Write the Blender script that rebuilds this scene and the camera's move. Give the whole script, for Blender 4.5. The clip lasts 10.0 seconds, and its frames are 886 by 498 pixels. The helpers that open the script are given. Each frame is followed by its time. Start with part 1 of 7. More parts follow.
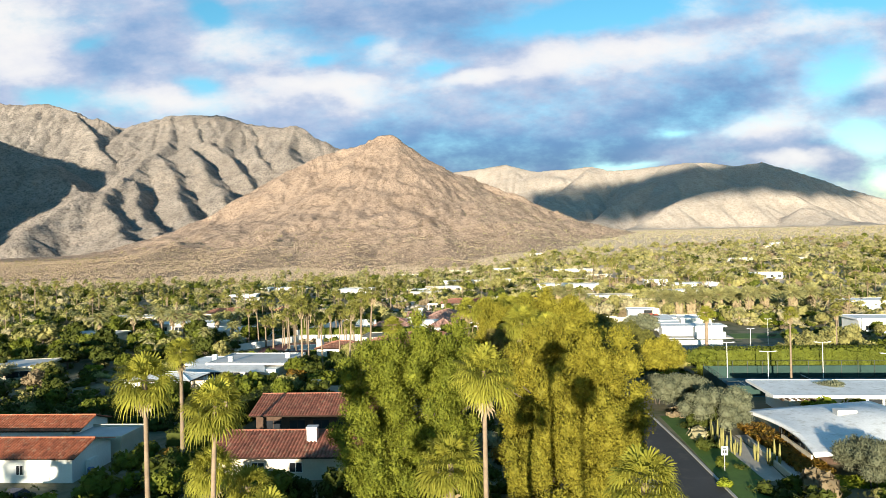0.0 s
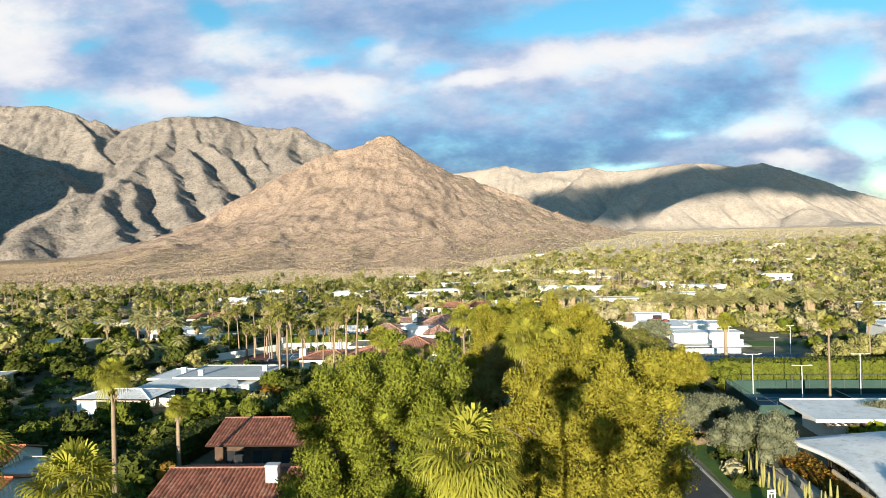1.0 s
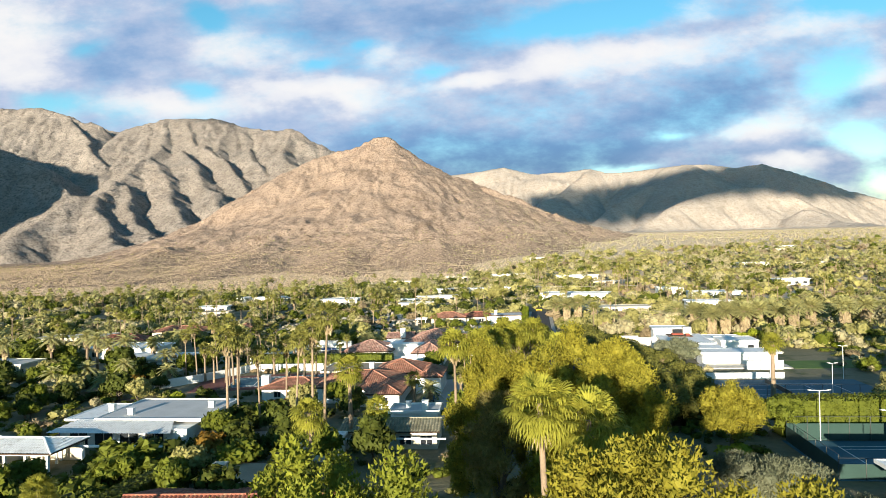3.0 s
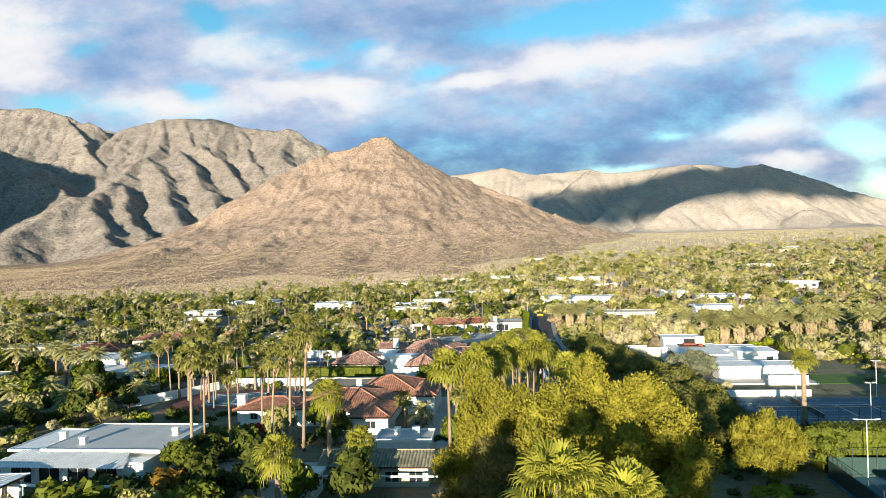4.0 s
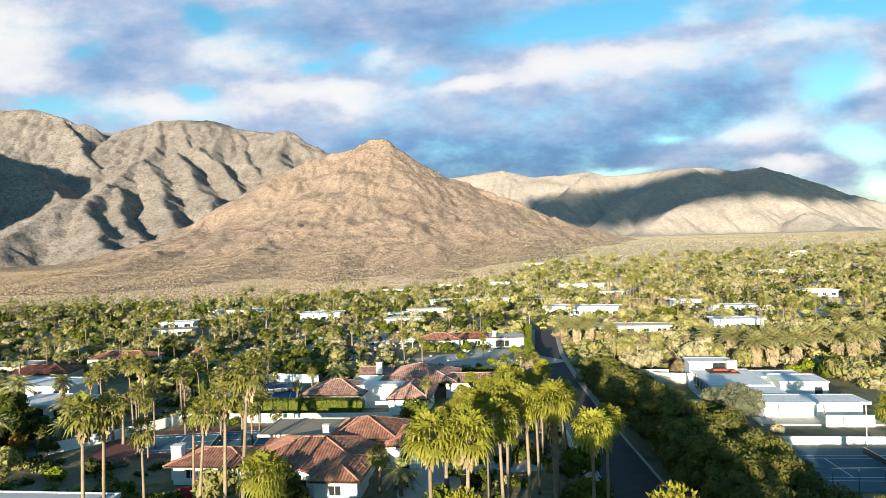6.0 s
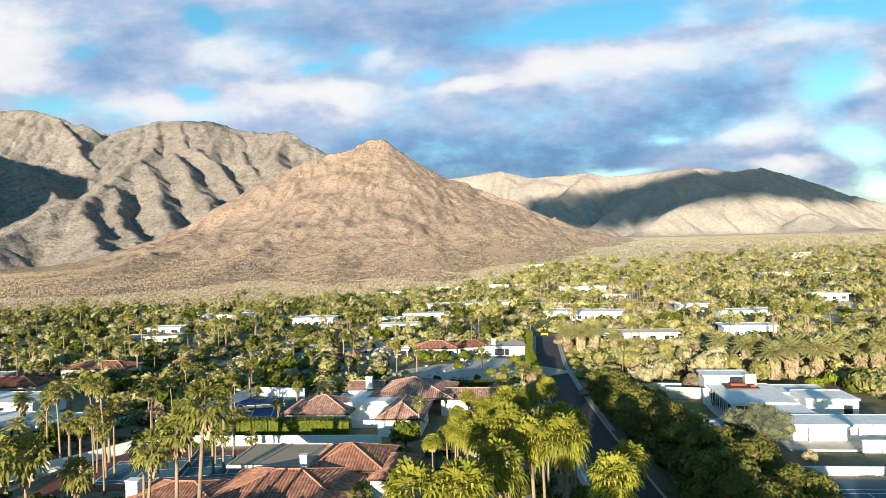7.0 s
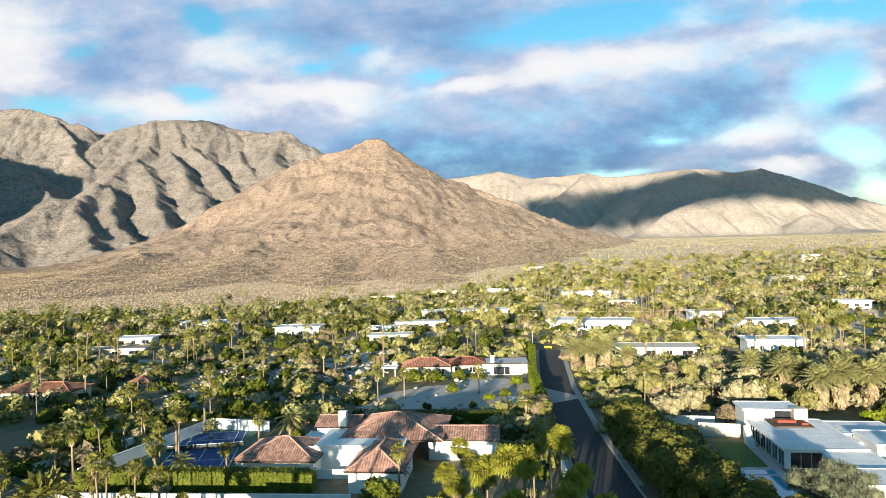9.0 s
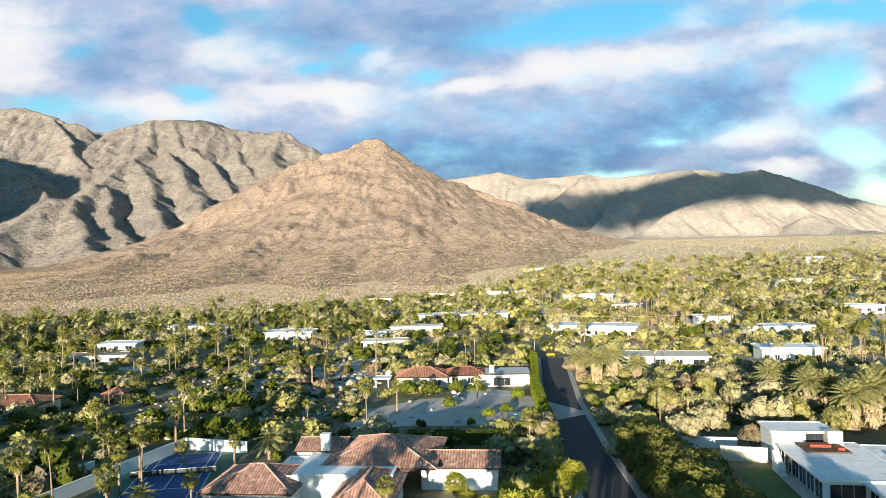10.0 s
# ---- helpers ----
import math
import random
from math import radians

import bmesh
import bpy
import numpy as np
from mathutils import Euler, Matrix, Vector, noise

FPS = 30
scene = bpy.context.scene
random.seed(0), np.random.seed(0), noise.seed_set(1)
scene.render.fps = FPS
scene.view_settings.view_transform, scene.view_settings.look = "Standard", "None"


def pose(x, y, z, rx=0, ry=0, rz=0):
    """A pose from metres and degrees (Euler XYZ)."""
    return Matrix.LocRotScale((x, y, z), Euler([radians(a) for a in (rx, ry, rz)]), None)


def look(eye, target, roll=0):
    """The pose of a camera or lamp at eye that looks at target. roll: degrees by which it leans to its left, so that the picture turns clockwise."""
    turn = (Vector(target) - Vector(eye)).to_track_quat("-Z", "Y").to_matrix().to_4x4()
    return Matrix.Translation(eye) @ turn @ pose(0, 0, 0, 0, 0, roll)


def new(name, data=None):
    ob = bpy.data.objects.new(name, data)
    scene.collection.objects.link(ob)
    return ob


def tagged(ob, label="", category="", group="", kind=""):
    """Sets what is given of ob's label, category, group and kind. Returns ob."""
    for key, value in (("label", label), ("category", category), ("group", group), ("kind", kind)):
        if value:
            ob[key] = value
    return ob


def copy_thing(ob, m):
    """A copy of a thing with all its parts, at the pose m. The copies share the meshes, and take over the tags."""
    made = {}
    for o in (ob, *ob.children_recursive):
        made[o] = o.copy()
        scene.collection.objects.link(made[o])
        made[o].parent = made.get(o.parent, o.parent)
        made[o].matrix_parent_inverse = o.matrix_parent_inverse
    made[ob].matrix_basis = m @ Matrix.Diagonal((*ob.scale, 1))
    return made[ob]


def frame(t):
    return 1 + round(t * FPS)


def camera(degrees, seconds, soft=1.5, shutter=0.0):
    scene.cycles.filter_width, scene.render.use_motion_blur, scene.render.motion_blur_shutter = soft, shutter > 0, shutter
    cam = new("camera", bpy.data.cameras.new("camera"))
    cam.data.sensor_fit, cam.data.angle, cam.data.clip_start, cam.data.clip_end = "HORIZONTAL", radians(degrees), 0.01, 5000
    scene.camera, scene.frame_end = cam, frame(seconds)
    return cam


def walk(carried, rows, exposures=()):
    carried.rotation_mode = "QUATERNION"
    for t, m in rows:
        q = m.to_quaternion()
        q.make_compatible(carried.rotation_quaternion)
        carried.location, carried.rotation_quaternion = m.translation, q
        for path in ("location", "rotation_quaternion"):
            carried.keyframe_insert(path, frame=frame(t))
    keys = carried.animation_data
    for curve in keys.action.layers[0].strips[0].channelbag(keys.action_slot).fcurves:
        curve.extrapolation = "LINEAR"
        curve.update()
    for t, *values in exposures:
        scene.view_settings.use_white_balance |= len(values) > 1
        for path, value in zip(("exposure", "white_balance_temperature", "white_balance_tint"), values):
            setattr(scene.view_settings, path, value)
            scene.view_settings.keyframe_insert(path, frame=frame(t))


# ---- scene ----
cam = camera(67.0, 10.0, soft=0.8)
PATH = [
    (0, (1.314, 2.508, 26.607), (1.306, 4.508, 26.607), -1.3),
    (0.5, (2.056, 9.435, 26.553), (2.048, 11.435, 26.556), -1.4),
    (1, (2.577, 16.254, 26.585), (2.57, 18.254, 26.589), -1.4),
    (1.5, (3.029, 22.747, 26.66), (3.022, 24.747, 26.666), -1.4),
    (2, (3.481, 28.925, 26.868), (3.476, 30.925, 26.875), -1.4),
    (2.5, (3.931, 34.862, 27.167), (3.926, 36.862, 27.176), -1.5),
    (4, (5.257, 52.746, 28.685), (5.257, 54.746, 28.696), -1.6),
    (4.5, (5.642, 58.885, 29.127), (5.642, 60.885, 29.139), -1.5),
    (5, (6.065, 64.831, 29.555), (6.068, 66.831, 29.57), -1.5),
    (5.5, (6.515, 70.676, 29.946), (6.518, 72.676, 29.963), -1.5),
    (7, (7.803, 87.751, 31.264), (7.81, 89.751, 31.285), -1.5),
    (7.5, (8.229, 93.396, 31.665), (8.236, 95.396, 31.686), -1.5),
    (8, (8.661, 99.066, 32.046), (8.669, 101.066, 32.067), -1.5),
    (8.5, (9.155, 104.912, 32.489), (9.165, 106.911, 32.51), -1.5),
    (9, (9.594, 110.703, 32.882), (9.605, 112.703, 32.904), -1.4),
    (9.5, (9.928, 116.533, 33.253), (9.941, 118.533, 33.275), -1.4),
    (10, (10.298, 122.297, 33.516), (10.312, 124.297, 33.54), -1.3),
]
walk(cam, [(t, look(eye, target, roll)) for t, eye, target, roll in PATH], exposures=[(0, 1.35), (10, 1.35)])
SUN_AZ, SUN_EL = 16.0, 7.6      # the light travels this many degrees to the right of +y, from this height

# ---- world, sun ----
def sky():
    w = bpy.data.worlds.new("sky")
    scene.world = w
    w.use_nodes = True
    nt = w.node_tree
    nt.nodes.clear()
    N, L = nt.nodes.new, nt.links.new

    def link(a, sock):
        if isinstance(a, (int, float)):
            sock.default_value = a
        else:
            L(a, sock)

    def m(op, a, b=0.0, c=0.0):
        n = N("ShaderNodeMath")
        n.operation = op
        for k, v in enumerate((a, b, c)):
            link(v, n.inputs[k])
        return n.outputs[0]

    def smooth(x, lo, hi):
        n = N("ShaderNodeMapRange")
        n.interpolation_type = "SMOOTHSTEP"
        link(x, n.inputs[0])
        n.inputs[1].default_value, n.inputs[2].default_value = lo, hi
        return n.outputs[0]

    def mix(f, a, b):
        n = N("ShaderNodeMix")
        n.data_type = "RGBA"
        link(f, n.inputs[0])
        for v, s in ((a, n.inputs[6]), (b, n.inputs[7])):
            if isinstance(v, tuple):
                s.default_value = (*v, 1)
            else:
                L(v, s)
        return n.outputs[2]

    tc = N("ShaderNodeTexCoord")
    sep = N("ShaderNodeSeparateXYZ")
    L(tc.outputs["Generated"], sep.inputs[0])
    ahead = m("MAXIMUM", m("ABSOLUTE", sep.outputs[1]), 0.12)
    u = m("DIVIDE", sep.outputs[0], ahead)          # tangent of the bearing
    v = m("DIVIDE", sep.outputs[2], ahead)          # tangent of the height
    comb = N("ShaderNodeCombineXYZ")
    L(u, comb.inputs[0])
    L(v, comb.inputs[1])

    def noise_tex(sx, sy, scale, detail, rough=0.55, shift=0.0):
        mp = N("ShaderNodeMapping")
        mp.inputs["Scale"].default_value = (sx, sy, 1)
        mp.inputs["Location"].default_value = (shift, shift * 0.7, shift)
        mp.inputs["Rotation"].default_value = (0, 0, radians(-10))
        L(comb.outputs[0], mp.inputs[0])
        n = N("ShaderNodeTexNoise")
        n.inputs["Scale"].default_value, n.inputs["Detail"].default_value = scale, detail
        n.inputs["Roughness"].default_value = rough
        L(mp.outputs[0], n.inputs["Vector"])
        return n.outputs[0]

    warp = noise_tex(1.0, 1.6, 4.0, 5, 0.55, 3.1)
    warp2 = noise_tex(1.0, 1.6, 4.0, 5, 0.55, 7.7)
    uw = m("ADD", u, m("MULTIPLY", m("SUBTRACT", warp, 0.5), 0.13))
    vw = m("ADD", v, m("MULTIPLY", m("SUBTRACT", warp2, 0.5), 0.075))

    def blob(cu, cv, ru, rv, slope=0.0):
        du = m("SUBTRACT", uw, cu)
        dv = m("SUBTRACT", m("SUBTRACT", vw, cv), m("MULTIPLY", du, slope))
        q = m("ADD", m("POWER", m("ABSOLUTE", m("DIVIDE", du, ru)), 2.0), m("POWER", m("ABSOLUTE", m("DIVIDE", dv, rv)), 2.0))
        return m("EXPONENT", m("MULTIPLY", q, -1.0))

    def total(blobs):
        out = None
        for weight, *b in blobs:
            t = m("MULTIPLY", blob(*b), weight)
            out = t if out is None else m("ADD", out, t)
        return out

    fine = noise_tex(1.0, 2.0, 6.0, 9, 0.62, 1.3)
    # where the blue shows through: depth of the gap, bearing, height, half-widths, slant
    cover = total([
        (-1.3, -0.339, 0.364, 0.035, 0.025, -0.2), (-0.9, -0.189, 0.293, 0.034, 0.012, 0.1), (-0.8, -0.12, 0.317, 0.022, 0.012, 0), (-1.1, -0.38, 0.252, 0.042, 0.014, 0), (-1.2, -0.602, 0.239, 0.046, 0.02, -0.1),
        (-0.8, -0.535, 0.313, 0.029, 0.015, 0.2), (-1.6, 0.227, 0.342, 0.16, 0.029, 0.12), (-0.9, 0.005, 0.27, 0.059, 0.011, 0.08), (-0.95, 0.597, 0.264, 0.052, 0.044, 0.2), (-1.4, 0.616, 0.352, 0.101, 0.02, 0),
        (-1.2, 0.267, 0.115, 0.046, 0.008, 0), (-1.5, 0.644, 0.152, 0.046, 0.03, 0), (-0.7, 0.327, 0.166, 0.024, 0.008, 0.1), (-0.8, 0.646, 0.097, 0.034, 0.02, 0), (-0.5, -0.246, 0.377, 0.051, 0.021, 0)])
    thick = m("ADD", m("ADD", cover, 0.78), m("MULTIPLY", m("SUBTRACT", fine, 0.5), 2.6))
    amount = smooth(thick, -0.35, 0.95)
    # the bank of cloud stands ahead, over the hills; towards the sun the sky is clear
    amount = m("MULTIPLY", m("MULTIPLY", amount, smooth(sep.outputs[1], 0.0, 0.45)), m("SUBTRACT", 1.0, m("MULTIPLY", smooth(v, 0.5, 1.1), 0.8)))
    # sunlit edges, and shaded undersides
    lit = total([
        (-1.0, -0.643, 0.354, 0.059, 0.051, 0), (-0.95, -0.302, 0.321, 0.063, 0.03, 0.1), (-0.8, -0.182, 0.248, 0.101, 0.017, -0.1), (-0.8, -0.115, 0.225, 0.038, 0.02, -0.3), (-0.7, -0.1, 0.296, 0.022, 0.014, 0.4),
        (-0.85, -0.41, 0.229, 0.11, 0.017, 0), (-0.9, 0.064, 0.251, 0.076, 0.01, 0.1), (-0.75, 0.2, 0.281, 0.08, 0.019, 0.1), (-0.8, 0.344, 0.288, 0.076, 0.02, 0.1), (-0.9, 0.396, 0.352, 0.024, 0.015, 0),
        (-0.9, 0.531, 0.325, 0.076, 0.015, 0.1), (-1.0, 0.467, 0.166, 0.072, 0.017, 0.1), (-1.0, 0.52, 0.12, 0.051, 0.019, 0), (-0.8, 0.651, 0.249, 0.03, 0.022, 0), (-0.5, -0.628, 0.282, 0.076, 0.017, 0)])
    dark = m("ADD", lit, total([
        (0.4, -0.48, 0.297, 0.063, 0.034, 0.1), (0.45, -0.17, 0.349, 0.144, 0.03, 0), (0.5, -0.049, 0.161, 0.186, 0.037, 0), (1.0, 0.086, 0.135, 0.135, 0.029, 0), (0.7, 0.418, 0.222, 0.089, 0.047, 0.2),
        (0.45, 0.256, 0.189, 0.144, 0.037, 0.1), (0.55, 0.041, 0.339, 0.08, 0.051, 0), (0.6, 0.629, 0.218, 0.059, 0.014, 0.25), (0.5, 0.525, 0.138, 0.084, 0.008, 0.12), (0.5, 0.255, 0.147, 0.127, 0.02, 0),
        (0.35, -0.299, 0.277, 0.076, 0.014, 0), (0.3, -0.544, 0.284, 0.051, 0.017, 0)]))
    lump = noise_tex(1.0, 2.0, 11.0, 8, 0.6, 5.5)
    shade = smooth(m("ADD", dark, m("MULTIPLY", m("SUBTRACT", lump, 0.5), 1.5)), -0.95, 0.98)
    ramp = N("ShaderNodeValToRGB")
    L(shade, ramp.inputs[0])
    cr = ramp.color_ramp
    cr.elements[0].position, cr.elements[0].color = 0.0, (1.0, 0.98, 0.98, 1)
    cr.elements[1].position, cr.elements[1].color = 1.0, (0.17, 0.34, 0.62, 1)
    for pos, c in ((0.22, (0.86, 0.87, 0.94)), (0.45, (0.56, 0.64, 0.83)), (0.75, (0.32, 0.47, 0.73))):
        cr.elements.new(pos).color = (*c, 1)
    low = mix(smooth(v, 0.17, 0.11), ramp.outputs[0], (0.15, 0.28, 0.50))
    cloud = mix(m("MULTIPLY", shade, 0.9), ramp.outputs[0], low)

    air = N("ShaderNodeTexSky")
    air.sky_type, air.sun_disc = "NISHITA", False
    air.sun_elevation, air.sun_rotation = radians(SUN_EL), radians(180 + SUN_AZ)
    air.air_density, air.dust_density, air.ozone_density = 1.0, 0.1, 2.0
    b1, b2, ms = N("ShaderNodeBackground"), N("ShaderNodeBackground"), N("ShaderNodeMixShader")
    hs = N("ShaderNodeHueSaturation")
    hs.inputs["Saturation"].default_value, hs.inputs["Hue"].default_value = 1.3, 0.485
    L(air.outputs[0], hs.inputs["Color"])
    L(hs.outputs[0], b1.inputs[0])
    b1.inputs[1].default_value = 0.10
    L(cloud, b2.inputs[0])
    b2.inputs[1].default_value = 0.378
    L(m("MULTIPLY", amount, 0.97), ms.inputs[0])
    L(b1.outputs[0], ms.inputs[1])
    L(b2.outputs[0], ms.inputs[2])
    out = N("ShaderNodeOutputWorld")
    L(ms.outputs[0], out.inputs[0])


sky()
sun = new("sun", bpy.data.lights.new("sun", "SUN"))
sun.data.energy, sun.data.angle, sun.data.color = 5.0, radians(0.53), (1.0, 0.90, 0.71)
a, e = radians(SUN_AZ), radians(SUN_EL)
sun.matrix_world = look((0, 0, 200), (math.sin(a) * math.cos(e), math.cos(a) * math.cos(e), 200 - math.sin(e)))
# ---- materials ----
def material(name, base, other=None, rough=0.85, scale=1.0, fine=12.0, bump=0.0, each=0.0, island=0.0, metal=0.0, third=None, spec=0.3, contrast=0.5, coords="Object"):
    """Two tones mixed by coarse and fine noise of `scale` and `fine` cycles a metre; a third in spots; varied from object to object and from piece to piece."""
    mt = bpy.data.materials.new(name)
    mt.use_nodes = True
    nt = mt.node_tree
    N, L = nt.nodes.new, nt.links.new
    bsdf = nt.nodes["Principled BSDF"]
    bsdf.inputs["Roughness"].default_value, bsdf.inputs["Metallic"].default_value = rough, metal
    bsdf.inputs["Specular IOR Level"].default_value = spec
    other = other or tuple(c * 0.7 for c in base)
    tc = N("ShaderNodeTexCoord")
    def tex(s, detail):
        n = N("ShaderNodeTexNoise")
        n.inputs["Scale"].default_value, n.inputs["Detail"].default_value, n.inputs["Roughness"].default_value = s, detail, 0.6
        L(tc.outputs[coords], n.inputs["Vector"])
        return n
    big, small = tex(scale, 4), tex(fine, 3)
    add = N("ShaderNodeMath")
    add.operation = "MULTIPLY_ADD"
    L(small.outputs[0], add.inputs[0])
    add.inputs[1].default_value = 0.6
    L(big.outputs[0], add.inputs[2])
    rng = N("ShaderNodeMapRange")
    rng.inputs[1].default_value, rng.inputs[2].default_value = 0.8 - 0.35 * (1.1 - contrast), 0.8 + 0.35 * (1.1 - contrast)
    L(add.outputs[0], rng.inputs[0])
    mx = N("ShaderNodeMix")
    mx.data_type = "RGBA"
    mx.inputs[6].default_value, mx.inputs[7].default_value = (*base, 1), (*other, 1)
    L(rng.outputs[0], mx.inputs[0])
    col = mx.outputs[2]
    if third:
        spots = tex(scale * 2.7, 5)
        r2 = N("ShaderNodeMapRange")
        r2.inputs[1].default_value, r2.inputs[2].default_value = 0.55, 0.66
        L(spots.outputs[0], r2.inputs[0])
        m3 = N("ShaderNodeMix")
        m3.data_type = "RGBA"
        m3.inputs[7].default_value = (*third, 1)
        L(r2.outputs[0], m3.inputs[0])
        L(col, m3.inputs[6])
        col = m3.outputs[2]
    for amount, src in ((each, ("ShaderNodeObjectInfo", "Random")), (island, ("ShaderNodeNewGeometry", "Random Per Island"))):
        if amount:
            info = N(src[0])
            r3 = N("ShaderNodeMapRange")
            r3.inputs[3].default_value, r3.inputs[4].default_value = 1 - amount, 1 + amount
            L(info.outputs[src[1]], r3.inputs[0])
            hsv = N("ShaderNodeHueSaturation")
            L(r3.outputs[0], hsv.inputs["Value"])
            L(col, hsv.inputs["Color"])
            col = hsv.outputs[0]
    L(col, bsdf.inputs["Base Color"])
    if bump:
        bp = N("ShaderNodeBump")
        bp.inputs["Strength"].default_value, bp.inputs["Distance"].default_value = 0.7, bump
        L(add.outputs[0], bp.inputs["Height"])
        L(bp.outputs[0], bsdf.inputs["Normal"])
    return mt


def leaf_material(name, base, other, island=0.18, each=0.12, seep=0.25):
    mt = material(name, base, other, rough=0.65, scale=0.35, fine=3.0, each=each, island=island, spec=0.1)
    nt = mt.node_tree
    bsdf, out = nt.nodes["Principled BSDF"], nt.nodes["Material Output"]
    tr, ms = nt.nodes.new("ShaderNodeBsdfTranslucent"), nt.nodes.new("ShaderNodeMixShader")
    nt.links.new(bsdf.inputs["Base Color"].links[0].from_socket, tr.inputs[0])
    ms.inputs[0].default_value = seep
    nt.links.new(bsdf.outputs[0], ms.inputs[1])
    nt.links.new(tr.outputs[0], ms.inputs[2])
    nt.links.new(ms.outputs[0], out.inputs[0])
    return mt


def rock_material(name, base, other, scrub, size, amount, relief):
    """Weathered rock: two stones in broad patches, paler fresh faces, and specks of scrub about `size` metres across."""
    mt = material(name, base, other, rough=0.95, scale=0.006, fine=0.06, spec=0.1, contrast=0.6)
    nt = mt.node_tree
    N, L = nt.nodes.new, nt.links.new
    bsdf = nt.nodes["Principled BSDF"]
    col = bsdf.inputs["Base Color"].links[0].from_socket
    tc = N("ShaderNodeTexCoord")
    def tex(s, detail, rough=0.6):
        n = N("ShaderNodeTexNoise")
        n.inputs["Scale"].default_value, n.inputs["Detail"].default_value, n.inputs["Roughness"].default_value = s, detail, rough
        L(tc.outputs["Object"], n.inputs["Vector"])
        return n.outputs[0]
    def blend(col, fac, lo, hi, to, strength):
        r = N("ShaderNodeMapRange")
        r.inputs[1].default_value, r.inputs[2].default_value, r.inputs[4].default_value = lo, hi, strength
        L(fac, r.inputs[0])
        m = N("ShaderNodeMix")
        m.data_type = "RGBA"
        m.inputs[7].default_value = (*to, 1)
        L(r.outputs[0], m.inputs[0])
        L(col, m.inputs[6])
        return m.outputs[2]
    col = blend(col, tex(0.03, 6, 0.7), 0.52, 0.72, tuple(min(0.6, c * 1.2) for c in base), 0.6)
    col = blend(col, tex(0.013, 9, 0.72), 0.54, 0.66, scrub, 0.5)
    col = blend(col, tex(1 / size, 3, 0.7), 0.54 - 0.1 * amount, 0.64 - 0.1 * amount, scrub, 0.85)
    col = blend(col, tex(0.3 / size, 6, 0.75), 0.53, 0.62, scrub, 0.55)
    L(col, bsdf.inputs["Base Color"])
    bp = N("ShaderNodeBump")
    bp.inputs["Strength"].default_value, bp.inputs["Distance"].default_value = 1.0, relief
    L(tex(0.09, 9, 0.72), bp.inputs["Height"])
    L(bp.outputs[0], bsdf.inputs["Normal"])
    return mt


def soil_material():
    """Town earth that gives way to pale desert sand towards the hills."""
    mt = material("town_earth", (0.20, 0.17, 0.105), (0.11, 0.105, 0.055), scale=0.05, fine=0.9, bump=0.4, third=(0.06, 0.075, 0.025))
    nt = mt.node_tree
    N, L = nt.nodes.new, nt.links.new
    bsdf = nt.nodes["Principled BSDF"]
    col = bsdf.inputs["Base Color"].links[0].from_socket
    tc, sep, ns, ad, r, m = N("ShaderNodeTexCoord"), N("ShaderNodeSeparateXYZ"), N("ShaderNodeTexNoise"), N("ShaderNodeMath"), N("ShaderNodeMapRange"), N("ShaderNodeMix")
    L(tc.outputs["Object"], sep.inputs[0])
    L(tc.outputs["Object"], ns.inputs["Vector"])
    ns.inputs["Scale"].default_value, ns.inputs["Detail"].default_value = 0.012, 6
    ad.operation = "MULTIPLY_ADD"
    L(ns.outputs[0], ad.inputs[0])
    ad.inputs[1].default_value = 700.0
    side, east = N("ShaderNodeMath"), N("ShaderNodeMath")
    east.operation = "MAXIMUM"
    L(sep.outputs[0], east.inputs[0])
    east.inputs[1].default_value = 0.0
    side.operation = "MULTIPLY_ADD"
    L(east.outputs[0], side.inputs[0])
    side.inputs[1].default_value = 0.8
    L(sep.outputs[1], side.inputs[2])
    L(side.outputs[0], ad.inputs[2])
    r.inputs[1].default_value, r.inputs[2].default_value = 740, 920
    L(ad.outputs[0], r.inputs[0])
    m.data_type = "RGBA"
    m.inputs[7].default_value = (0.60, 0.46, 0.325, 1)
    L(r.outputs[0], m.inputs[0])
    L(col, m.inputs[6])
    L(m.outputs[2], bsdf.inputs["Base Color"])
    return mt


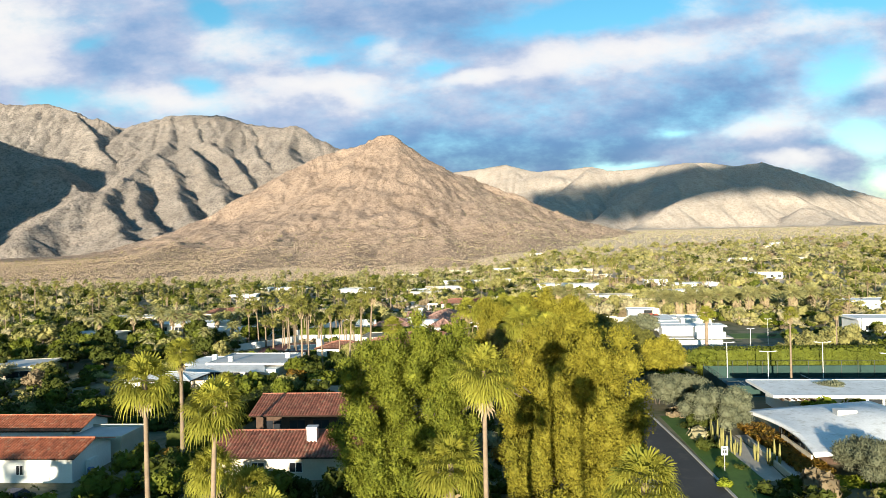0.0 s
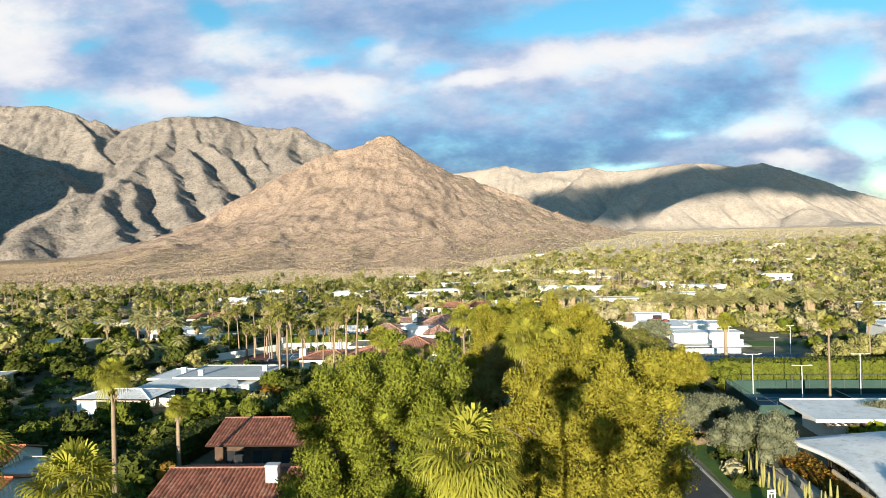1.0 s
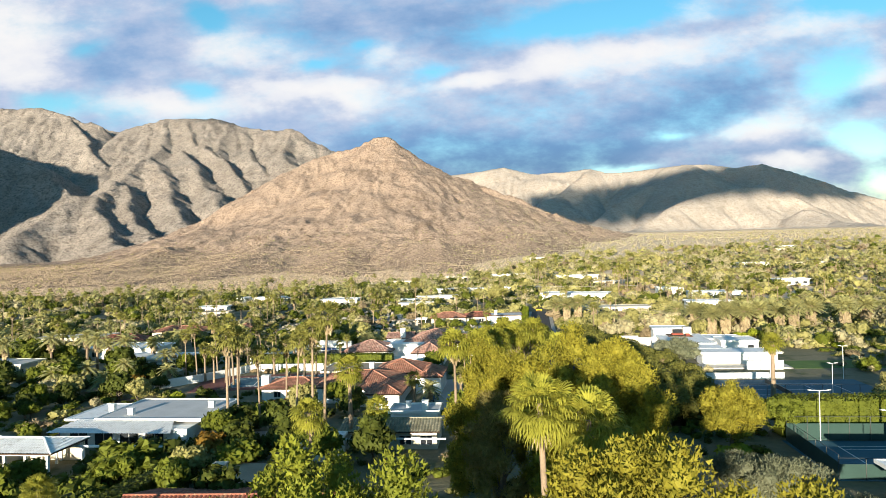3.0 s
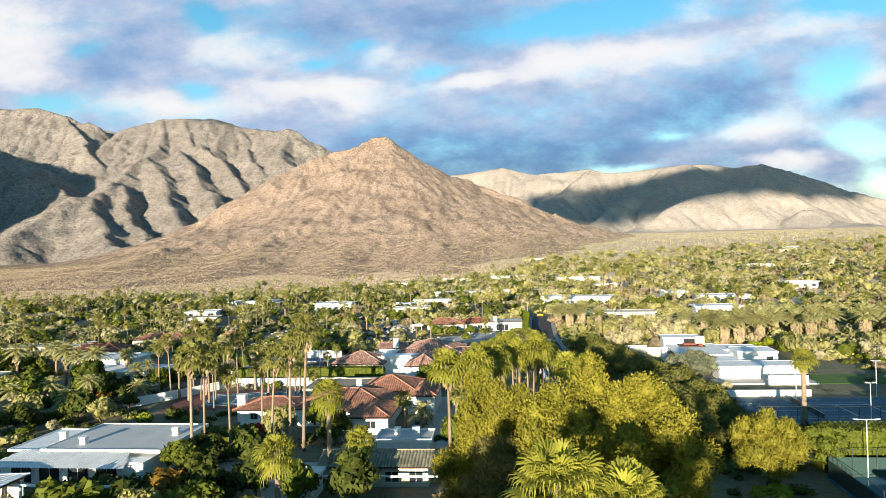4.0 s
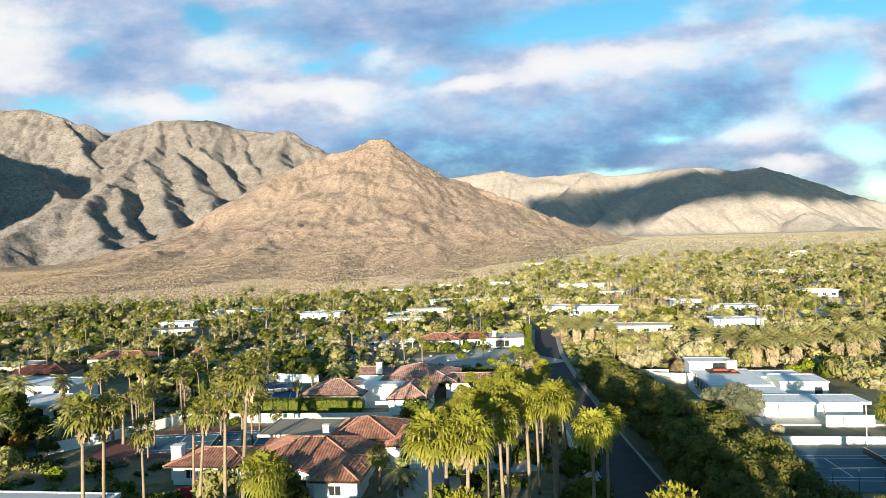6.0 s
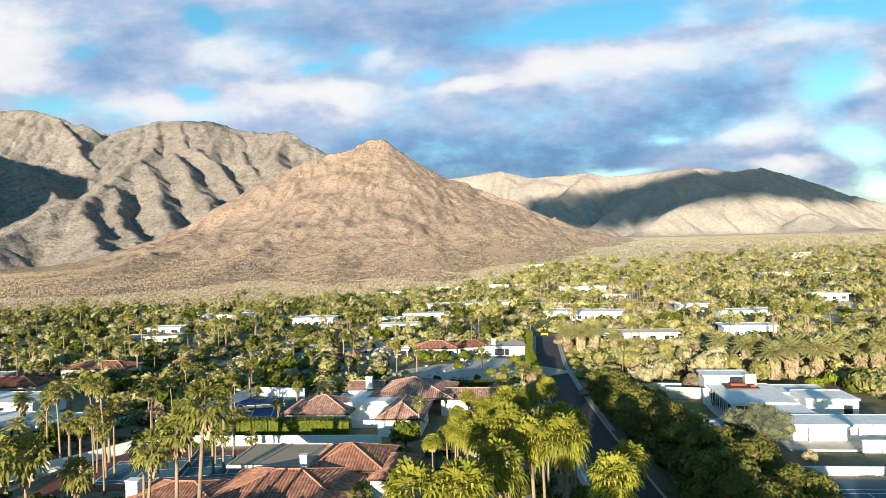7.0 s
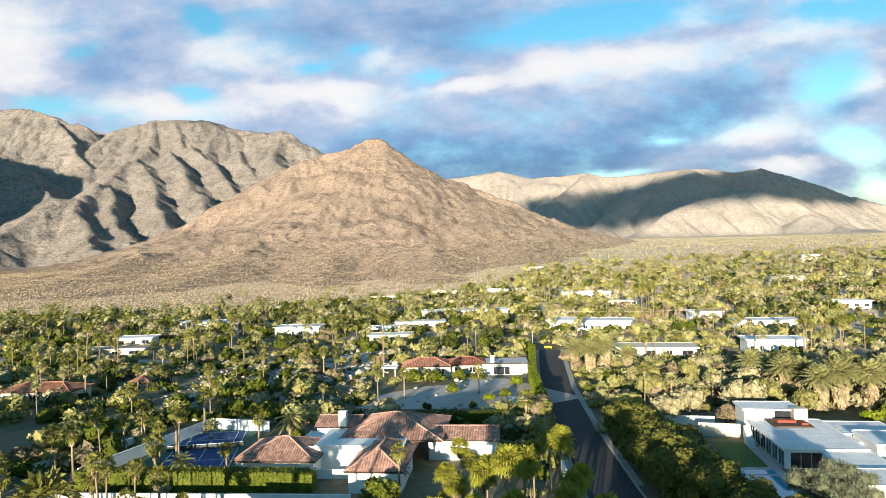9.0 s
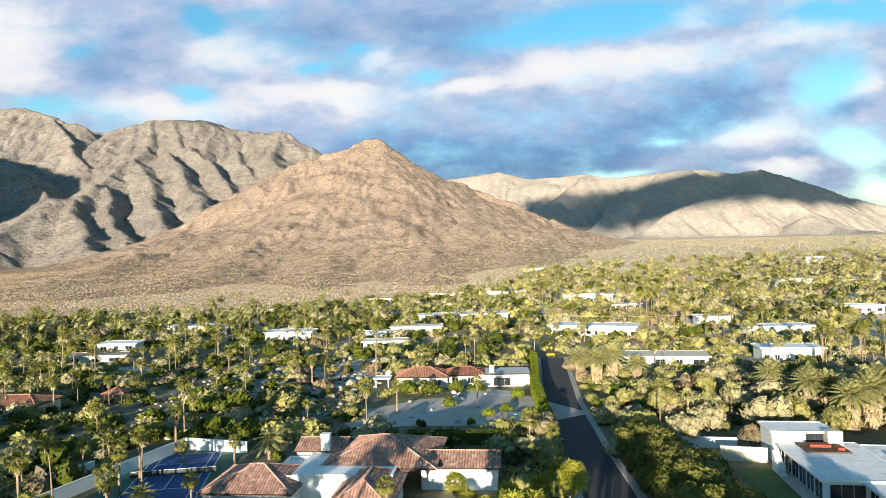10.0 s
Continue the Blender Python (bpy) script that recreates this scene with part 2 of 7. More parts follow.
M = {
    "earth": soil_material(),
    "rock_pink": rock_material("tan_rock", (0.40, 0.30, 0.232), (0.335, 0.248, 0.19), (0.165, 0.115, 0.082), 4.2, 0.45, 6.0),
    "rock_grey": rock_material("grey_rock", (0.40, 0.345, 0.30), (0.285, 0.243, 0.21), (0.13, 0.11, 0.095), 6.5, 0.40, 13.0),
    # far range: lighter tones, with a slight haze put into the rock colour
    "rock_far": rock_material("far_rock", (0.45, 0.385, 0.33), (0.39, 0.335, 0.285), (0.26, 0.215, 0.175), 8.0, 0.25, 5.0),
    "cloud": material("cloud_vapour", (0.8, 0.8, 0.82), (0.7, 0.71, 0.74), rough=1.0, scale=0.002, fine=0.02, spec=0.0),
    "asphalt": material("asphalt", (0.055, 0.055, 0.058), (0.04, 0.04, 0.042), scale=0.15, fine=6, rough=0.9, third=(0.065, 0.063, 0.06)),
    "concrete": material("concrete", (0.46, 0.44, 0.41), (0.36, 0.34, 0.31), scale=0.3, fine=5, bump=0.004),
    "white": material("white_stucco", (0.80, 0.79, 0.76), (0.70, 0.69, 0.66), scale=0.25, fine=4, bump=0.004, each=0.05),
    "cream": material("cream_stucco", (0.62, 0.55, 0.43), (0.52, 0.46, 0.36), scale=0.3, fine=4, each=0.12),
    "white_roof": material("white_roofing", (0.78, 0.78, 0.78), (0.62, 0.62, 0.62), scale=0.35, fine=3, third=(0.55, 0.54, 0.52), bump=0.01),
    "grey_roof": material("grey_gravel_roofing", (0.50, 0.50, 0.50), (0.40, 0.40, 0.40), scale=0.3, fine=5),
    "tan_roof": material("tan_gravel_roofing", (0.36, 0.29, 0.21), (0.28, 0.22, 0.16), scale=0.3, fine=6),
    "tile": material("terracotta_tile", (0.41, 0.19, 0.125), (0.27, 0.12, 0.08), scale=0.5, fine=3.2, island=0.25, third=(0.42, 0.25, 0.16), bump=0.01),
    "tile_red": material("red_barrel_tile", (0.42, 0.135, 0.065), (0.28, 0.085, 0.045), scale=0.5, fine=3.2, island=0.25, third=(0.40, 0.20, 0.12), bump=0.01),
    "tile_dark": material("weathered_terracotta_tile", (0.31, 0.115, 0.075), (0.18, 0.068, 0.046), scale=0.5, fine=3.2, island=0.3, third=(0.28, 0.17, 0.11), bump=0.01),
    "tile_pink": material("pale_terracotta_tile", (0.43, 0.25, 0.19), (0.27, 0.145, 0.115), scale=0.5, fine=3.2, island=0.3, third=(0.50, 0.36, 0.28), bump=0.01),
    "tile_olive": material("mossy_grey_tile", (0.30, 0.28, 0.20), (0.18, 0.17, 0.11), scale=0.5, fine=3.2, island=0.25),
    "wood": material("dark_wood", (0.10, 0.06, 0.04), (0.06, 0.036, 0.024), scale=0.8, fine=9),
    "glass": material("window_glass", (0.03, 0.035, 0.04), (0.02, 0.022, 0.026), rough=0.06, spec=0.5, scale=0.2, fine=1),
    "metal": material("painted_metal", (0.55, 0.55, 0.54), (0.45, 0.45, 0.44), rough=0.45, metal=0.3, scale=1, fine=10),
    "dark_metal": material("dark_metal", (0.05, 0.06, 0.055), (0.035, 0.04, 0.038), rough=0.5, scale=1, fine=10),
    "court_blue": material("court_teal", (0.045, 0.13, 0.17), (0.035, 0.10, 0.14), scale=0.12, fine=4),
    "court_deep": material("court_blue", (0.03, 0.085, 0.23), (0.025, 0.07, 0.19), scale=0.12, fine=4),
    "court_green": material("court_green", (0.05, 0.14, 0.10), (0.04, 0.11, 0.08), scale=0.12, fine=4),
    "court_red": material("court_red", (0.17, 0.06, 0.05), (0.13, 0.05, 0.04), scale=0.12, fine=4),
    "screen": material("green_windscreen", (0.028, 0.06, 0.05), (0.02, 0.045, 0.038), scale=0.4, fine=8),
    "lawn": material("lawn_grass", (0.085, 0.15, 0.025), (0.05, 0.10, 0.018), scale=0.3, fine=7, bump=0.02),
    "gravel": material("pale_gravel", (0.44, 0.40, 0.35), (0.33, 0.30, 0.26), scale=0.25, fine=5, bump=0.02),
    "boulder": material("pale_boulder", (0.46, 0.40, 0.33), (0.30, 0.26, 0.21), scale=0.5, fine=5, bump=0.06, island=0.3, each=0.2),
    "pool": material("pool_water", (0.05, 0.34, 0.46), (0.04, 0.28, 0.40), rough=0.04, scale=0.3, fine=2, bump=0.01, spec=0.5),
    "trunk_palm": material("palm_trunk", (0.27, 0.20, 0.135), (0.17, 0.125, 0.085), scale=1.2, fine=7, bump=0.03, each=0.15),
    "trunk": material("tree_bark", (0.13, 0.10, 0.075), (0.07, 0.055, 0.04), scale=1.5, fine=10, bump=0.03),
    "thatch": leaf_material("dead_fronds", (0.35, 0.275, 0.165), (0.24, 0.185, 0.11), seep=0.1),
    "dry": leaf_material("dry_desert_brush", (0.27, 0.21, 0.145), (0.19, 0.145, 0.095), seep=0.1),
    "pale_brush": leaf_material("pale_desert_brush", (0.47, 0.385, 0.26), (0.36, 0.30, 0.19), seep=0.2),
    "dry_brush": leaf_material("tan_desert_brush", (0.44, 0.335, 0.24), (0.35, 0.265, 0.19), seep=0.3),
    "fan": leaf_material("fan_palm_leaf", (0.33, 0.315, 0.045), (0.21, 0.207, 0.032), seep=0.35),
    # duller, darker version of the fan leaf green, for garden and far palms
    "fan_dull": leaf_material("muted_fan_palm_leaf", (0.262, 0.247, 0.0619), (0.167, 0.162, 0.0428), seep=0.35),
    "feather": leaf_material("date_palm_leaf", (0.40, 0.375, 0.16), (0.29, 0.28, 0.115), seep=0.35),
    "pine": leaf_material("tamarisk_foliage", (0.285, 0.245, 0.03), (0.17, 0.16, 0.02), island=0.25, seep=0.22),
    "pine_green": leaf_material("green_tamarisk_foliage", (0.18, 0.19, 0.022), (0.10, 0.118, 0.015), island=0.25, seep=0.2),
    "pine_tan": leaf_material("dry_tamarisk_foliage", (0.25, 0.19, 0.07), (0.17, 0.15, 0.04)),
    "olive_tree": leaf_material("olive_tree_foliage", (0.185, 0.19, 0.115), (0.115, 0.125, 0.075)),
    # olive, sage and straw are lightened: far haze is put into their colour
    "olive": leaf_material("olive_foliage", (0.31, 0.28, 0.10), (0.205, 0.195, 0.068)),
    "green": leaf_material("green_foliage", (0.115, 0.13, 0.016), (0.065, 0.08, 0.011), seep=0.15),
    "dark": leaf_material("dark_foliage", (0.065, 0.075, 0.013), (0.034, 0.045, 0.009), seep=0.1),
    "ficus": leaf_material("ficus_foliage", (0.165, 0.158, 0.036), (0.10, 0.10, 0.024), island=0.25, seep=0.25),
    "lime": leaf_material("lime_foliage", (0.21, 0.235, 0.02), (0.14, 0.17, 0.016)),
    "sage": leaf_material("sage_foliage", (0.42, 0.365, 0.21), (0.31, 0.275, 0.155)),
    "brown": leaf_material("bare_twigs", (0.26, 0.20, 0.12), (0.18, 0.135, 0.08)),
    "rust": leaf_material("rust_foliage", (0.30, 0.15, 0.025), (0.16, 0.12, 0.022)),
    "straw": leaf_material("straw_green_foliage", (0.38, 0.34, 0.13), (0.29, 0.265, 0.095)),
    "red": leaf_material("red_bougainvillea", (0.45, 0.02, 0.05), (0.28, 0.02, 0.03)),
    "red_plain": material("red_cloth", (0.24, 0.055, 0.035), (0.18, 0.045, 0.03), scale=1, fine=8),
    "car": material("car_paint", (0.16, 0.20, 0.27), (0.15, 0.19, 0.26), rough=0.25, metal=0.4, scale=0.5, fine=3),
    "dark_car": material("dark_car_paint", (0.02, 0.022, 0.027), (0.018, 0.02, 0.024), rough=0.2, metal=0.3, scale=0.5, fine=3),
    "rubber": material("tyre_rubber", (0.025, 0.025, 0.025), scale=2, fine=10),
    "yellow": material("yellow_paint", (0.65, 0.42, 0.02), (0.5, 0.32, 0.02), scale=1, fine=6),
    "blue_door": material("blue_paint", (0.06, 0.13, 0.28), (0.05, 0.10, 0.22), scale=1, fine=6),
}
# ---- tools for meshes ----
R = np.random.default_rng(7)


class Geo:
    """Faces gathered for one mesh."""
    def __init__(self):
        self.v, self.f, self.n = [], [], 0

    def add(self, V, F):
        V = np.asarray(V, float).reshape(-1, 3)
        self.v.append(V)
        F = np.asarray(F, int)
        self.f.extend((F + self.n).tolist())
        self.n += len(V)
        return self

    def box(self, x0, x1, y0, y1, z0, z1):
        V = [(x, y, z) for z in (z0, z1) for x, y in ((x0, y0), (x1, y0), (x1, y1), (x0, y1))]
        return self.add(V, [(3, 2, 1, 0), (4, 5, 6, 7), (0, 1, 5, 4), (1, 2, 6, 5), (2, 3, 7, 6), (3, 0, 4, 7)])

    def tube(self, pts, radii, sides=8):
        pts = np.asarray(pts, float)
        radii = np.broadcast_to(np.asarray(radii, float), len(pts))
        ang = np.arange(sides) * 2 * math.pi / sides
        rings = []
        for k, p in enumerate(pts):
            d = pts[min(k + 1, len(pts) - 1)] - pts[max(k - 1, 0)]
            d = d / (np.linalg.norm(d) + 1e-9)
            a = np.cross(d, (0.3, 0.9, 0.1) if abs(d[2]) > 0.8 else (0, 0, 1))
            a /= np.linalg.norm(a) + 1e-9
            b = np.cross(d, a)
            rings.append(p + radii[k] * (np.cos(ang)[:, None] * a + np.sin(ang)[:, None] * b))
        F = [(k * sides + i, k * sides + (i + 1) % sides, (k + 1) * sides + (i + 1) % sides, (k + 1) * sides + i) for k in range(len(pts) - 1) for i in range(sides)]
        self.add(np.concatenate(rings), F)
        self.f.append([self.n - sides + i for i in range(sides)])
        self.f.append([self.n - sides * len(pts) + i for i in reversed(range(sides))])
        return self

    def mesh(self, name, mat, smooth=False):
        me = bpy.data.meshes.new(name)
        me.from_pydata(np.concatenate(self.v).tolist(), [], self.f)
        me.materials.append(mat)
        if smooth:
            me.polygons.foreach_set("use_smooth", [True] * len(me.polygons))
        return me


def part(name, geo, mat, parent, label="", smooth=False):
    ob = new(name, geo if isinstance(geo, bpy.types.Mesh) else geo.mesh(name, mat, smooth))
    ob.parent = parent
    return tagged(ob, label) if label else ob


def thing(name, label, category, m=None, group="", kind=""):
    ob = new(name)
    ob.empty_display_size = 0.3
    if m is not None:
        ob.matrix_basis = m
    return tagged(ob, label, category, group, kind)


def single(name, geo, mat, label, category, m=None, group="", kind="", smooth=False):
    ob = new(name, geo if isinstance(geo, bpy.types.Mesh) else geo.mesh(name, mat, smooth))
    if m is not None:
        ob.matrix_basis = m
    return tagged(ob, label, category, group, kind)


def hash2(ix, iy, seed):
    h = (ix * 374761393 + iy * 668265263 + seed * 974634777) & 0x7FFFFFFF
    h = ((h ^ (h >> 13)) * 1274126177) & 0x7FFFFFFF
    return ((h ^ (h >> 16)) & 0xFFFF) / 65535.0


def perlin(x, y, seed=0):
    """Gradient noise, about -0.7 to 0.7, over arrays."""
    xi, yi = np.floor(x).astype(np.int64), np.floor(y).astype(np.int64)
    xf, yf = x - xi, y - yi
    w = lambda t: t * t * t * (t * (t * 6 - 15) + 10)
    def corner(dx, dy):
        a = hash2(xi + dx, yi + dy, seed) * 2 * math.pi
        return np.cos(a) * (xf - dx) + np.sin(a) * (yf - dy)
    u, v = w(xf), w(yf)
    return (corner(0, 0) * (1 - u) + corner(1, 0) * u) * (1 - v) + (corner(0, 1) * (1 - u) + corner(1, 1) * u) * v


def fbm(x, y, octaves=4, seed=0):
    return sum(perlin(x * 2**k, y * 2**k, seed + 11 * k) / 2**k for k in range(octaves))


def ridged(x, y, octaves=4, seed=0):
    """0 on valley floors to about 1 on sharp crests."""
    out, amp = 0.0, 0.55
    for k in range(octaves):
        out = out + amp * (1 - 2 * np.abs(perlin(x * 2**k, y * 2**k, seed + 17 * k)))
        amp *= 0.5
    return out


def smoothstep(lo, hi, x):
    t = np.clip((x - lo) / (hi - lo), 0, 1)
    return t * t * (3 - 2 * t)


def ground_z(x, y):
    """Height of the ground: level in the town, rising to the foot of the hills."""
    x, y = np.asarray(x, float), np.asarray(y, float)
    right = smoothstep(-0.02, 0.16, x / np.maximum(y, 50))
    z = right * 0.033 * np.clip(y - 430, 0, 2300) + (1 - right) * 0.012 * np.clip(y - 560, 0, 900)
    z = z + 0.03 * np.clip(x - 110, 0, 400) * smoothstep(330, 470, y)
    return z + 0.5 * fbm(x / 90, y / 90, 3, 5) * smoothstep(330, 600, y)
import itertools
# ---- land ----
def axis(*stretches):
    out = []
    for lo, hi, step in stretches:
        out += list(np.arange(lo, hi, step))
    return np.array(out + [stretches[-1][1]])


def sheet(xs, ys, zf):
    X, Y = np.meshgrid(xs, ys)
    V = np.stack([X, Y, zf(X, Y)], -1).reshape(-1, 3)
    nx, ny = len(xs), len(ys)
    i = (np.arange(ny - 1)[:, None] * nx + np.arange(nx - 1)).ravel()
    return V, np.stack([i, i + 1, i + 1 + nx, i + nx], 1)


g = Geo()
g.add(*sheet(axis((-6000, -700, 300), (-700, 700, 14), (700, 6000, 300)), axis((-3000, -200, 200), (-200, 300, 25), (300, 1000, 14), (1000, 6000, 120)), ground_z))
ground = single("ground", g, M["earth"], "dry earth and lawn of a desert town on a level plain", "ground", kind="structure", smooth=True)


SLOPES = []                                                   # heights of the hills, to set brush on them


def bilinear(H, px, py):
    ix, iy = px.astype(int), py.astype(int)
    fx, fy = px - ix, py - iy
    a, b, c, d = H[iy, ix], H[iy, ix + 1], H[iy + 1, ix], H[iy + 1, ix + 1]
    return a * (1 - fx) * (1 - fy) + b * fx * (1 - fy) + c * (1 - fx) * fy + d * fx * fy, (b - a) * (1 - fy) + (d - c) * fy, (c - a) * (1 - fx) + (d - b) * fx, ix, iy, fx, fy


def rivers(H, cell, rounds, bite):
    """Weather a heightfield: each cell drains to its lowest neighbour, and streams cut the deeper the more land they drain."""
    ny, nx = H.shape
    own = np.arange(H.size).reshape(ny, nx)
    for k in range(rounds):
        for q in range(6):                                    # fill the pits
            P = np.pad(H, 1, mode="edge")
            near = np.full(H.shape, 1e9)
            for j, i in itertools.product((-1, 0, 1), (-1, 0, 1)):
                if j or i:
                    near = np.minimum(near, P[1 + j:1 + j + ny, 1 + i:1 + i + nx])
            H = np.maximum(H, np.minimum(near + 0.02, H + 4))
        P, N = np.pad(H, 1, mode="edge"), np.pad(own, 1, mode="edge")
        fall, to = np.zeros(H.shape), own.copy()
        for j, i in itertools.product((-1, 0, 1), (-1, 0, 1)):
            if j or i:
                d = (H - P[1 + j:1 + j + ny, 1 + i:1 + i + nx]) / math.hypot(i, j)
                to, fall = np.where(d > fall, N[1 + j:1 + j + ny, 1 + i:1 + i + nx], to), np.maximum(fall, d)
        order, to = np.argsort(-H.ravel()).tolist(), to.ravel().tolist()
        area, h = [1.0] * H.size, H.ravel().tolist()
        for i in order:
            if to[i] != i:
                area[to[i]] += area[i]
        f = (bite * np.minimum(np.array(area), 400) ** 0.5).tolist()
        for i in reversed(order):
            if to[i] != i:
                h[i] = (h[i] + f[i] * h[to[i]]) / (1 + f[i])
        H = np.array(h).reshape(ny, nx)
        P = np.pad(H, 1, mode="edge")
        H = 0.94 * H + 0.015 * (P[:-2, 1:-1] + P[2:, 1:-1] + P[1:-1, :-2] + P[1:-1, 2:])
    return H


def mountain(name, label, ridges, box, cell, mat, seed, soft=14.0, rough=6.0, gully=10.0, turn=0.0, fan=None, apron=None, rounds=5, bite=0.012, crag=0.0):
    """A heightfield that falls from its crest lines (slope, depth to which a hollow slope runs out or 0, places), cut by gullies that run down along `turn` or out from `fan`, and weathered."""
    xs, ys = np.arange(box[0], box[1] + cell, cell), np.arange(box[2], box[3] + cell, cell)
    X, Y = np.meshgrid(xs, ys)
    bend, reach = 4.0 * cell, 34.0 * cell
    wx, wy = X + bend * fbm(X / reach, Y / reach, 4, seed), Y + bend * fbm(X / reach, Y / reach, 4, seed + 5)
    best, far = np.full(X.shape, -1e9), np.full(X.shape, 1e9)
    for slope, sink, nodes in ridges:
        P = np.array(nodes, float)
        for p, q in zip(P[:-1], P[1:]):
            d = q[:2] - p[:2]
            t = np.clip(((wx - p[0]) * d[0] + (wy - p[1]) * d[1]) / (d @ d), 0, 1)
            dist = np.hypot(wx - p[0] - t * d[0], wy - p[1] - t * d[1])
            h = p[2] + t * (q[2] - p[2])
            h = (h + sink) * np.exp(-slope * dist / (h + sink)) - sink if sink else h - slope * dist
            far = np.where(h > best, dist, far)
            best = np.maximum(best, h)
    if fan:
        A, B = np.arctan2(X - fan[0], fan[1] - Y) * 900, np.hypot(X - fan[0], Y - fan[1])
    else:
        c, s = math.cos(radians(turn)), math.sin(radians(turn))
        A, B = c * X + s * Y, -s * X + c * Y
    k = cell / 6.5
    wob = 22 * k * fbm(X / (90 * k), Y / (90 * k), 3, seed + 9)
    deep = smoothstep(0, 90 * k, far)
    fine = 1 - np.abs(perlin((A + wob) / (62 * k), B / (800 * k), seed + 2)) * 2.6
    cut = -gully * np.maximum(fine - 0.45, 0) * (0.25 + 0.75 * deep)
    fine = 1 - np.abs(perlin((A - wob) / (27 * k), B / (330 * k), seed + 7)) * 2.6
    cut = cut - 0.45 * gully * np.maximum(fine - 0.45, 0) * (0.3 + 0.7 * deep)
    lumps = rough * (1.3 * (ridged((X + wob) / (85 * k), (Y - wob) / (120 * k), 5, seed + 3) - 0.5) + 1.4 * fbm(X / (230 * k), Y / (230 * k), 2, seed + 13))
    h = best + (cut + lumps) * smoothstep(-40, 70, best)
    if apron:                                                 # an alluvial fan at the foot: (rise, start, east edge, greatest height)
        fan_z = apron[3] * (1 - np.exp(-apron[0] * np.maximum(Y - apron[1] + 50 * fbm(X / 300, Y / 300, 3, seed + 6), -200) / apron[3]))
        h = np.logaddexp(h / 8, (fan_z - 0.3 * np.maximum(X - apron[2], 0)) / 8) * 8
    h = h - 90 * smoothstep(box[2] + 90, box[2], Y)
    base = ground_z(X, Y)
    Z = base - 4 + soft * np.logaddexp(0, np.clip((h - base) / soft, -40, 400))
    if rounds:
        crest = smoothstep(50 * k, 0, far)
        low = np.clip(rivers(Z.copy(), cell, rounds, bite) - Z, -80, 8)
        Z = Z + low * (1 - 0.8 * crest)
    Z = Z + 0.12 * cell * fbm(X / (2.2 * cell), Y / (2.2 * cell), 2, seed + 4)
    if crag:                                                  # outcrops and small ribs of rock, in patches
        patch = 0.35 + 0.65 * smoothstep(-0.15, 0.35, fbm(X / (30 * cell), Y / (30 * cell), 3, seed + 21))
        Z = Z + crag * cell * patch * (ridged((X + wob) / (5.0 * cell), (Y + wob) / (7.5 * cell), 3, seed + 23) + 1.5 * ridged((X + wob) / (17 * cell), (Y - wob) / (24 * cell), 2, seed + 27) - 1.0) * smoothstep(2, 40, Z - base)
    def height(x, y):
        px, py = (np.asarray(x, float) - box[0]) / cell, (np.asarray(y, float) - box[2]) / cell
        inside = (px > 1) & (py > 1) & (px < len(xs) - 2) & (py < len(ys) - 2)
        return np.where(inside, bilinear(Z, np.clip(px, 1, len(xs) - 3), np.clip(py, 1, len(ys) - 3))[0], -1e3)
    SLOPES.append(height)
    V, F = sheet(xs, ys, lambda x, y: Z)
    low = V[:, 2] < ground_z(V[:, 0], V[:, 1]) - 0.6
    F = F[~low[F].all(1)]
    used, inv = np.unique(F, return_inverse=True)
    return single(name, Geo().add(V[used], inv.reshape(-1, 4)), mat, label, "mountain", kind="structure", smooth=True)


mountain("mountain_front", "bare tan rocky hill with sparse dry scrub", [
    (0.78, 100, [(-320, 2060, 344), (-265, 2060, 352), (-225, 2060, 363), (-190, 2055, 379), (-150, 2060, 377), (-124, 2064, 364), (-98, 2070, 346), (-43, 2095, 303)]),
    (0.16, 0, [(-434, 850, 7), (-481, 984, 16), (-531, 1270, 36), (-530, 1375, 52)]), (0.34, 0, [(-530, 1375, 52), (-498, 1500, 72), (-486, 1625, 99)]),
    (0.6, 0, [(-486, 1625, 99), (-464, 1781, 149), (-452, 1936, 247), (-401, 2010, 304), (-320, 2060, 342)]),
    (0.6, 0, [(-43, 2095, 300), (28, 2115, 268), (124, 2115, 226), (215, 2074, 187), (341, 1986, 122), (439, 1843, 45)]),
    (0.5, 0, [(-102, 2048, 334), (-41, 1967, 256), (39, 1781, 168)]), (0.3, 0, [(39, 1781, 168), (107, 1594, 120), (145, 1414, 72)]), (0.2, 0, [(145, 1414, 72), (168, 1180, 38), (177, 960, 21)]),
    (0.45, 0, [(-178, 1905, 268), (-193, 1762, 193), (-191, 1562, 110)]), (0.22, 0, [(-191, 1562, 110), (-179, 1339, 49)]), (0.16, 0, [(-179, 1339, 49), (-150, 1100, 24), (-130, 900, 9), (-122, 800, 5)]),
    (0.45, 0, [(-82, 1843, 212), (-47, 1625, 124)]), (0.22, 0, [(-47, 1625, 124), (-18, 1356, 52)]), (0.17, 0, [(-18, 1356, 56), (-9, 1160, 40), (4, 960, 16), (18, 840, 7)]),
    (0.45, 0, [(-334, 1905, 225), (-350, 1750, 153)]), (0.25, 0, [(-350, 1750, 153), (-347, 1500, 78)]), (0.16, 0, [(-347, 1500, 78), (-329, 1222, 34), (-290, 940, 13), (-280, 830, 7)])],
    (-1250, 640, 640, 2420), 5.2, M["rock_pink"], 31, soft=6.0, rough=12.0, gully=5.0, fan=(-170, 2300), apron=(0.035, 610, -330, 70), rounds=6, bite=0.009, crag=0.9)
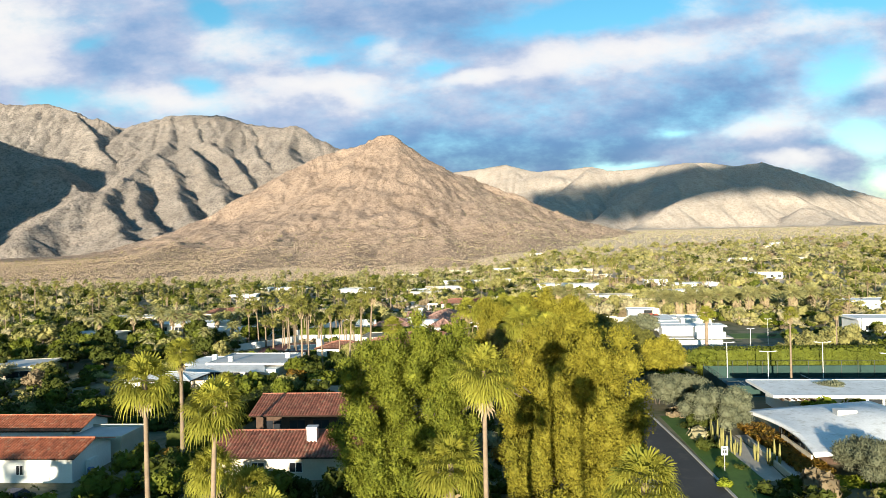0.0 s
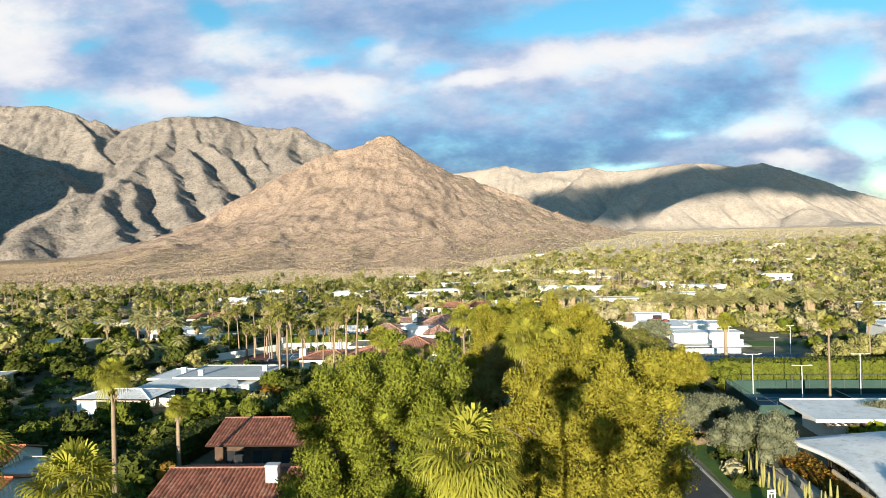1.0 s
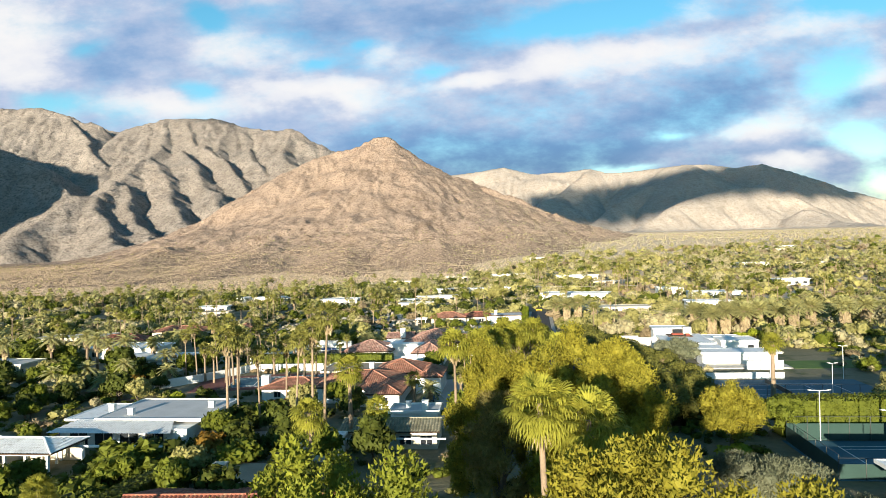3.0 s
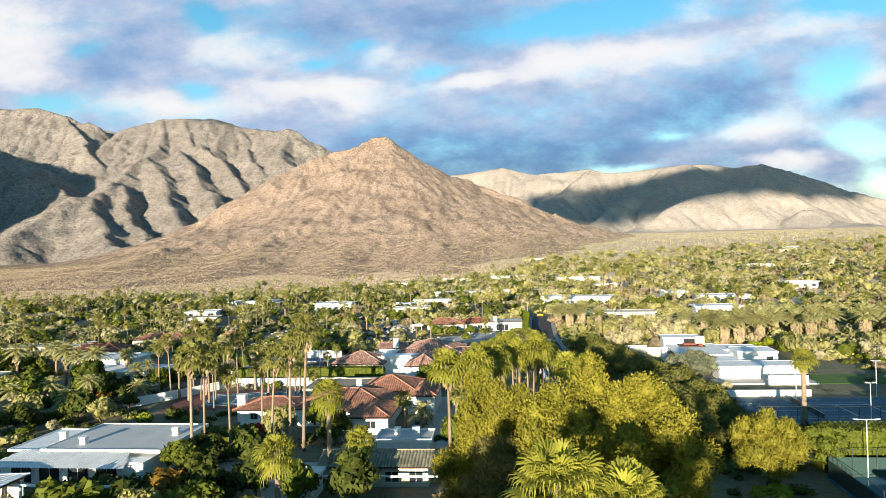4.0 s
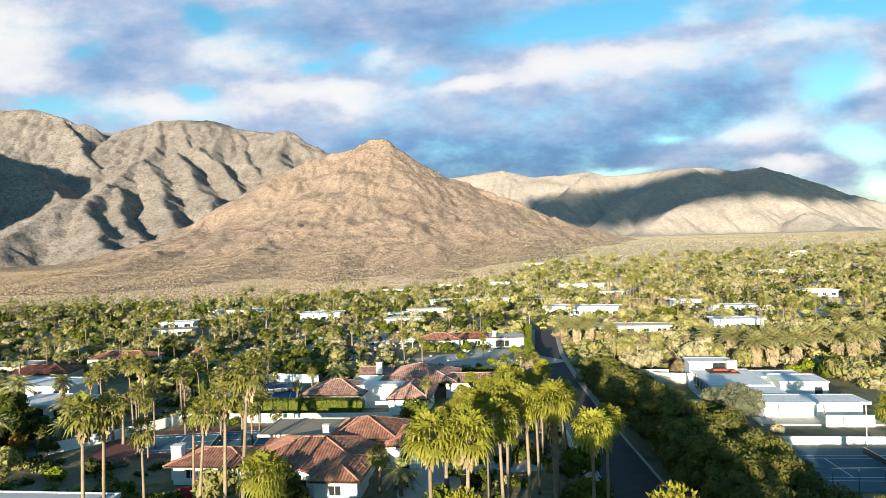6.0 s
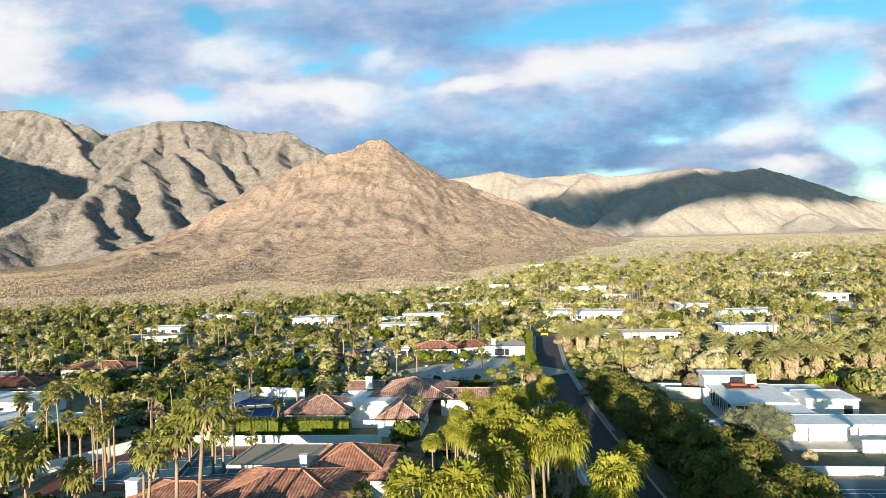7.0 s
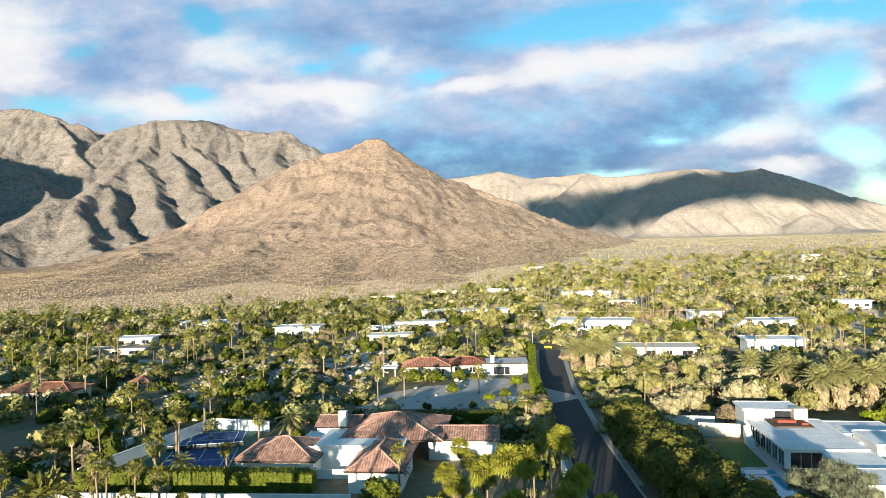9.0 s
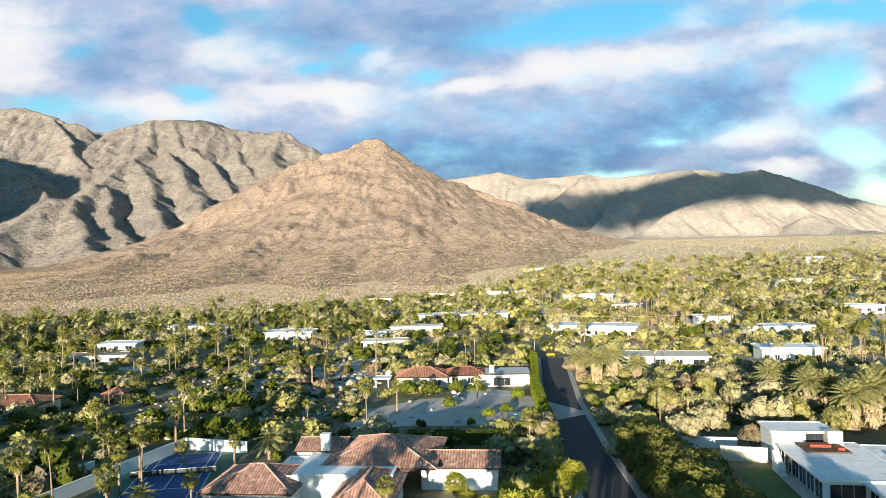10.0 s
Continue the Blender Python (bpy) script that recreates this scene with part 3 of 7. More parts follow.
mountain("mountain_left", "high grey-brown rocky mountain range with steep gullies", [
    (0.62, 0, [(-2992, 3900, 966), (-2442, 3800, 904), (-2213, 3750, 878), (-2052, 3700, 839), (-1946, 3650, 786), (-1821, 3600, 749)]),
    (0.5, 0, [(-2278, 4300, 937), (-2052, 4300, 960), (-1977, 4300, 944), (-1876, 4200, 882), (-1668, 3900, 802)]),
    (0.55, 0, [(-1642, 3700, 773), (-1459, 3600, 776), (-1301, 3600, 769), (-1208, 3600, 772), (-1113, 3600, 755), (-942, 3550, 693), (-868, 3500, 673), (-764, 3450, 673), (-694, 3400, 637), (-595, 3350, 589), (-508, 3300, 521)]),
    (0.66, 0, [(-2052, 3700, 839), (-1830, 3450, 692), (-1656, 3200, 571), (-1514, 3000, 471)]),
    (0.6, 0, [(-1459, 3600, 776), (-1327, 3250, 602), (-1265, 2980, 481), (-1229, 2720, 380), (-1207, 2550, 328), (-1190, 2350, 263), (-1209, 2280, 250), (-1218, 2180, 204), (-1214, 2050, 142), (-1204, 1900, 100)]),
    (0.66, 0, [(-1194, 2340, 261), (-1050, 2120, 170), (-910, 1900, 100), (-797, 1700, 57)]),
    (0.66, 0, [(-1207, 2550, 328), (-1024, 2250, 195), (-870, 2000, 110), (-756, 1800, 67)])] + [(0.64, 0, spur) for spur in (
    [(-1265, 2980, 481), (-1073, 2650, 352), (-924, 2350, 227), (-804, 2100, 137), (-713, 1900, 82)],
    [(-1174, 3050, 519), (-960, 2700, 362), (-817, 2430, 241), (-701, 2180, 146)],
    [(-1126, 3200, 575), (-885, 2850, 406), (-754, 2600, 285), (-666, 2400, 201)],
    [(-930, 3250, 560), (-769, 2900, 414), (-660, 2680, 312)], [(-753, 3400, 641), (-707, 3100, 510), (-638, 2850, 423)],
    [(-1358, 3600, 770), (-1216, 3300, 622), (-1074, 3050, 486)], [(-1113, 3600, 755), (-1083, 3350, 627), (-1014, 3100, 512)],
    [(-2450, 2900, 692), (-2103, 2850, 590), (-1790, 2800, 501), (-1593, 2700, 414), (-1491, 2620, 356), (-1369, 2500, 283)])],
    (-2800, -380, 1500, 4000), 8.5, M["rock_grey"], 57, soft=8.0, rough=13.0, gully=13.0, turn=20, rounds=6, bite=0.011, crag=1.5)
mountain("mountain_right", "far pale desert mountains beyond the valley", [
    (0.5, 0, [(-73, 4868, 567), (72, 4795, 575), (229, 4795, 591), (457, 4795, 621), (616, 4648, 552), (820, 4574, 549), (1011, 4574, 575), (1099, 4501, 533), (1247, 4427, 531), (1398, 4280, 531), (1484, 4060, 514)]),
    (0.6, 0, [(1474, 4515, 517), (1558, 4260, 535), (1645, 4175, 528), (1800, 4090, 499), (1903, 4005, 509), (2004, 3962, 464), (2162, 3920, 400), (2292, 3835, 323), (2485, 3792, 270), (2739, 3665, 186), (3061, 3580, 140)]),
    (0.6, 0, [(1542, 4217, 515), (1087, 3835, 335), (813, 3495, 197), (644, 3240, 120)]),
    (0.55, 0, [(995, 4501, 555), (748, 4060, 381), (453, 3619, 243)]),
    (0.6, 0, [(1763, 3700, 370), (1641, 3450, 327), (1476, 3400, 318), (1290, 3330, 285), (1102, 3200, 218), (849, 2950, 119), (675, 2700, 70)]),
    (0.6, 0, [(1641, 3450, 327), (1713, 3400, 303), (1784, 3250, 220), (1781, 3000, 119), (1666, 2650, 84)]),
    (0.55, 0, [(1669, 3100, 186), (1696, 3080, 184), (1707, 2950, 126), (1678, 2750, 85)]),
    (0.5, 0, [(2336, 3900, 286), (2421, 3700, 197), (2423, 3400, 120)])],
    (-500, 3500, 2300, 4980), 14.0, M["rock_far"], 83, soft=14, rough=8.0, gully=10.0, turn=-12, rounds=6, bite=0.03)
# unseen arm added left of the view, shaped to shade the left slopes
mountain("mountain_arm", "unseen steep rocky arm of the range, added to shade its left slopes", [(1.15, 0, [(-3400, 1700, 900), (-2500, 1250, 800), (-1960, 1110, 650)])],
         (-3800, -1450, 500, 2300), 25.0, M["rock_grey"], 59, soft=22.0, rough=20.0, gully=20.0, rounds=0)


def cloud(x, y, z, length, width, depth, turn, n, seed):
    """A ragged flat cloud: small puffs that thin out towards its rim."""
    rng = np.random.default_rng(seed)
    g = Geo()
    P = rng.normal(0, 1, (n, 3))
    P *= rng.uniform(0, 1, (n, 1)) ** 0.5 / np.linalg.norm(P, axis=1, keepdims=True) * (length / 2, width / 2, depth / 2)
    P[:, 1] += 0.16 * width * np.sin(P[:, 0] / length * 7 + seed)
    r = rng.uniform(0.5, 1.0, n) * min(length, width) * 0.035
    for c, q in zip(P, r):
        g.add(c + SEED_V * q * rng.uniform(0.7, 1.15, (12, 1)) * (1.2, 1.2, 0.6), SEED_F)
    return single("cloud", g, M["cloud"], "ragged grey-white winter cloud, unseen, that shades the far mountains", "cloud", pose(x, y, z, 0, 0, turn), group="drifting clouds", kind="stuff")


# ---- plants ----
def cards(P, Nn, size, rng, aspect=0.5, tufts=False):
    """Small diamond leaves at P that face roughly along Nn, or, as tufts, point along it."""
    n = len(P)
    if tufts:
        T = Nn * 0.45 + rng.normal(0, 0.45, (n, 3)) + (0, 0, 0.5)
        T /= np.linalg.norm(T, axis=1, keepdims=True) + 1e-9
        B = np.cross(T, Nn + rng.normal(0, 0.35, (n, 3)))
        B /= np.linalg.norm(B, axis=1, keepdims=True) + 1e-9
        s = (size * rng.uniform(0.6, 1.35, n))[:, None]
        V = np.stack([P + T * s * 1.15, P - T * s * 0.8 - B * s * aspect * 1.3, P - T * s * 0.8 + B * s * aspect * 1.3], 1).reshape(-1, 3)
        return V, np.arange(3 * n).reshape(n, 3)
    Nn = Nn + rng.normal(0, 0.42, (n, 3))
    Nn /= np.linalg.norm(Nn, axis=1, keepdims=True) + 1e-9
    T = np.cross(Nn, rng.normal(0, 1, (n, 3)))
    T /= np.linalg.norm(T, axis=1, keepdims=True) + 1e-9
    B = np.cross(Nn, T)
    s = (size * rng.uniform(0.6, 1.35, n))[:, None]
    V = np.stack([P + T * s * 1.15, P - T * s * 0.75 - B * s * aspect * 1.4, P - T * s * 0.75 + B * s * aspect * 1.4], 1).reshape(-1, 3)
    return V, np.arange(3 * n).reshape(n, 3)


ICO = bmesh.new()
bmesh.ops.create_icosphere(ICO, subdivisions=1, radius=1.0)
ICO_V = np.array([v.co[:] for v in ICO.verts])
ICO_F = [[v.index for v in f.verts] for f in ICO.faces]
ICO.free()
T = (1 + 5**0.5) / 2
SEED_V = np.array([(a, b, 0) for a in (-1, 1) for b in (-T, T)] + [(0, a, b) for a in (-1, 1) for b in (-T, T)] + [(b, 0, a) for a in (-1, 1) for b in (-T, T)]) / (1 + T * T) ** 0.5


SEED_F = [(i, j, k) for i in range(12) for j in range(i + 1, 12) for k in range(j + 1, 12) if max(np.linalg.norm(SEED_V[a] - SEED_V[b]) for a, b in ((i, j), (j, k), (i, k))) < 1.1]
SEED_F = [f if np.dot(np.cross(SEED_V[f[1]] - SEED_V[f[0]], SEED_V[f[2]] - SEED_V[f[0]]), SEED_V[f[0]]) > 0 else f[::-1] for f in SEED_F]


# unseen clouds added behind the start, low before the sun, to shade the far mountains
cloud(-882, -4467, 1500, 4300, 1500, 240, 48, 1700, 3)
cloud(-2540, -1550, 1500, 600, 700, 70, 0, 500, 4)


def lumps_cloud(geo, centres, radii, count, size, rng, core=0.8, flat=0.9, aspect=0.5, tufts=False):
    """Leaves over a heap of clumps; each clump has a ragged leafy core."""
    centres, radii = np.asarray(centres, float), np.asarray(radii, float)
    pick = rng.choice(len(centres), count * 2, p=radii**2 / (radii**2).sum())
    d = rng.normal(0, 1, (len(pick), 3))
    d[:, 2] += 0.15
    d /= np.linalg.norm(d, axis=1, keepdims=True)
    inner = 0.62 if tufts else 0.84
    P = centres[pick] + d * (radii[pick] * rng.uniform(inner, 1.12, len(pick)))[:, None] * (1, 1, flat)
    keep = np.ones(len(P), bool)
    for c, r in zip(centres, radii):
        keep &= (((P - c) / (1, 1, flat)) ** 2).sum(1) > ((inner - 0.02) * r) ** 2
    P, d = P[keep][:count], d[keep][:count]
    geo.add(*cards(P, d, size, rng, aspect, tufts))
    cv, cf = (ICO_V, ICO_F) if count > 4000 else (SEED_V, SEED_F)
    for c, r in zip(centres, radii):
        geo.add(c + cv * (r * core * rng.uniform(0.9, 1.05, (len(cv), 1))) * (1, 1, flat), cf)


def crown_lumps(rng, n, rx, ry, z0, z1, r, upper=-0.5):
    """Clump places over the outside of an uneven egg."""
    out = []
    while len(out) < n:
        d = rng.normal(0, 1, 3)
        d /= np.linalg.norm(d)
        if d[2] < upper:
            continue
        k = rng.uniform(0.72, 1.05)
        out.append((d[0] * rx * k, d[1] * ry * k, (z0 + z1) / 2 + d[2] * (z1 - z0) / 2 * k))
    return np.array(out), rng.uniform(0.7, 1.25, n) * r


def tree_template(name, label, category, mat, rng, height, rx, ry, z0, n, r, leaves, size, stems=1, group="", core=0.8, inner=0.6, aspect=0.5):
    t = thing(name, label, category, group=group)
    wood = Geo()
    top = height * 0.62
    for k in range(stems):
        a = rng.uniform(0, 6.3)
        off = 0.25 * (stems > 1)
        base = np.array([math.cos(a) * off, math.sin(a) * off, -0.2])
        mid = base + (rng.normal(0, 0.25), rng.normal(0, 0.25), z0 * 0.7 + 0.4)
        wood.tube([base, mid, mid + (rng.normal(0, 0.4), rng.normal(0, 0.4), top - mid[2])], [0.05 * height**0.75 / stems**0.4, 0.04 * height**0.75 / stems**0.4, 0.012 * height], 7)
        for j in range(6):
            b = rng.uniform(0, 6.3)
            s = mid + (0, 0, rng.uniform(0, 0.4) * (top - mid[2]))
            wood.tube([s, s + (math.cos(b) * rx * 0.4, math.sin(b) * ry * 0.4, height * 0.12), s + (math.cos(b) * rx * 0.75, math.sin(b) * ry * 0.75, height * 0.22)], [0.02 * height**0.8, 0.014 * height**0.8, 0.005 * height], 5)
    part("trunk", wood, M["trunk"], t, smooth=True)
    C, rad = crown_lumps(rng, n, rx - r * 0.6, ry - r * 0.6, z0 + r * 0.4, height - r * 0.5, r)
    geo = Geo()
    lumps_cloud(geo, C, rad, leaves, size, rng, core, aspect=aspect)
    if inner:
        geo.add(np.array([0, 0, (z0 + height) / 2]) + ICO_V * rng.uniform(0.85, 1.1, (len(ICO_V), 1)) * (rx * inner, ry * inner, (height - z0) / 2 * inner), ICO_F)
    part("crown", geo, M[mat], t)
    return t


def fan_leaf(az, el, stalk, blade, fingers, droop, rng):
    """A fan leaf: its stalk, and pointed fingers spread round its end."""
    d = np.array([math.cos(az) * math.cos(el), math.sin(az) * math.cos(el), math.sin(el)])
    side = np.array([-math.sin(az), math.cos(az), 0.0])
    up = np.cross(d, side)
    V, F = [], []
    tip = d * stalk + np.array([0, 0, -0.12 * stalk * stalk])
    V += [side * 0.035, -side * 0.035, tip]
    F.append((0, 1, 2))
    roll = rng.uniform(-0.4, 0.4)
    s2 = side * math.cos(roll) + up * math.sin(roll)
    for k in range(fingers):
        a = (k + 0.5) / fingers * 2 - 1
        ang = a * 2.0
        q = d * math.cos(ang) + s2 * math.sin(ang)
        ln = blade * (1.0 - 0.28 * abs(a)) * rng.uniform(0.9, 1.1)
        w = np.cross(q, np.cross(d, s2))
        w = w / (np.linalg.norm(w) + 1e-9) * (blade * 1.9 / fingers) * 0.5
        fold = up * (0.04 if k % 2 else -0.04)
        mid = tip + q * ln * 0.5 + fold - (0, 0, droop * 0.10 * ln)
        end = tip + q * ln * 0.88 - (0, 0, droop * ln * rng.uniform(0.35, 0.75))
        i = len(V)
        if fingers > 9:                                        # a separate bent tip where the leaf is seen close
            out = tip + q * ln * 0.74 + fold - (0, 0, droop * 0.28 * ln)
            V += [tip, mid + w, mid - w, out + w * 0.5, out - w * 0.5, end - (0, 0, 0.12 * ln)]
            F += [(i, i + 2, i + 1), (i + 1, i + 2, i + 4, i + 3), (i + 3, i + 4, i + 5)]
        else:
            V += [tip, mid + w, mid - w, end]
            F += [(i, i + 2, i + 1), (i + 1, i + 2, i + 3)]
    return V, F


def ragged(geo, V, F, base):
    geo.add(np.asarray(V) + base, [])
    n = geo.n - len(V)
    geo.f.extend([[i + n for i in f] for f in F])


def fan_palm(name, label, height, rng, leaves=34, fingers=11, blade=1.15, stalk=1.0, skirt=26, trunk_r=0.24, lean=0.0, apart=False, group="", sides=9, leaf="fan"):
    t = thing(name, label, "palm tree", group=group)
    n = 7
    zs = np.linspace(0, 1, n)
    bend = rng.uniform(0, 6.3)
    cx, cy = lean * height * zs**1.6 * math.cos(bend), lean * height * zs**1.6 * math.sin(bend)
    pts = np.stack([cx, cy, -0.2 + zs * (height + 0.2)], 1)
    part("trunk", Geo().tube(pts, trunk_r * (1.25 - 0.5 * zs + 0.35 * (1 - zs) ** 6), sides), M["trunk_palm"], t, smooth=True)
    top = pts[-1]
    crown = Geo()
    for k in range(leaves):
        el = radians(82) - (k / leaves) ** 0.85 * radians(125) + rng.normal(0, 0.08)
        V, F = fan_leaf(k * 2.39996 + rng.normal(0, 0.15), el, stalk * rng.uniform(0.8, 1.15), blade * rng.uniform(0.85, 1.1), fingers, 0.45 + 0.5 * k / leaves, rng)
        if apart:
            one = Geo()
            ragged(one, V, F, top)
            part("frond", one, M[leaf], t)
        else:
            ragged(crown, V, F, top)
    if not apart:
        part("crown", crown, M[leaf], t)
    if skirt:
        dead = Geo()
        for k in range(skirt):
            V, F = fan_leaf(k * 2.39996, radians(rng.uniform(-86, -68)), stalk * 0.4, blade * 0.75, max(4, fingers // 2), 0.4, rng)
            ragged(dead, V, F, top - (0, 0, rng.uniform(0.1, 0.9) * min(1.6, height * 0.2)))
        part("dead_fronds", dead, M["thatch"], t, "hanging dry tan fronds")
    return t


def feather_palm(name, label, height, rng, fronds=44, length=3.2, pairs=12, trunk_r=0.32, group="", thatch=True, petticoat=0.0, span=112.0, sag=0.5):
    t = thing(name, label, "palm tree", group=group)
    part("trunk", Geo().tube([(0, 0, -0.2), (0.05, 0, height * 0.5), (0, 0, height)], [trunk_r * 1.15, trunk_r, trunk_r * 1.1], 9), M["trunk_palm"], t, smooth=True)
    def frond(geo, az, el, ln, sag):
        h = np.array([math.cos(az), math.sin(az), 0])
        side = np.array([-math.sin(az), math.cos(az), 0])
        prev = None
        V, F = [], []
        for k in range(pairs + 1):
            s = k / pairs
            p = np.array([0, 0, height]) + h * ln * (s * math.cos(el) + 0.12 * s * s) + np.array([0, 0, ln * (s * math.sin(el) - sag * s * s)])
            if prev is not None:
                q = (p - prev) / (np.linalg.norm(p - prev) + 1e-9)
                w = ln * 0.17 * math.sin(math.pi * (0.12 + 0.8 * s)) + 0.05
                for sg in (-1, 1):
                    i = len(V)
                    drop = np.array([0, 0, -0.35 * w])
                    V += [prev, p, p + side * sg * w + q * w * 0.7 + drop, prev + side * sg * w * 0.8 + q * w * 0.6 + drop]
                    F.append((i, i + 1, i + 2, i + 3) if k % 2 else (i, i + 1, i + 2))
            prev = p
        ragged(geo, V, F, 0)
    g1, g2 = Geo(), Geo()
    for k in range(fronds):
        frond(g1, k * 2.39996, radians(84) - (k / fronds) * radians(span) + rng.normal(0, 0.08), length * rng.uniform(0.85, 1.1), sag)
    part("crown", g1, M["feather"], t)
    if thatch:
        for k in range(fronds // 2):
            V, F = fan_leaf(k * 2.39996, radians(rng.uniform(-80, -48)), 0.6, length * 0.38, 4, 0.3, rng)
            ragged(g2, V, F, np.array([0, 0, height - rng.uniform(0, height * 0.35)]))
        if petticoat:                                          # old fronds hang to the ground in a thick coat
            for k in range(150):
                z, a = rng.uniform(0.12, 1.0) * height, rng.uniform(0, 6.3)
                V, F = fan_leaf(a, radians(rng.uniform(-88, -66)), 0.2, 1.5, 5, 0.2, rng)
                r = petticoat * (0.75 + 0.35 * z / height) * rng.uniform(0.85, 1.05)
                ragged(g2, V, F, np.array([math.cos(a) * r, math.sin(a) * r, z + 0.4]))
            g2.tube([(0, 0, -0.2), (0, 0, height * 0.5), (0, 0, height)], [petticoat * 0.7, petticoat * 0.9, petticoat * 0.8], 9)
        part("dead_fronds", g2, M["thatch"], t, "hanging dry tan fronds")
    return t


def bush_template(name, label, mat, rng, n=10, leaves=240, size=0.19, group="", tall=0.8, core=0.85):
    C, rad = crown_lumps(rng, n, 0.62, 0.62, 0.1, tall * 1.25, 0.36, upper=-0.2)
    geo = Geo()
    lumps_cloud(geo, C, rad, leaves, size, rng, core)
    ob = single(name, geo, M[mat], label, "bush", group=group)
    return ob


def hedge(label, pts, width, height, mat, rng, dens=20, size=0.18, name="hedge", z=0.0):
    """A clipped hedge along a line of places."""
    geo = Geo()
    for (x0, y0), (x1, y1) in zip(pts[:-1], pts[1:]):
        ln = math.hypot(x1 - x0, y1 - y0)
        d = np.array([(x1 - x0) / ln, (y1 - y0) / ln, 0])
        s = np.array([-d[1], d[0], 0])
        steps = max(2, int(ln / 0.8))
        for k in range(steps):
            c = np.array([x0, y0, z]) + d * ln * (k + 0.5) / steps
            w, h, q = width * 0.46 * rng.uniform(0.9, 1.05), height * rng.uniform(0.9, 0.99), ln / steps * 0.6
            V = [c + d * q * i + s * w * j + np.array([0, 0, kz]) for kz in (0, h) for i, j in ((-1, -1), (1, -1), (1, 1), (-1, 1))]
            geo.add(V, [(4, 5, 6, 7), (0, 1, 5, 4), (1, 2, 6, 5), (2, 3, 7, 6), (3, 0, 4, 7)])
        n = int(dens * ln * (2 * height + width))
        t, face = rng.uniform(0, 1, n), rng.uniform(0, 2 * height + width, n)
        top = face < width
        sg = np.where(face < width + height, -1.0, 1.0)
        across = np.where(top, rng.uniform(-0.5, 0.5, n) * width, sg * width * 0.5)
        up = np.where(top, height, rng.uniform(0, height, n)) + rng.normal(0, 0.05, n)
        P = np.array([x0, y0, z]) + np.outer(t * ln, d) + np.outer(across + rng.normal(0, 0.06, n), s) + np.outer(up, (0, 0, 1))
        Nn = np.where(top[:, None], (0, 0, 1.0), np.outer(sg, s))
        geo.add(*cards(P, Nn, size, rng))
    return single(name, geo, M[mat], label, "hedge")
# ---- buildings ----
def at(x, y, turn=-6.0, z=0.0):
    return pose(x, y, z, 0, 0, turn)


def slab(name, label, x0, x1, y0, y1, mat, m, z0=-0.3, z1=0.06, category="paving", kind="structure"):
    return single(name, Geo().box(x0, x1, y0, y1, z0, z1), M[mat], label, category, m, kind=kind)


def tiles(geo, A, B, inward, run, rise, hl=0.0, hr=0.0, pitch=0.42, course=0.6):
    """A tiled roof face: barrel tiles in courses up from the eave A-B; hl, hr: how far the hips cut in at either end."""
    A, B = np.array(A, float), np.array(B, float)
    W = np.linalg.norm(B - A)
    u, n = (B - A) / W, np.array([*inward, 0.0])
    cols, rows = max(2, int(W / pitch)), max(2, int(run / course))
    us = np.linspace(0, W, cols * 4 + 1)
    wave = np.array([0.0, 0.09, 0.125, 0.09])[np.arange(len(us)) % 4]
    vm = np.ones_like(us)
    if hl:
        vm = np.minimum(vm, us / hl)
    if hr:
        vm = np.minimum(vm, (W - us) / hr)
    vm = np.clip(vm, 0, 1) * run
    sl = rise / run
    for k in range(rows):
        v0, v1 = np.minimum(run * k / rows, vm), np.minimum(run * (k + 1.08) / rows, vm)
        lo = A + np.outer(us, u) + np.outer(v0, n) + np.outer(v0 * sl + wave + 0.045, (0, 0, 1))
        hi = A + np.outer(us, u) + np.outer(v1, n) + np.outer(v1 * sl + wave, (0, 0, 1))
        V = np.concatenate([lo, hi])
        c = len(us)
        i = np.arange(c - 1)
        ok = (v1 - v0)[:-1] + (v1 - v0)[1:] > 0.02
        for j in np.unique(i[ok] // 4):                       # a tile is a piece of its own
            ii = i[ok & (i // 4 == j)]
            a, b = ii[0], ii[-1] + 2
            idx = np.concatenate([np.arange(a, b), c + np.arange(a, b)])
            m = b - a
            geo.add(V[idx], [(q, q + 1, m + q + 1, m + q) for q in range(m - 1)])


def ridge_cap(geo, p, q, r=0.13):
    geo.tube([p, q], [r, r], 6)


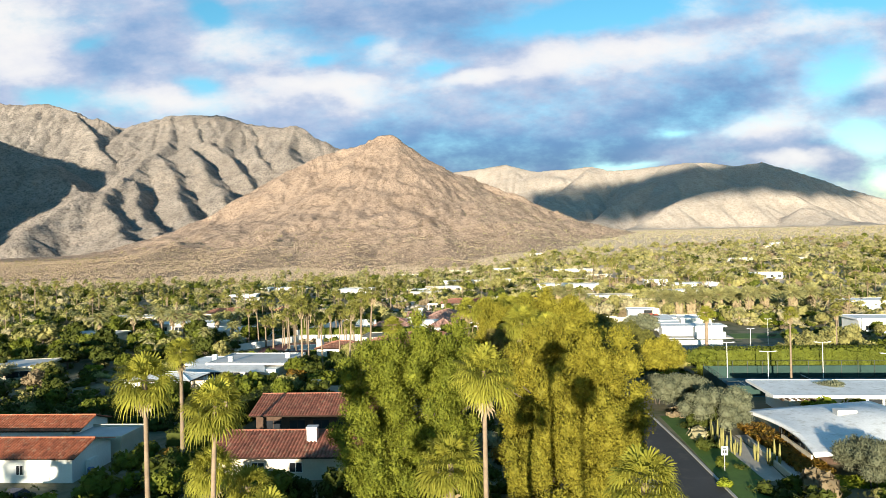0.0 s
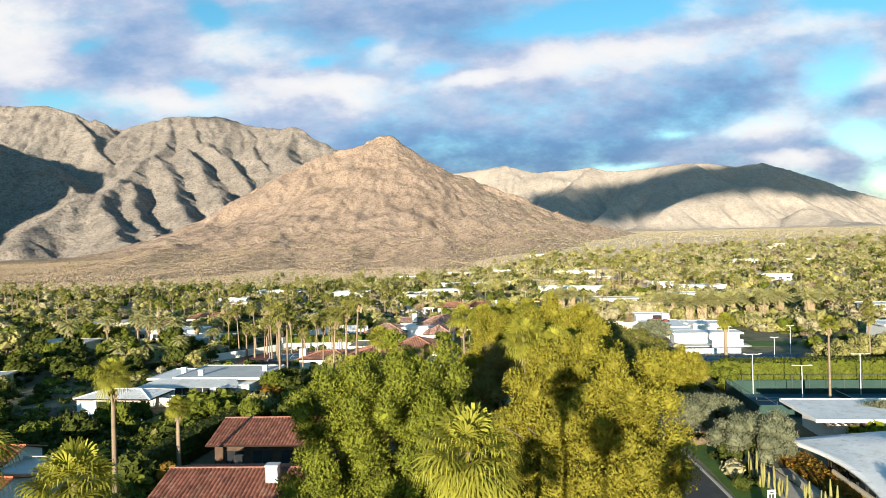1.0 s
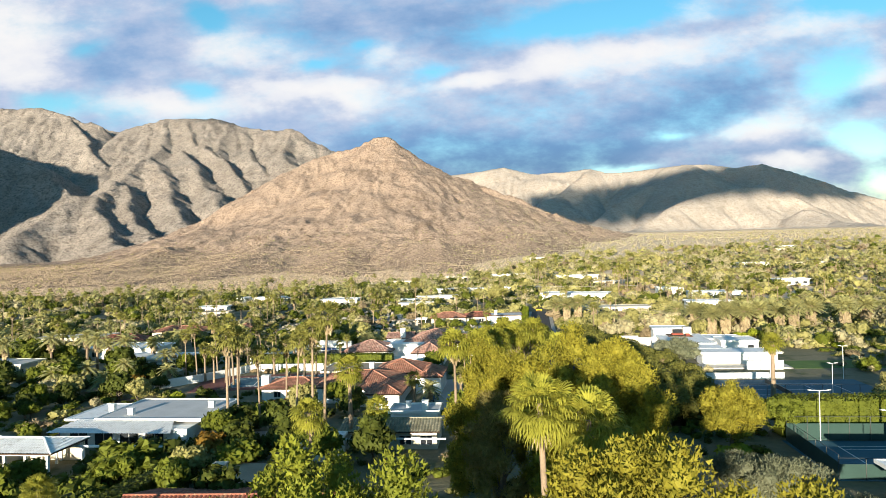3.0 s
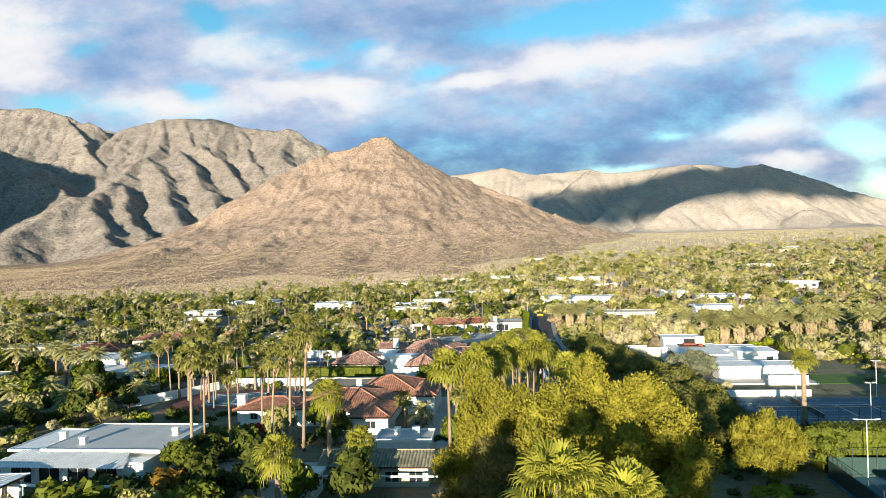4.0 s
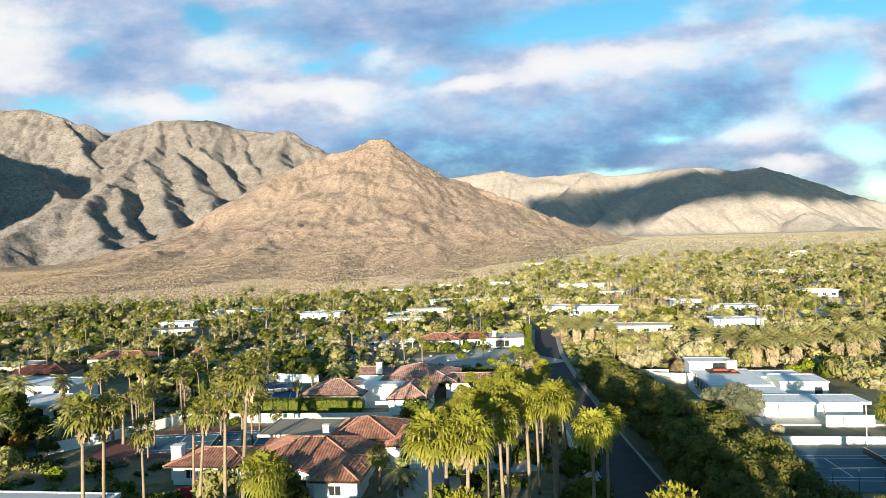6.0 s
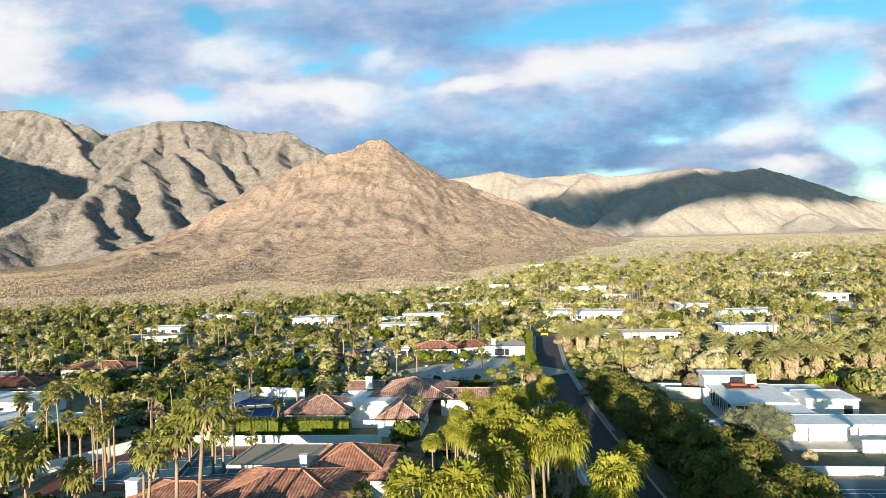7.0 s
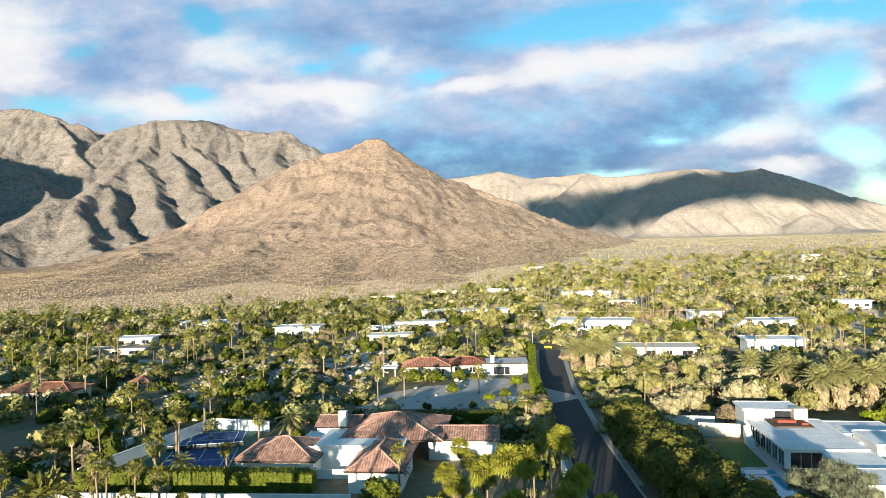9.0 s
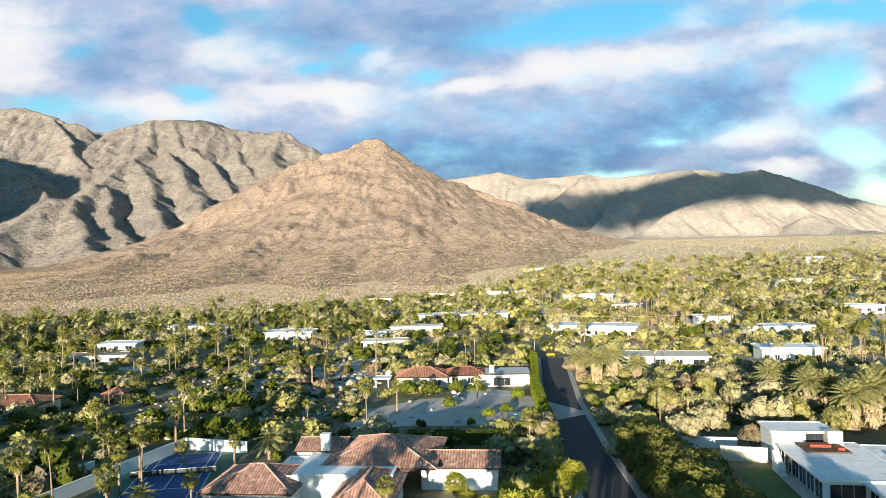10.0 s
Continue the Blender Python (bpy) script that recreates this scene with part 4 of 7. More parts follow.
class House:
    def __init__(self, name, label, x, y, turn=-6.0, category="house"):
        self.ob = thing(name, label, category, at(x, y, turn))

    def walls(self, x0, x1, y0, y1, h, mat="white", z0=-0.2, name="wall"):
        g = Geo()
        t = 0.25
        g.box(x0, x1, y0, y0 + t, z0, h).box(x0, x1, y1 - t, y1, z0, h).box(x0, x0 + t, y0 + t, y1 - t, z0, h).box(x1 - t, x1, y0 + t, y1 - t, z0, h)
        g.box(x0 + t, x1 - t, y0 + t, y1 - t, h - 0.15, h - 0.02)
        return part(name, g, M[mat], self.ob)

    def flat_roof(self, x0, x1, y0, y1, z, over=0.5, thick=0.28, mat="white_roof", fascia="white", rim=0.1):
        g = Geo().box(x0 - over, x1 + over, y0 - over, y1 + over, z, z + thick)
        roof = part("roof", g, M[mat], self.ob)
        f = Geo()
        a, b, c, d = x0 - over, x1 + over, y0 - over, y1 + over
        w = 0.16
        f.box(a - 0.03, b + 0.03, c - 0.03, c + w, z - 0.04, z + thick + rim).box(a - 0.03, b + 0.03, d - w, d + 0.03, z - 0.04, z + thick + rim)
        f.box(a - 0.03, a + w, c + w, d - w, z - 0.04, z + thick + rim).box(b - w, b + 0.03, c + w, d - w, z - 0.04, z + thick + rim)
        part("fascia", f, M[fascia], roof)
        return roof

    def gable(self, x0, x1, y0, y1, eave, ridge, mat="tile", over=0.5, wall="white", along="x"):
        """A gabled roof; its ridge runs along x or y."""
        g, caps = Geo(), Geo()
        if along == "x":
            ym, run = (y0 + y1) / 2, (y1 - y0) / 2 + over
            tiles(g, (x0 - over, y0 - over, eave), (x1 + over, y0 - over, eave), (0, 1), run, ridge - eave)
            tiles(g, (x1 + over, y1 + over, eave), (x0 - over, y1 + over, eave), (0, -1), run, ridge - eave)
            ridge_cap(caps, (x0 - over, ym, ridge + 0.07), (x1 + over, ym, ridge + 0.07))
            ends = [[(x, y0, eave), (x, y1, eave), (x, ym, ridge - 0.05)] for x in (x0 + 0.02, x1 - 0.02)]
            under = [[(x0 - over, y0 - over, eave - 0.06), (x1 + over, y0 - over, eave - 0.06), (x1 + over, ym, ridge - 0.06), (x0 - over, ym, ridge - 0.06), (x1 + over, y1 + over, eave - 0.06), (x0 - over, y1 + over, eave - 0.06)]]
        else:
            xm, run = (x0 + x1) / 2, (x1 - x0) / 2 + over
            tiles(g, (x0 - over, y1 + over, eave), (x0 - over, y0 - over, eave), (1, 0), run, ridge - eave)
            tiles(g, (x1 + over, y0 - over, eave), (x1 + over, y1 + over, eave), (-1, 0), run, ridge - eave)
            ridge_cap(caps, (xm, y0 - over, ridge + 0.07), (xm, y1 + over, ridge + 0.07))
            ends = [[(x0, y, eave), (x1, y, eave), (xm, y, ridge - 0.05)] for y in (y0 + 0.02, y1 - 0.02)]
            under = [[(x0 - over, y0 - over, eave - 0.06), (x0 - over, y1 + over, eave - 0.06), (xm, y1 + over, ridge - 0.06), (xm, y0 - over, ridge - 0.06), (x1 + over, y1 + over, eave - 0.06), (x1 + over, y0 - over, eave - 0.06)]]
        roof = part("roof", g, M[mat], self.ob)
        part("ridge_tile", caps, M[mat], roof)
        for tri in ends:
            part("gable_wall", Geo().add(tri, [(0, 1, 2)]), M[wall], self.ob)
        s = Geo()
        for q in under:
            s.add(q, [(0, 1, 2, 3), (3, 2, 4, 5)])
        part("roof_boarding", s, M["wood"], roof)
        return roof

    def hip(self, x0, x1, y0, y1, eave, ridge, mat="tile", over=0.5):
        g, caps = Geo(), Geo()
        a, b, c, d = x0 - over, x1 + over, y0 - over, y1 + over
        k = min(b - a, d - c) / 2
        rise = ridge - eave
        tiles(g, (a, c, eave), (b, c, eave), (0, 1), k if b - a >= d - c else k, rise, k, k)
        tiles(g, (b, d, eave), (a, d, eave), (0, -1), k, rise, k, k)
        tiles(g, (a, d, eave), (a, c, eave), (1, 0), k, rise, k, k)
        tiles(g, (b, c, eave), (b, d, eave), (-1, 0), k, rise, k, k)
        P = [(a + k, c + k, ridge), (b - k, c + k, ridge) if b - a >= d - c else (a + k, d - k, ridge)]
        if b - a >= d - c:
            hips = [((a, c, eave), P[0]), ((a, d, eave), P[0]), ((b, c, eave), P[1]), ((b, d, eave), P[1]), (P[0], (P[1][0] + 0.01, P[1][1], ridge))]
        else:
            hips = [((a, c, eave), P[0]), ((b, c, eave), P[0]), ((a, d, eave), P[1]), ((b, d, eave), P[1]), (P[0], (P[1][0], P[1][1] + 0.01, ridge))]
        for p, q in hips:
            ridge_cap(caps, np.array(p) + (0, 0, 0.09), np.array(q) + (0, 0, 0.09))
        roof = part("roof", g, M[mat], self.ob)
        part("ridge_tile", caps, M[mat], roof)
        part("fascia", Geo().box(a + 0.05, b - 0.05, c + 0.05, d - 0.05, eave - 0.16, eave - 0.02), M["wood"], roof)
        return roof

    def window(self, x, y, z, w, h, face="S", mullions=1, name="window", trim="white"):
        """A window or glazed door on the wall that faces S, W or E; x, y: its middle on the wall's face."""
        def bar(g, u0, u1, z0, z1, d0, d1):
            if face == "S":
                g.box(x + u0, x + u1, y - d1, y - d0, z0, z1)
            elif face == "W":
                g.box(x - d1, x - d0, y + u0, y + u1, z0, z1)
            else:
                g.box(x + d0, x + d1, y + u0, y + u1, z0, z1)
        def at_wall(u, zz, d):
            return (x + u, y - d, zz) if face == "S" else (x - d, y + u, zz) if face == "W" else (x + d, y + u, zz)
        t = 0.07
        V = [at_wall(u, zz, d) for d in (0, 0.09) for k in (0, t) for u, zz in ((k - w / 2, z + k), (w / 2 - k, z + k), (w / 2 - k, z + h - k), (k - w / 2, z + h - k))]
        F = []
        for i in range(4):
            j = (i + 1) % 4
            F += [(8 + i, 8 + j, 12 + j, 12 + i), (i, j, 8 + j, 8 + i), (12 + i, 12 + j, 4 + j, 4 + i)]
        win = part(name, Geo().add(np.array(V), [f[::-1] for f in F] if face == "W" else F), M[trim], self.ob)
        for k in range(mullions):
            u = -w / 2 + (w - t) * (k + 1) / (mullions + 1)
            f = Geo()
            bar(f, u, u + t * 0.8, z + t, z + h - t, 0, 0.075)
            part("mullion", f, M[trim], win)
        for k in range(mullions + 1):
            u = -w / 2 + 0.03 + (w - 0.06) * k / (mullions + 1)
            p = Geo()
            bar(p, u, u + (w - 0.06) / (mullions + 1), z + 0.03, z + h - 0.03, 0.015, 0.035)
            part("pane", p, M["glass"], win)
        return win

    def chimney(self, x, y, z0, z1, w=0.9, mat="white", cap=True):
        g = Geo().box(x - w / 2, x + w / 2, y - w * 0.4, y + w * 0.4, z0, z1)
        if cap:
            g.box(x - w / 2 - 0.08, x + w / 2 + 0.08, y - w * 0.4 - 0.08, y + w * 0.4 + 0.08, z1, z1 + 0.12)
        return part("chimney", g, M[mat], self.ob)

    def box(self, name, x0, x1, y0, y1, z0, z1, mat, label=""):
        return part(name, Geo().box(x0, x1, y0, y1, z0, z1), M[mat], self.ob, label)


def wall_line(label, pts, h, mat="white", t=0.22, name="garden_wall", z0=-0.2):
    g = Geo()
    for (x0, y0), (x1, y1) in zip(pts[:-1], pts[1:]):
        d = np.array([x1 - x0, y1 - y0])
        ln = np.linalg.norm(d)
        d = d / ln
        s = np.array([-d[1], d[0]]) * t / 2
        e = d * t * 0.5
        base = [np.array([x0, y0]) - e - s, np.array([x1, y1]) + e - s, np.array([x1, y1]) + e + s, np.array([x0, y0]) - e + s]
        V = [(*b, z) for z in (z0, h) for b in base]
        g.add(V, [(4, 5, 6, 7), (0, 1, 5, 4), (1, 2, 6, 5), (2, 3, 7, 6), (3, 0, 4, 7)])
        cap = [np.array([x0, y0]) - e - s * 1.4, np.array([x1, y1]) + e - s * 1.4, np.array([x1, y1]) + e + s * 1.4, np.array([x0, y0]) - e + s * 1.4]
        V = [(*b, z) for z in (h, h + 0.07) for b in cap]
        g.add(V, [(3, 2, 1, 0), (4, 5, 6, 7), (0, 1, 5, 4), (1, 2, 6, 5), (2, 3, 7, 6), (3, 0, 4, 7)])
    return single(name, g, M[mat], label, "wall")


def court(label, x, y, turn, cx, cy, inner, outer, long_x=True):
    """A tennis court, its outer slab cx by cy about x, y, with lines and a net."""
    m = at(x, y, turn)
    t = thing("tennis_court", label, "tennis court", m)
    part("slab", Geo().box(-cx / 2, cx / 2, -cy / 2, cy / 2, -0.2, 0.05), M[outer], t)
    L2, W2 = 11.885, 5.485
    def put(g, u0, u1, v0, v1, z0, z1):
        g.box(*((u0, u1, v0, v1) if long_x else (v0, v1, u0, u1)), z0, z1)
    g = Geo()
    put(g, -L2, L2, -W2, W2, 0.05, 0.058)
    part("playing_surface", g, M[inner], t)
    lines = Geo()
    w = 0.06
    for v in (-W2, -4.115, 4.115, W2):
        put(lines, -L2, L2, v - w, v + w, 0.058, 0.064)
    for u, v in ((-L2, W2), (L2, W2), (-6.4, 4.05), (6.4, 4.05)):
        put(lines, u - w, u + w, -v + w, v - w, 0.058, 0.063)
    put(lines, -6.3, 6.3, -w, w, 0.058, 0.062)
    part("court_marking", lines, M["white"], t)
    net = Geo()
    put(net, -0.02, 0.02, -6.4, 6.4, 0.15, 1.0)
    netp = part("net", net, M["dark_metal"], t)
    tape = Geo()
    put(tape, -0.03, 0.03, -6.4, 6.4, 1.0, 1.07)
    part("net_tape", tape, M["white"], netp)
    for v in (-6.4, 6.4):
        p = Geo()
        put(p, -0.05, 0.05, v - 0.05, v + 0.05, 0.05, 1.1)
        part("net_post", p, M["dark_metal"], t)
    return t


def mesh_fence(label, pts, h, screen=True, rng=R):
    """Posts and rails, with a windscreen cloth between them."""
    t = thing("fence", label, "fence")
    for (x0, y0), (x1, y1) in zip(pts[:-1], pts[1:]):
        ln = math.hypot(x1 - x0, y1 - y0)
        n = max(1, round(ln / 3.0))
        for k in range(n + 1):
            px, py = x0 + (x1 - x0) * k / n, y0 + (y1 - y0) * k / n
            part("post", Geo().tube([(px, py, -0.2), (px, py, h)], [0.05, 0.05], 6), M["dark_metal"], t)
        part("rail", Geo().tube([(x0, y0, h), (x1, y1, h)], [0.035, 0.035], 5), M["dark_metal"], t)
        if screen:
            d = np.array([x1 - x0, y1 - y0]) / ln
            s = np.array([-d[1], d[0]]) * 0.07
            b = [np.array([x0, y0]) + s, np.array([x1, y1]) + s, np.array([x1, y1]) + s * 1.3, np.array([x0, y0]) + s * 1.3]
            V = [(*q, z) for z in (0.1, h * 0.72) for q in b]
            part("windscreen", Geo().add(V, [(3, 2, 1, 0), (4, 5, 6, 7), (0, 1, 5, 4), (1, 2, 6, 5), (2, 3, 7, 6), (3, 0, 4, 7)]), M["screen"], t, "dark green windscreen cloth")
    return t


def lamp_pole(x, y, h, arms, turn=0.0):
    t = thing("court_lamp", "slim white court floodlight pole with a crossbar", "lamp", at(x, y, turn), group="court floodlights")
    part("pole", Geo().tube([(0, 0, -0.3), (0, 0, h)], [0.07, 0.05], 7), M["white"], t)
    part("crossbar", Geo().box(-arms, arms, -0.04, 0.04, h, h + 0.07), M["white"], t)
    for sx in (-arms, arms):
        part("lamp_head", Geo().box(sx - 0.25, sx + 0.25, -0.14, 0.14, h + 0.07, h + 0.17), M["metal"], t)
    return t


def car(label, x, y, turn, mat):
    t = thing("car", label, "car", at(x, y, turn))
    prof = [(-2.3, 0.35), (-2.35, 0.75), (-2.2, 0.98), (-1.6, 1.02), (-1.0, 1.48), (0.5, 1.5), (1.2, 1.03), (2.1, 0.93), (2.32, 0.65), (2.28, 0.35)]
    def hull(pr, w):
        n = len(pr)
        V = [(p, sx * w * (1 if q < 1.1 else 0.84), q) for sx in (-1, 1) for p, q in pr]
        return Geo().add(V, [[i, (i + 1) % n, n + (i + 1) % n, n + i] for i in range(n)]).add(V[:n], [list(range(n))[::-1]]).add(V[n:], [list(range(n))])
    body = part("body", hull(prof, 0.92), M[mat], t)
    part("window", hull([(-1.55, 1.05), (-1.02, 1.42), (0.48, 1.44), (1.1, 1.06)], 0.935), M["glass"], t)
    for wx in (-1.4, 1.45):
        for wy in (-0.86, 0.86):
            wheel = part("wheel", Geo().tube([(wx, wy - 0.11, 0.33), (wx, wy + 0.11, 0.33)], [0.33, 0.33], 14), M["rubber"], t)
            part("rim", Geo().tube([(wx, wy - 0.125, 0.33), (wx, wy + 0.125, 0.33)], [0.2, 0.2], 10), M["metal"], wheel)
    for wy in (-0.65, 0.65):
        part("headlight", Geo().box(2.2, 2.34, wy - 0.2, wy + 0.2, 0.66, 0.8), M["white"], t)
    return t
# ---- roads ----
def ribbon(name, label, centre, half, z, mat, kind="structure", category="road"):
    P = np.array(centre, float)
    seg = np.diff(P, axis=0)
    t = np.vstack([seg[:1], (seg[1:] + seg[:-1]) / 2, seg[-1:]])
    t /= np.linalg.norm(t, axis=1, keepdims=True)
    s = np.stack([-t[:, 1], t[:, 0]], 1) * np.broadcast_to(np.asarray(half, float), len(P))[:, None]
    V = np.concatenate([np.c_[P + s, np.full(len(P), z)], np.c_[P - s, np.full(len(P), z)], np.c_[P + s, np.full(len(P), -0.3)], np.c_[P - s, np.full(len(P), -0.3)]])
    n = len(P)
    F = []
    for i in range(n - 1):
        F += [(n + i, n + i + 1, i + 1, i), (2 * n + i, i, i + 1, 2 * n + i + 1), (3 * n + i + 1, n + i + 1, n + i, 3 * n + i)]
    F += [(0, 2 * n, 3 * n, n), (n - 1, 2 * n - 1, 4 * n - 1, 3 * n - 1)]
    return single(name, Geo().add(V, F), M[mat], label, category, kind=kind)


ROAD = [(22, -60), (24, 0), (26.3, 60), (28.1, 90), (29.2, 120), (31.0, 160), (32.6, 205), (34.6, 240), (37.5, 275), (42.5, 312), (46.5, 340)]
ribbon("road", "straight dark asphalt street between garden walls", ROAD, 3.6, 0.03, "asphalt")
right_edge = [(x + 3.85, y) for x, y in ROAD]
left_edge = [(x - 3.85, y) for x, y in ROAD]
ribbon("kerb_right", "pale concrete kerb along the street", right_edge, 0.13, 0.16, "concrete", category="kerb")
ribbon("kerb_left", "pale concrete kerb along the street", left_edge, 0.13, 0.16, "concrete", category="kerb")
ribbon("verge_right", "pale gravel verge beside the street", [(x + 4.5, y) for x, y in ROAD[6:]], 0.45, 0.08, "gravel", category="verge")
ribbon("pavement", "pale concrete pavement along the street", [(x - 4.75, y) for x, y in ROAD[4:]], 0.65, 0.12, "concrete", category="pavement")
wall_line("long white garden wall along the street", [(x - 5.6, y) for x, y in ROAD[5:]], 1.5, "white")
ribbon("road_side", "side street of dark asphalt", [(-140, 118), (-90, 128), (-62, 135), (-56, 150), (-60, 175)], 3.0, 0.035, "asphalt")
ribbon("road_far", "side street of pale asphalt", [(-160, 352), (-90, 338), (-70, 330)], 2.6, 0.03, "gravel")

ribbon("dry_wash", "pale gravel bed of a dry wash", [(-54, 262), (-47, 272), (-39, 284), (-32, 298), (-22, 318), (-8, 340), (6, 356)], (3, 8, 12, 14, 13, 10, 5), 0.05, "gravel", category="wash")
# ---- houses near the start ----
h = House("house", "white stucco house with a red barrel tile roof", -54, 86, -4)
h.walls(-12, 11, -4, 4, 2.9)
h.gable(-12, 11, -4, 4, 2.9, 4.2, "tile_red")
h.walls(-14, 4, 8, 15, 2.9)
h.gable(-14, 4, 8, 15, 2.9, 4.2, "tile_red")
h.walls(3.5, 11.5, 5.5, 11.5, 2.3, "cream", name="annexe_wall")
h.flat_roof(3.5, 11.5, 5.5, 11.5, 2.3, 0.2, 0.25, "grey_roof", "cream", 0.35)
for wx in (-9, -3.2):
    h.window(wx, -4, 0.9, 1.5, 1.2)
h.window(4.5, -4, 0.9, 1.0, 1.2)
h.box("cabinet", 11.05, 11.6, -1.5, 0.5, 0, 1.9, "white")
part("water_tank", Geo().tube([(12.3, -2.4, 0), (12.3, -2.4, 1.3)], [0.4, 0.4], 10), M["blue_door"], h.ob)
car("dark parked car beside a white house", -46.5, 75.0, 170, "dark_car")

h = House("house", "low ranch house with two dark weathered tile roofs round a court", -19, 86, -3)
h.walls(-7, 17, -5.2, 5.2, 2.7, "cream")
h.gable(-7, 17, -5.2, 5.2, 2.8, 4.4, "tile_dark", 0.9, "cream")
h.walls(-8.6, 12, 13.5, 25.4, 2.9, "wood")
h.gable(-8.6, 12, 13.5, 25.4, 3.0, 4.8, "tile_dark", 0.9, "wood")
for wx in (-6, -2.5, 1, 4.5):
    h.window(wx, 13.5, 0.2, 2.4, 2.1, mullions=1, trim="wood")
for wx in (-2, 2.5):
    h.window(wx, -5.2, 0.9, 1.6, 1.2)
h.chimney(3.8, -2.2, 2.8, 5.4, 1.2, "metal")
h.chimney(-3.4, 28.4, 0, 5.0, 1.4, "cream")
h.walls(-6, 4, 29.4, 36, 2.4, "wood", name="back_wall")
h.flat_roof(-6, 4, 29.4, 36, 2.4, 0.4, 0.2, "tan_roof", "wood", 0.05)
slab("courtyard_paving", "brown courtyard paving between tiled roofs", -10, 9, 5.5, 13.0, "tan_roof", at(-19, 86, -3))
for k, (lx, ly) in enumerate(((-6.5, 9.5), (-5.0, 9.4), (1.2, 9.6), (2.7, 9.6))):
    m = at(-19, 86, -3) @ pose(lx, ly, 0, 0, 0, 8 * (k % 2))
    t = thing("sun_lounger", "white sun lounger on courtyard paving", "lounger", m, group="loungers in the court")
    part("mattress", Geo().box(-0.33, 0.33, -0.9, 0.35, 0.3, 0.4), M["white"], t)
    part("backrest", Geo().add([(-0.33, 0.35, 0.3), (0.33, 0.35, 0.3), (0.33, 0.9, 0.85), (-0.33, 0.9, 0.85), (-0.33, 0.35, 0.4), (0.33, 0.35, 0.4), (0.33, 0.85, 0.95), (-0.33, 0.85, 0.95)], [(3, 2, 1, 0), (4, 5, 6, 7), (0, 1, 5, 4), (1, 2, 6, 5), (2, 3, 7, 6), (3, 0, 4, 7)]), M["white"], t)
    for fx in (-0.28, 0.28):
        for fy in (-0.8, 0.3):
            part("leg", Geo().box(fx - 0.03, fx + 0.03, fy - 0.03, fy + 0.03, 0.06, 0.3), M["metal"], t)

# white house with a pavilion, left of the tall trees
h = House("house", "white modern house with a stepped pale roof and chimneys", -42, 146, -7)
h.walls(-11, 9, -6.5, 9, 2.9)
h.flat_roof(-7, 9.5, -3.5, 9.5, 3.35, 0.3, 0.3, "grey_roof", "white", 0.12)
h.flat_roof(-13, -7.4, -2, 8, 2.95, 0.4, 0.22, "white_roof", "white", 0.1)
apron = Geo()
tiles(apron, (-12, -8.4, 2.6), (7.5, -8.4, 2.6), (0, 1), 4.9, 0.85, 2.0, 2.0, 0.42, 0.7)
part("roof_apron", apron, M["white_roof"], h.ob, "white painted tile roof slope")
for lx, ly in ((-3.0, -1.0), (-7.8, 1.5), (7.8, 4.0)):
    h.chimney(lx, ly, 3.4, 4.6, 0.9)
for wx in (-8, -4, 0, 4):
    h.window(wx, -6.5, 0.1, 3.0, 2.3)
for x in np.arange(-6, 11, 4.0):
    h.box("pergola_post", x - 0.12, x + 0.12, -14.1, -13.9, -0.2, 2.35, "white")
h.box("pergola_beam", -6.5, 10.5, -14.15, -13.85, 2.35, 2.6, "white")
h = House("pavilion", "white open pavilion with a hipped pale roof", -51.8, 131.5, -7, "pavilion")
for px in (-4.6, -1.5, 1.5, 4.6):
    for py in (-3.5, 3.2):
        h.box("post", px - 0.16, px + 0.16, py - 0.16, py + 0.16, -0.2, 2.7, "white")
h.walls(-8.0, -4.9, -3.6, 3.5, 2.75)
h.box("beam", -4.9, 4.9, -3.7, -3.4, 2.7, 3.0, "white")
h.hip(-8.0, 5.0, -3.6, 3.5, 3.02, 4.0, "white_roof", 0.4)
h.box("back_wall", -4.9, 4.9, 3.3, 3.5, -0.2, 2.9, "cream")
slab("patio", "pale patio slab by the pavilion", -9, 9, -8, -3.7, "concrete", at(-51.8, 131.5, -7))
for k in range(4):
    m = at(-51.8, 131.5, -7) @ pose(3.5 + 1.4 * (k % 2), -6.6 + 1.2 * (k // 2), 0.06, 0, 0, 90 * k)
    t = thing("patio_chair", "dark metal chair on the patio", "chair", m, group="patio chairs")
    part("seat", Geo().box(-0.28, 0.28, -0.28, 0.28, 0.4, 0.46), M["dark_metal"], t)
    part("backrest", Geo().box(-0.28, 0.28, 0.24, 0.3, 0.46, 0.95), M["dark_metal"], t)
    for fx in (-0.25, 0.25):
        for fy in (-0.25, 0.25):
            part("leg", Geo().box(fx - 0.025, fx + 0.025, fy - 0.025, fy + 0.025, 0, 0.4), M["dark_metal"], t)

# house with the curved white canopy
h = House("house", "low modern house with a curved white leaf-shaped roof", 48.3, 92.5, -6)
n = 22
U, V2 = np.meshgrid(np.linspace(0, 1, n), np.linspace(0, 1, n))
A, B, C, D = (np.array(p, float) for p in ((-6.6, 2.4, 3.3), (-5.0, -16.5, 2.9), (14, -12, 3.3), (12, 6.5, 3.7)))
S = ((1 - U) * (1 - V2))[..., None] * A + ((1 - U) * V2)[..., None] * B + (U * V2)[..., None] * C + (U * (1 - V2))[..., None] * D
S[..., 0] += 3.2 * np.sin(math.pi * V2) * (1 - U) * 0.4
S[..., 2] += 0.9 * np.sin(math.pi * V2) * (0.4 + 0.6 * np.sin(math.pi * U)) - 0.45 * np.sin(2 * math.pi * U) * np.sin(math.pi * V2)
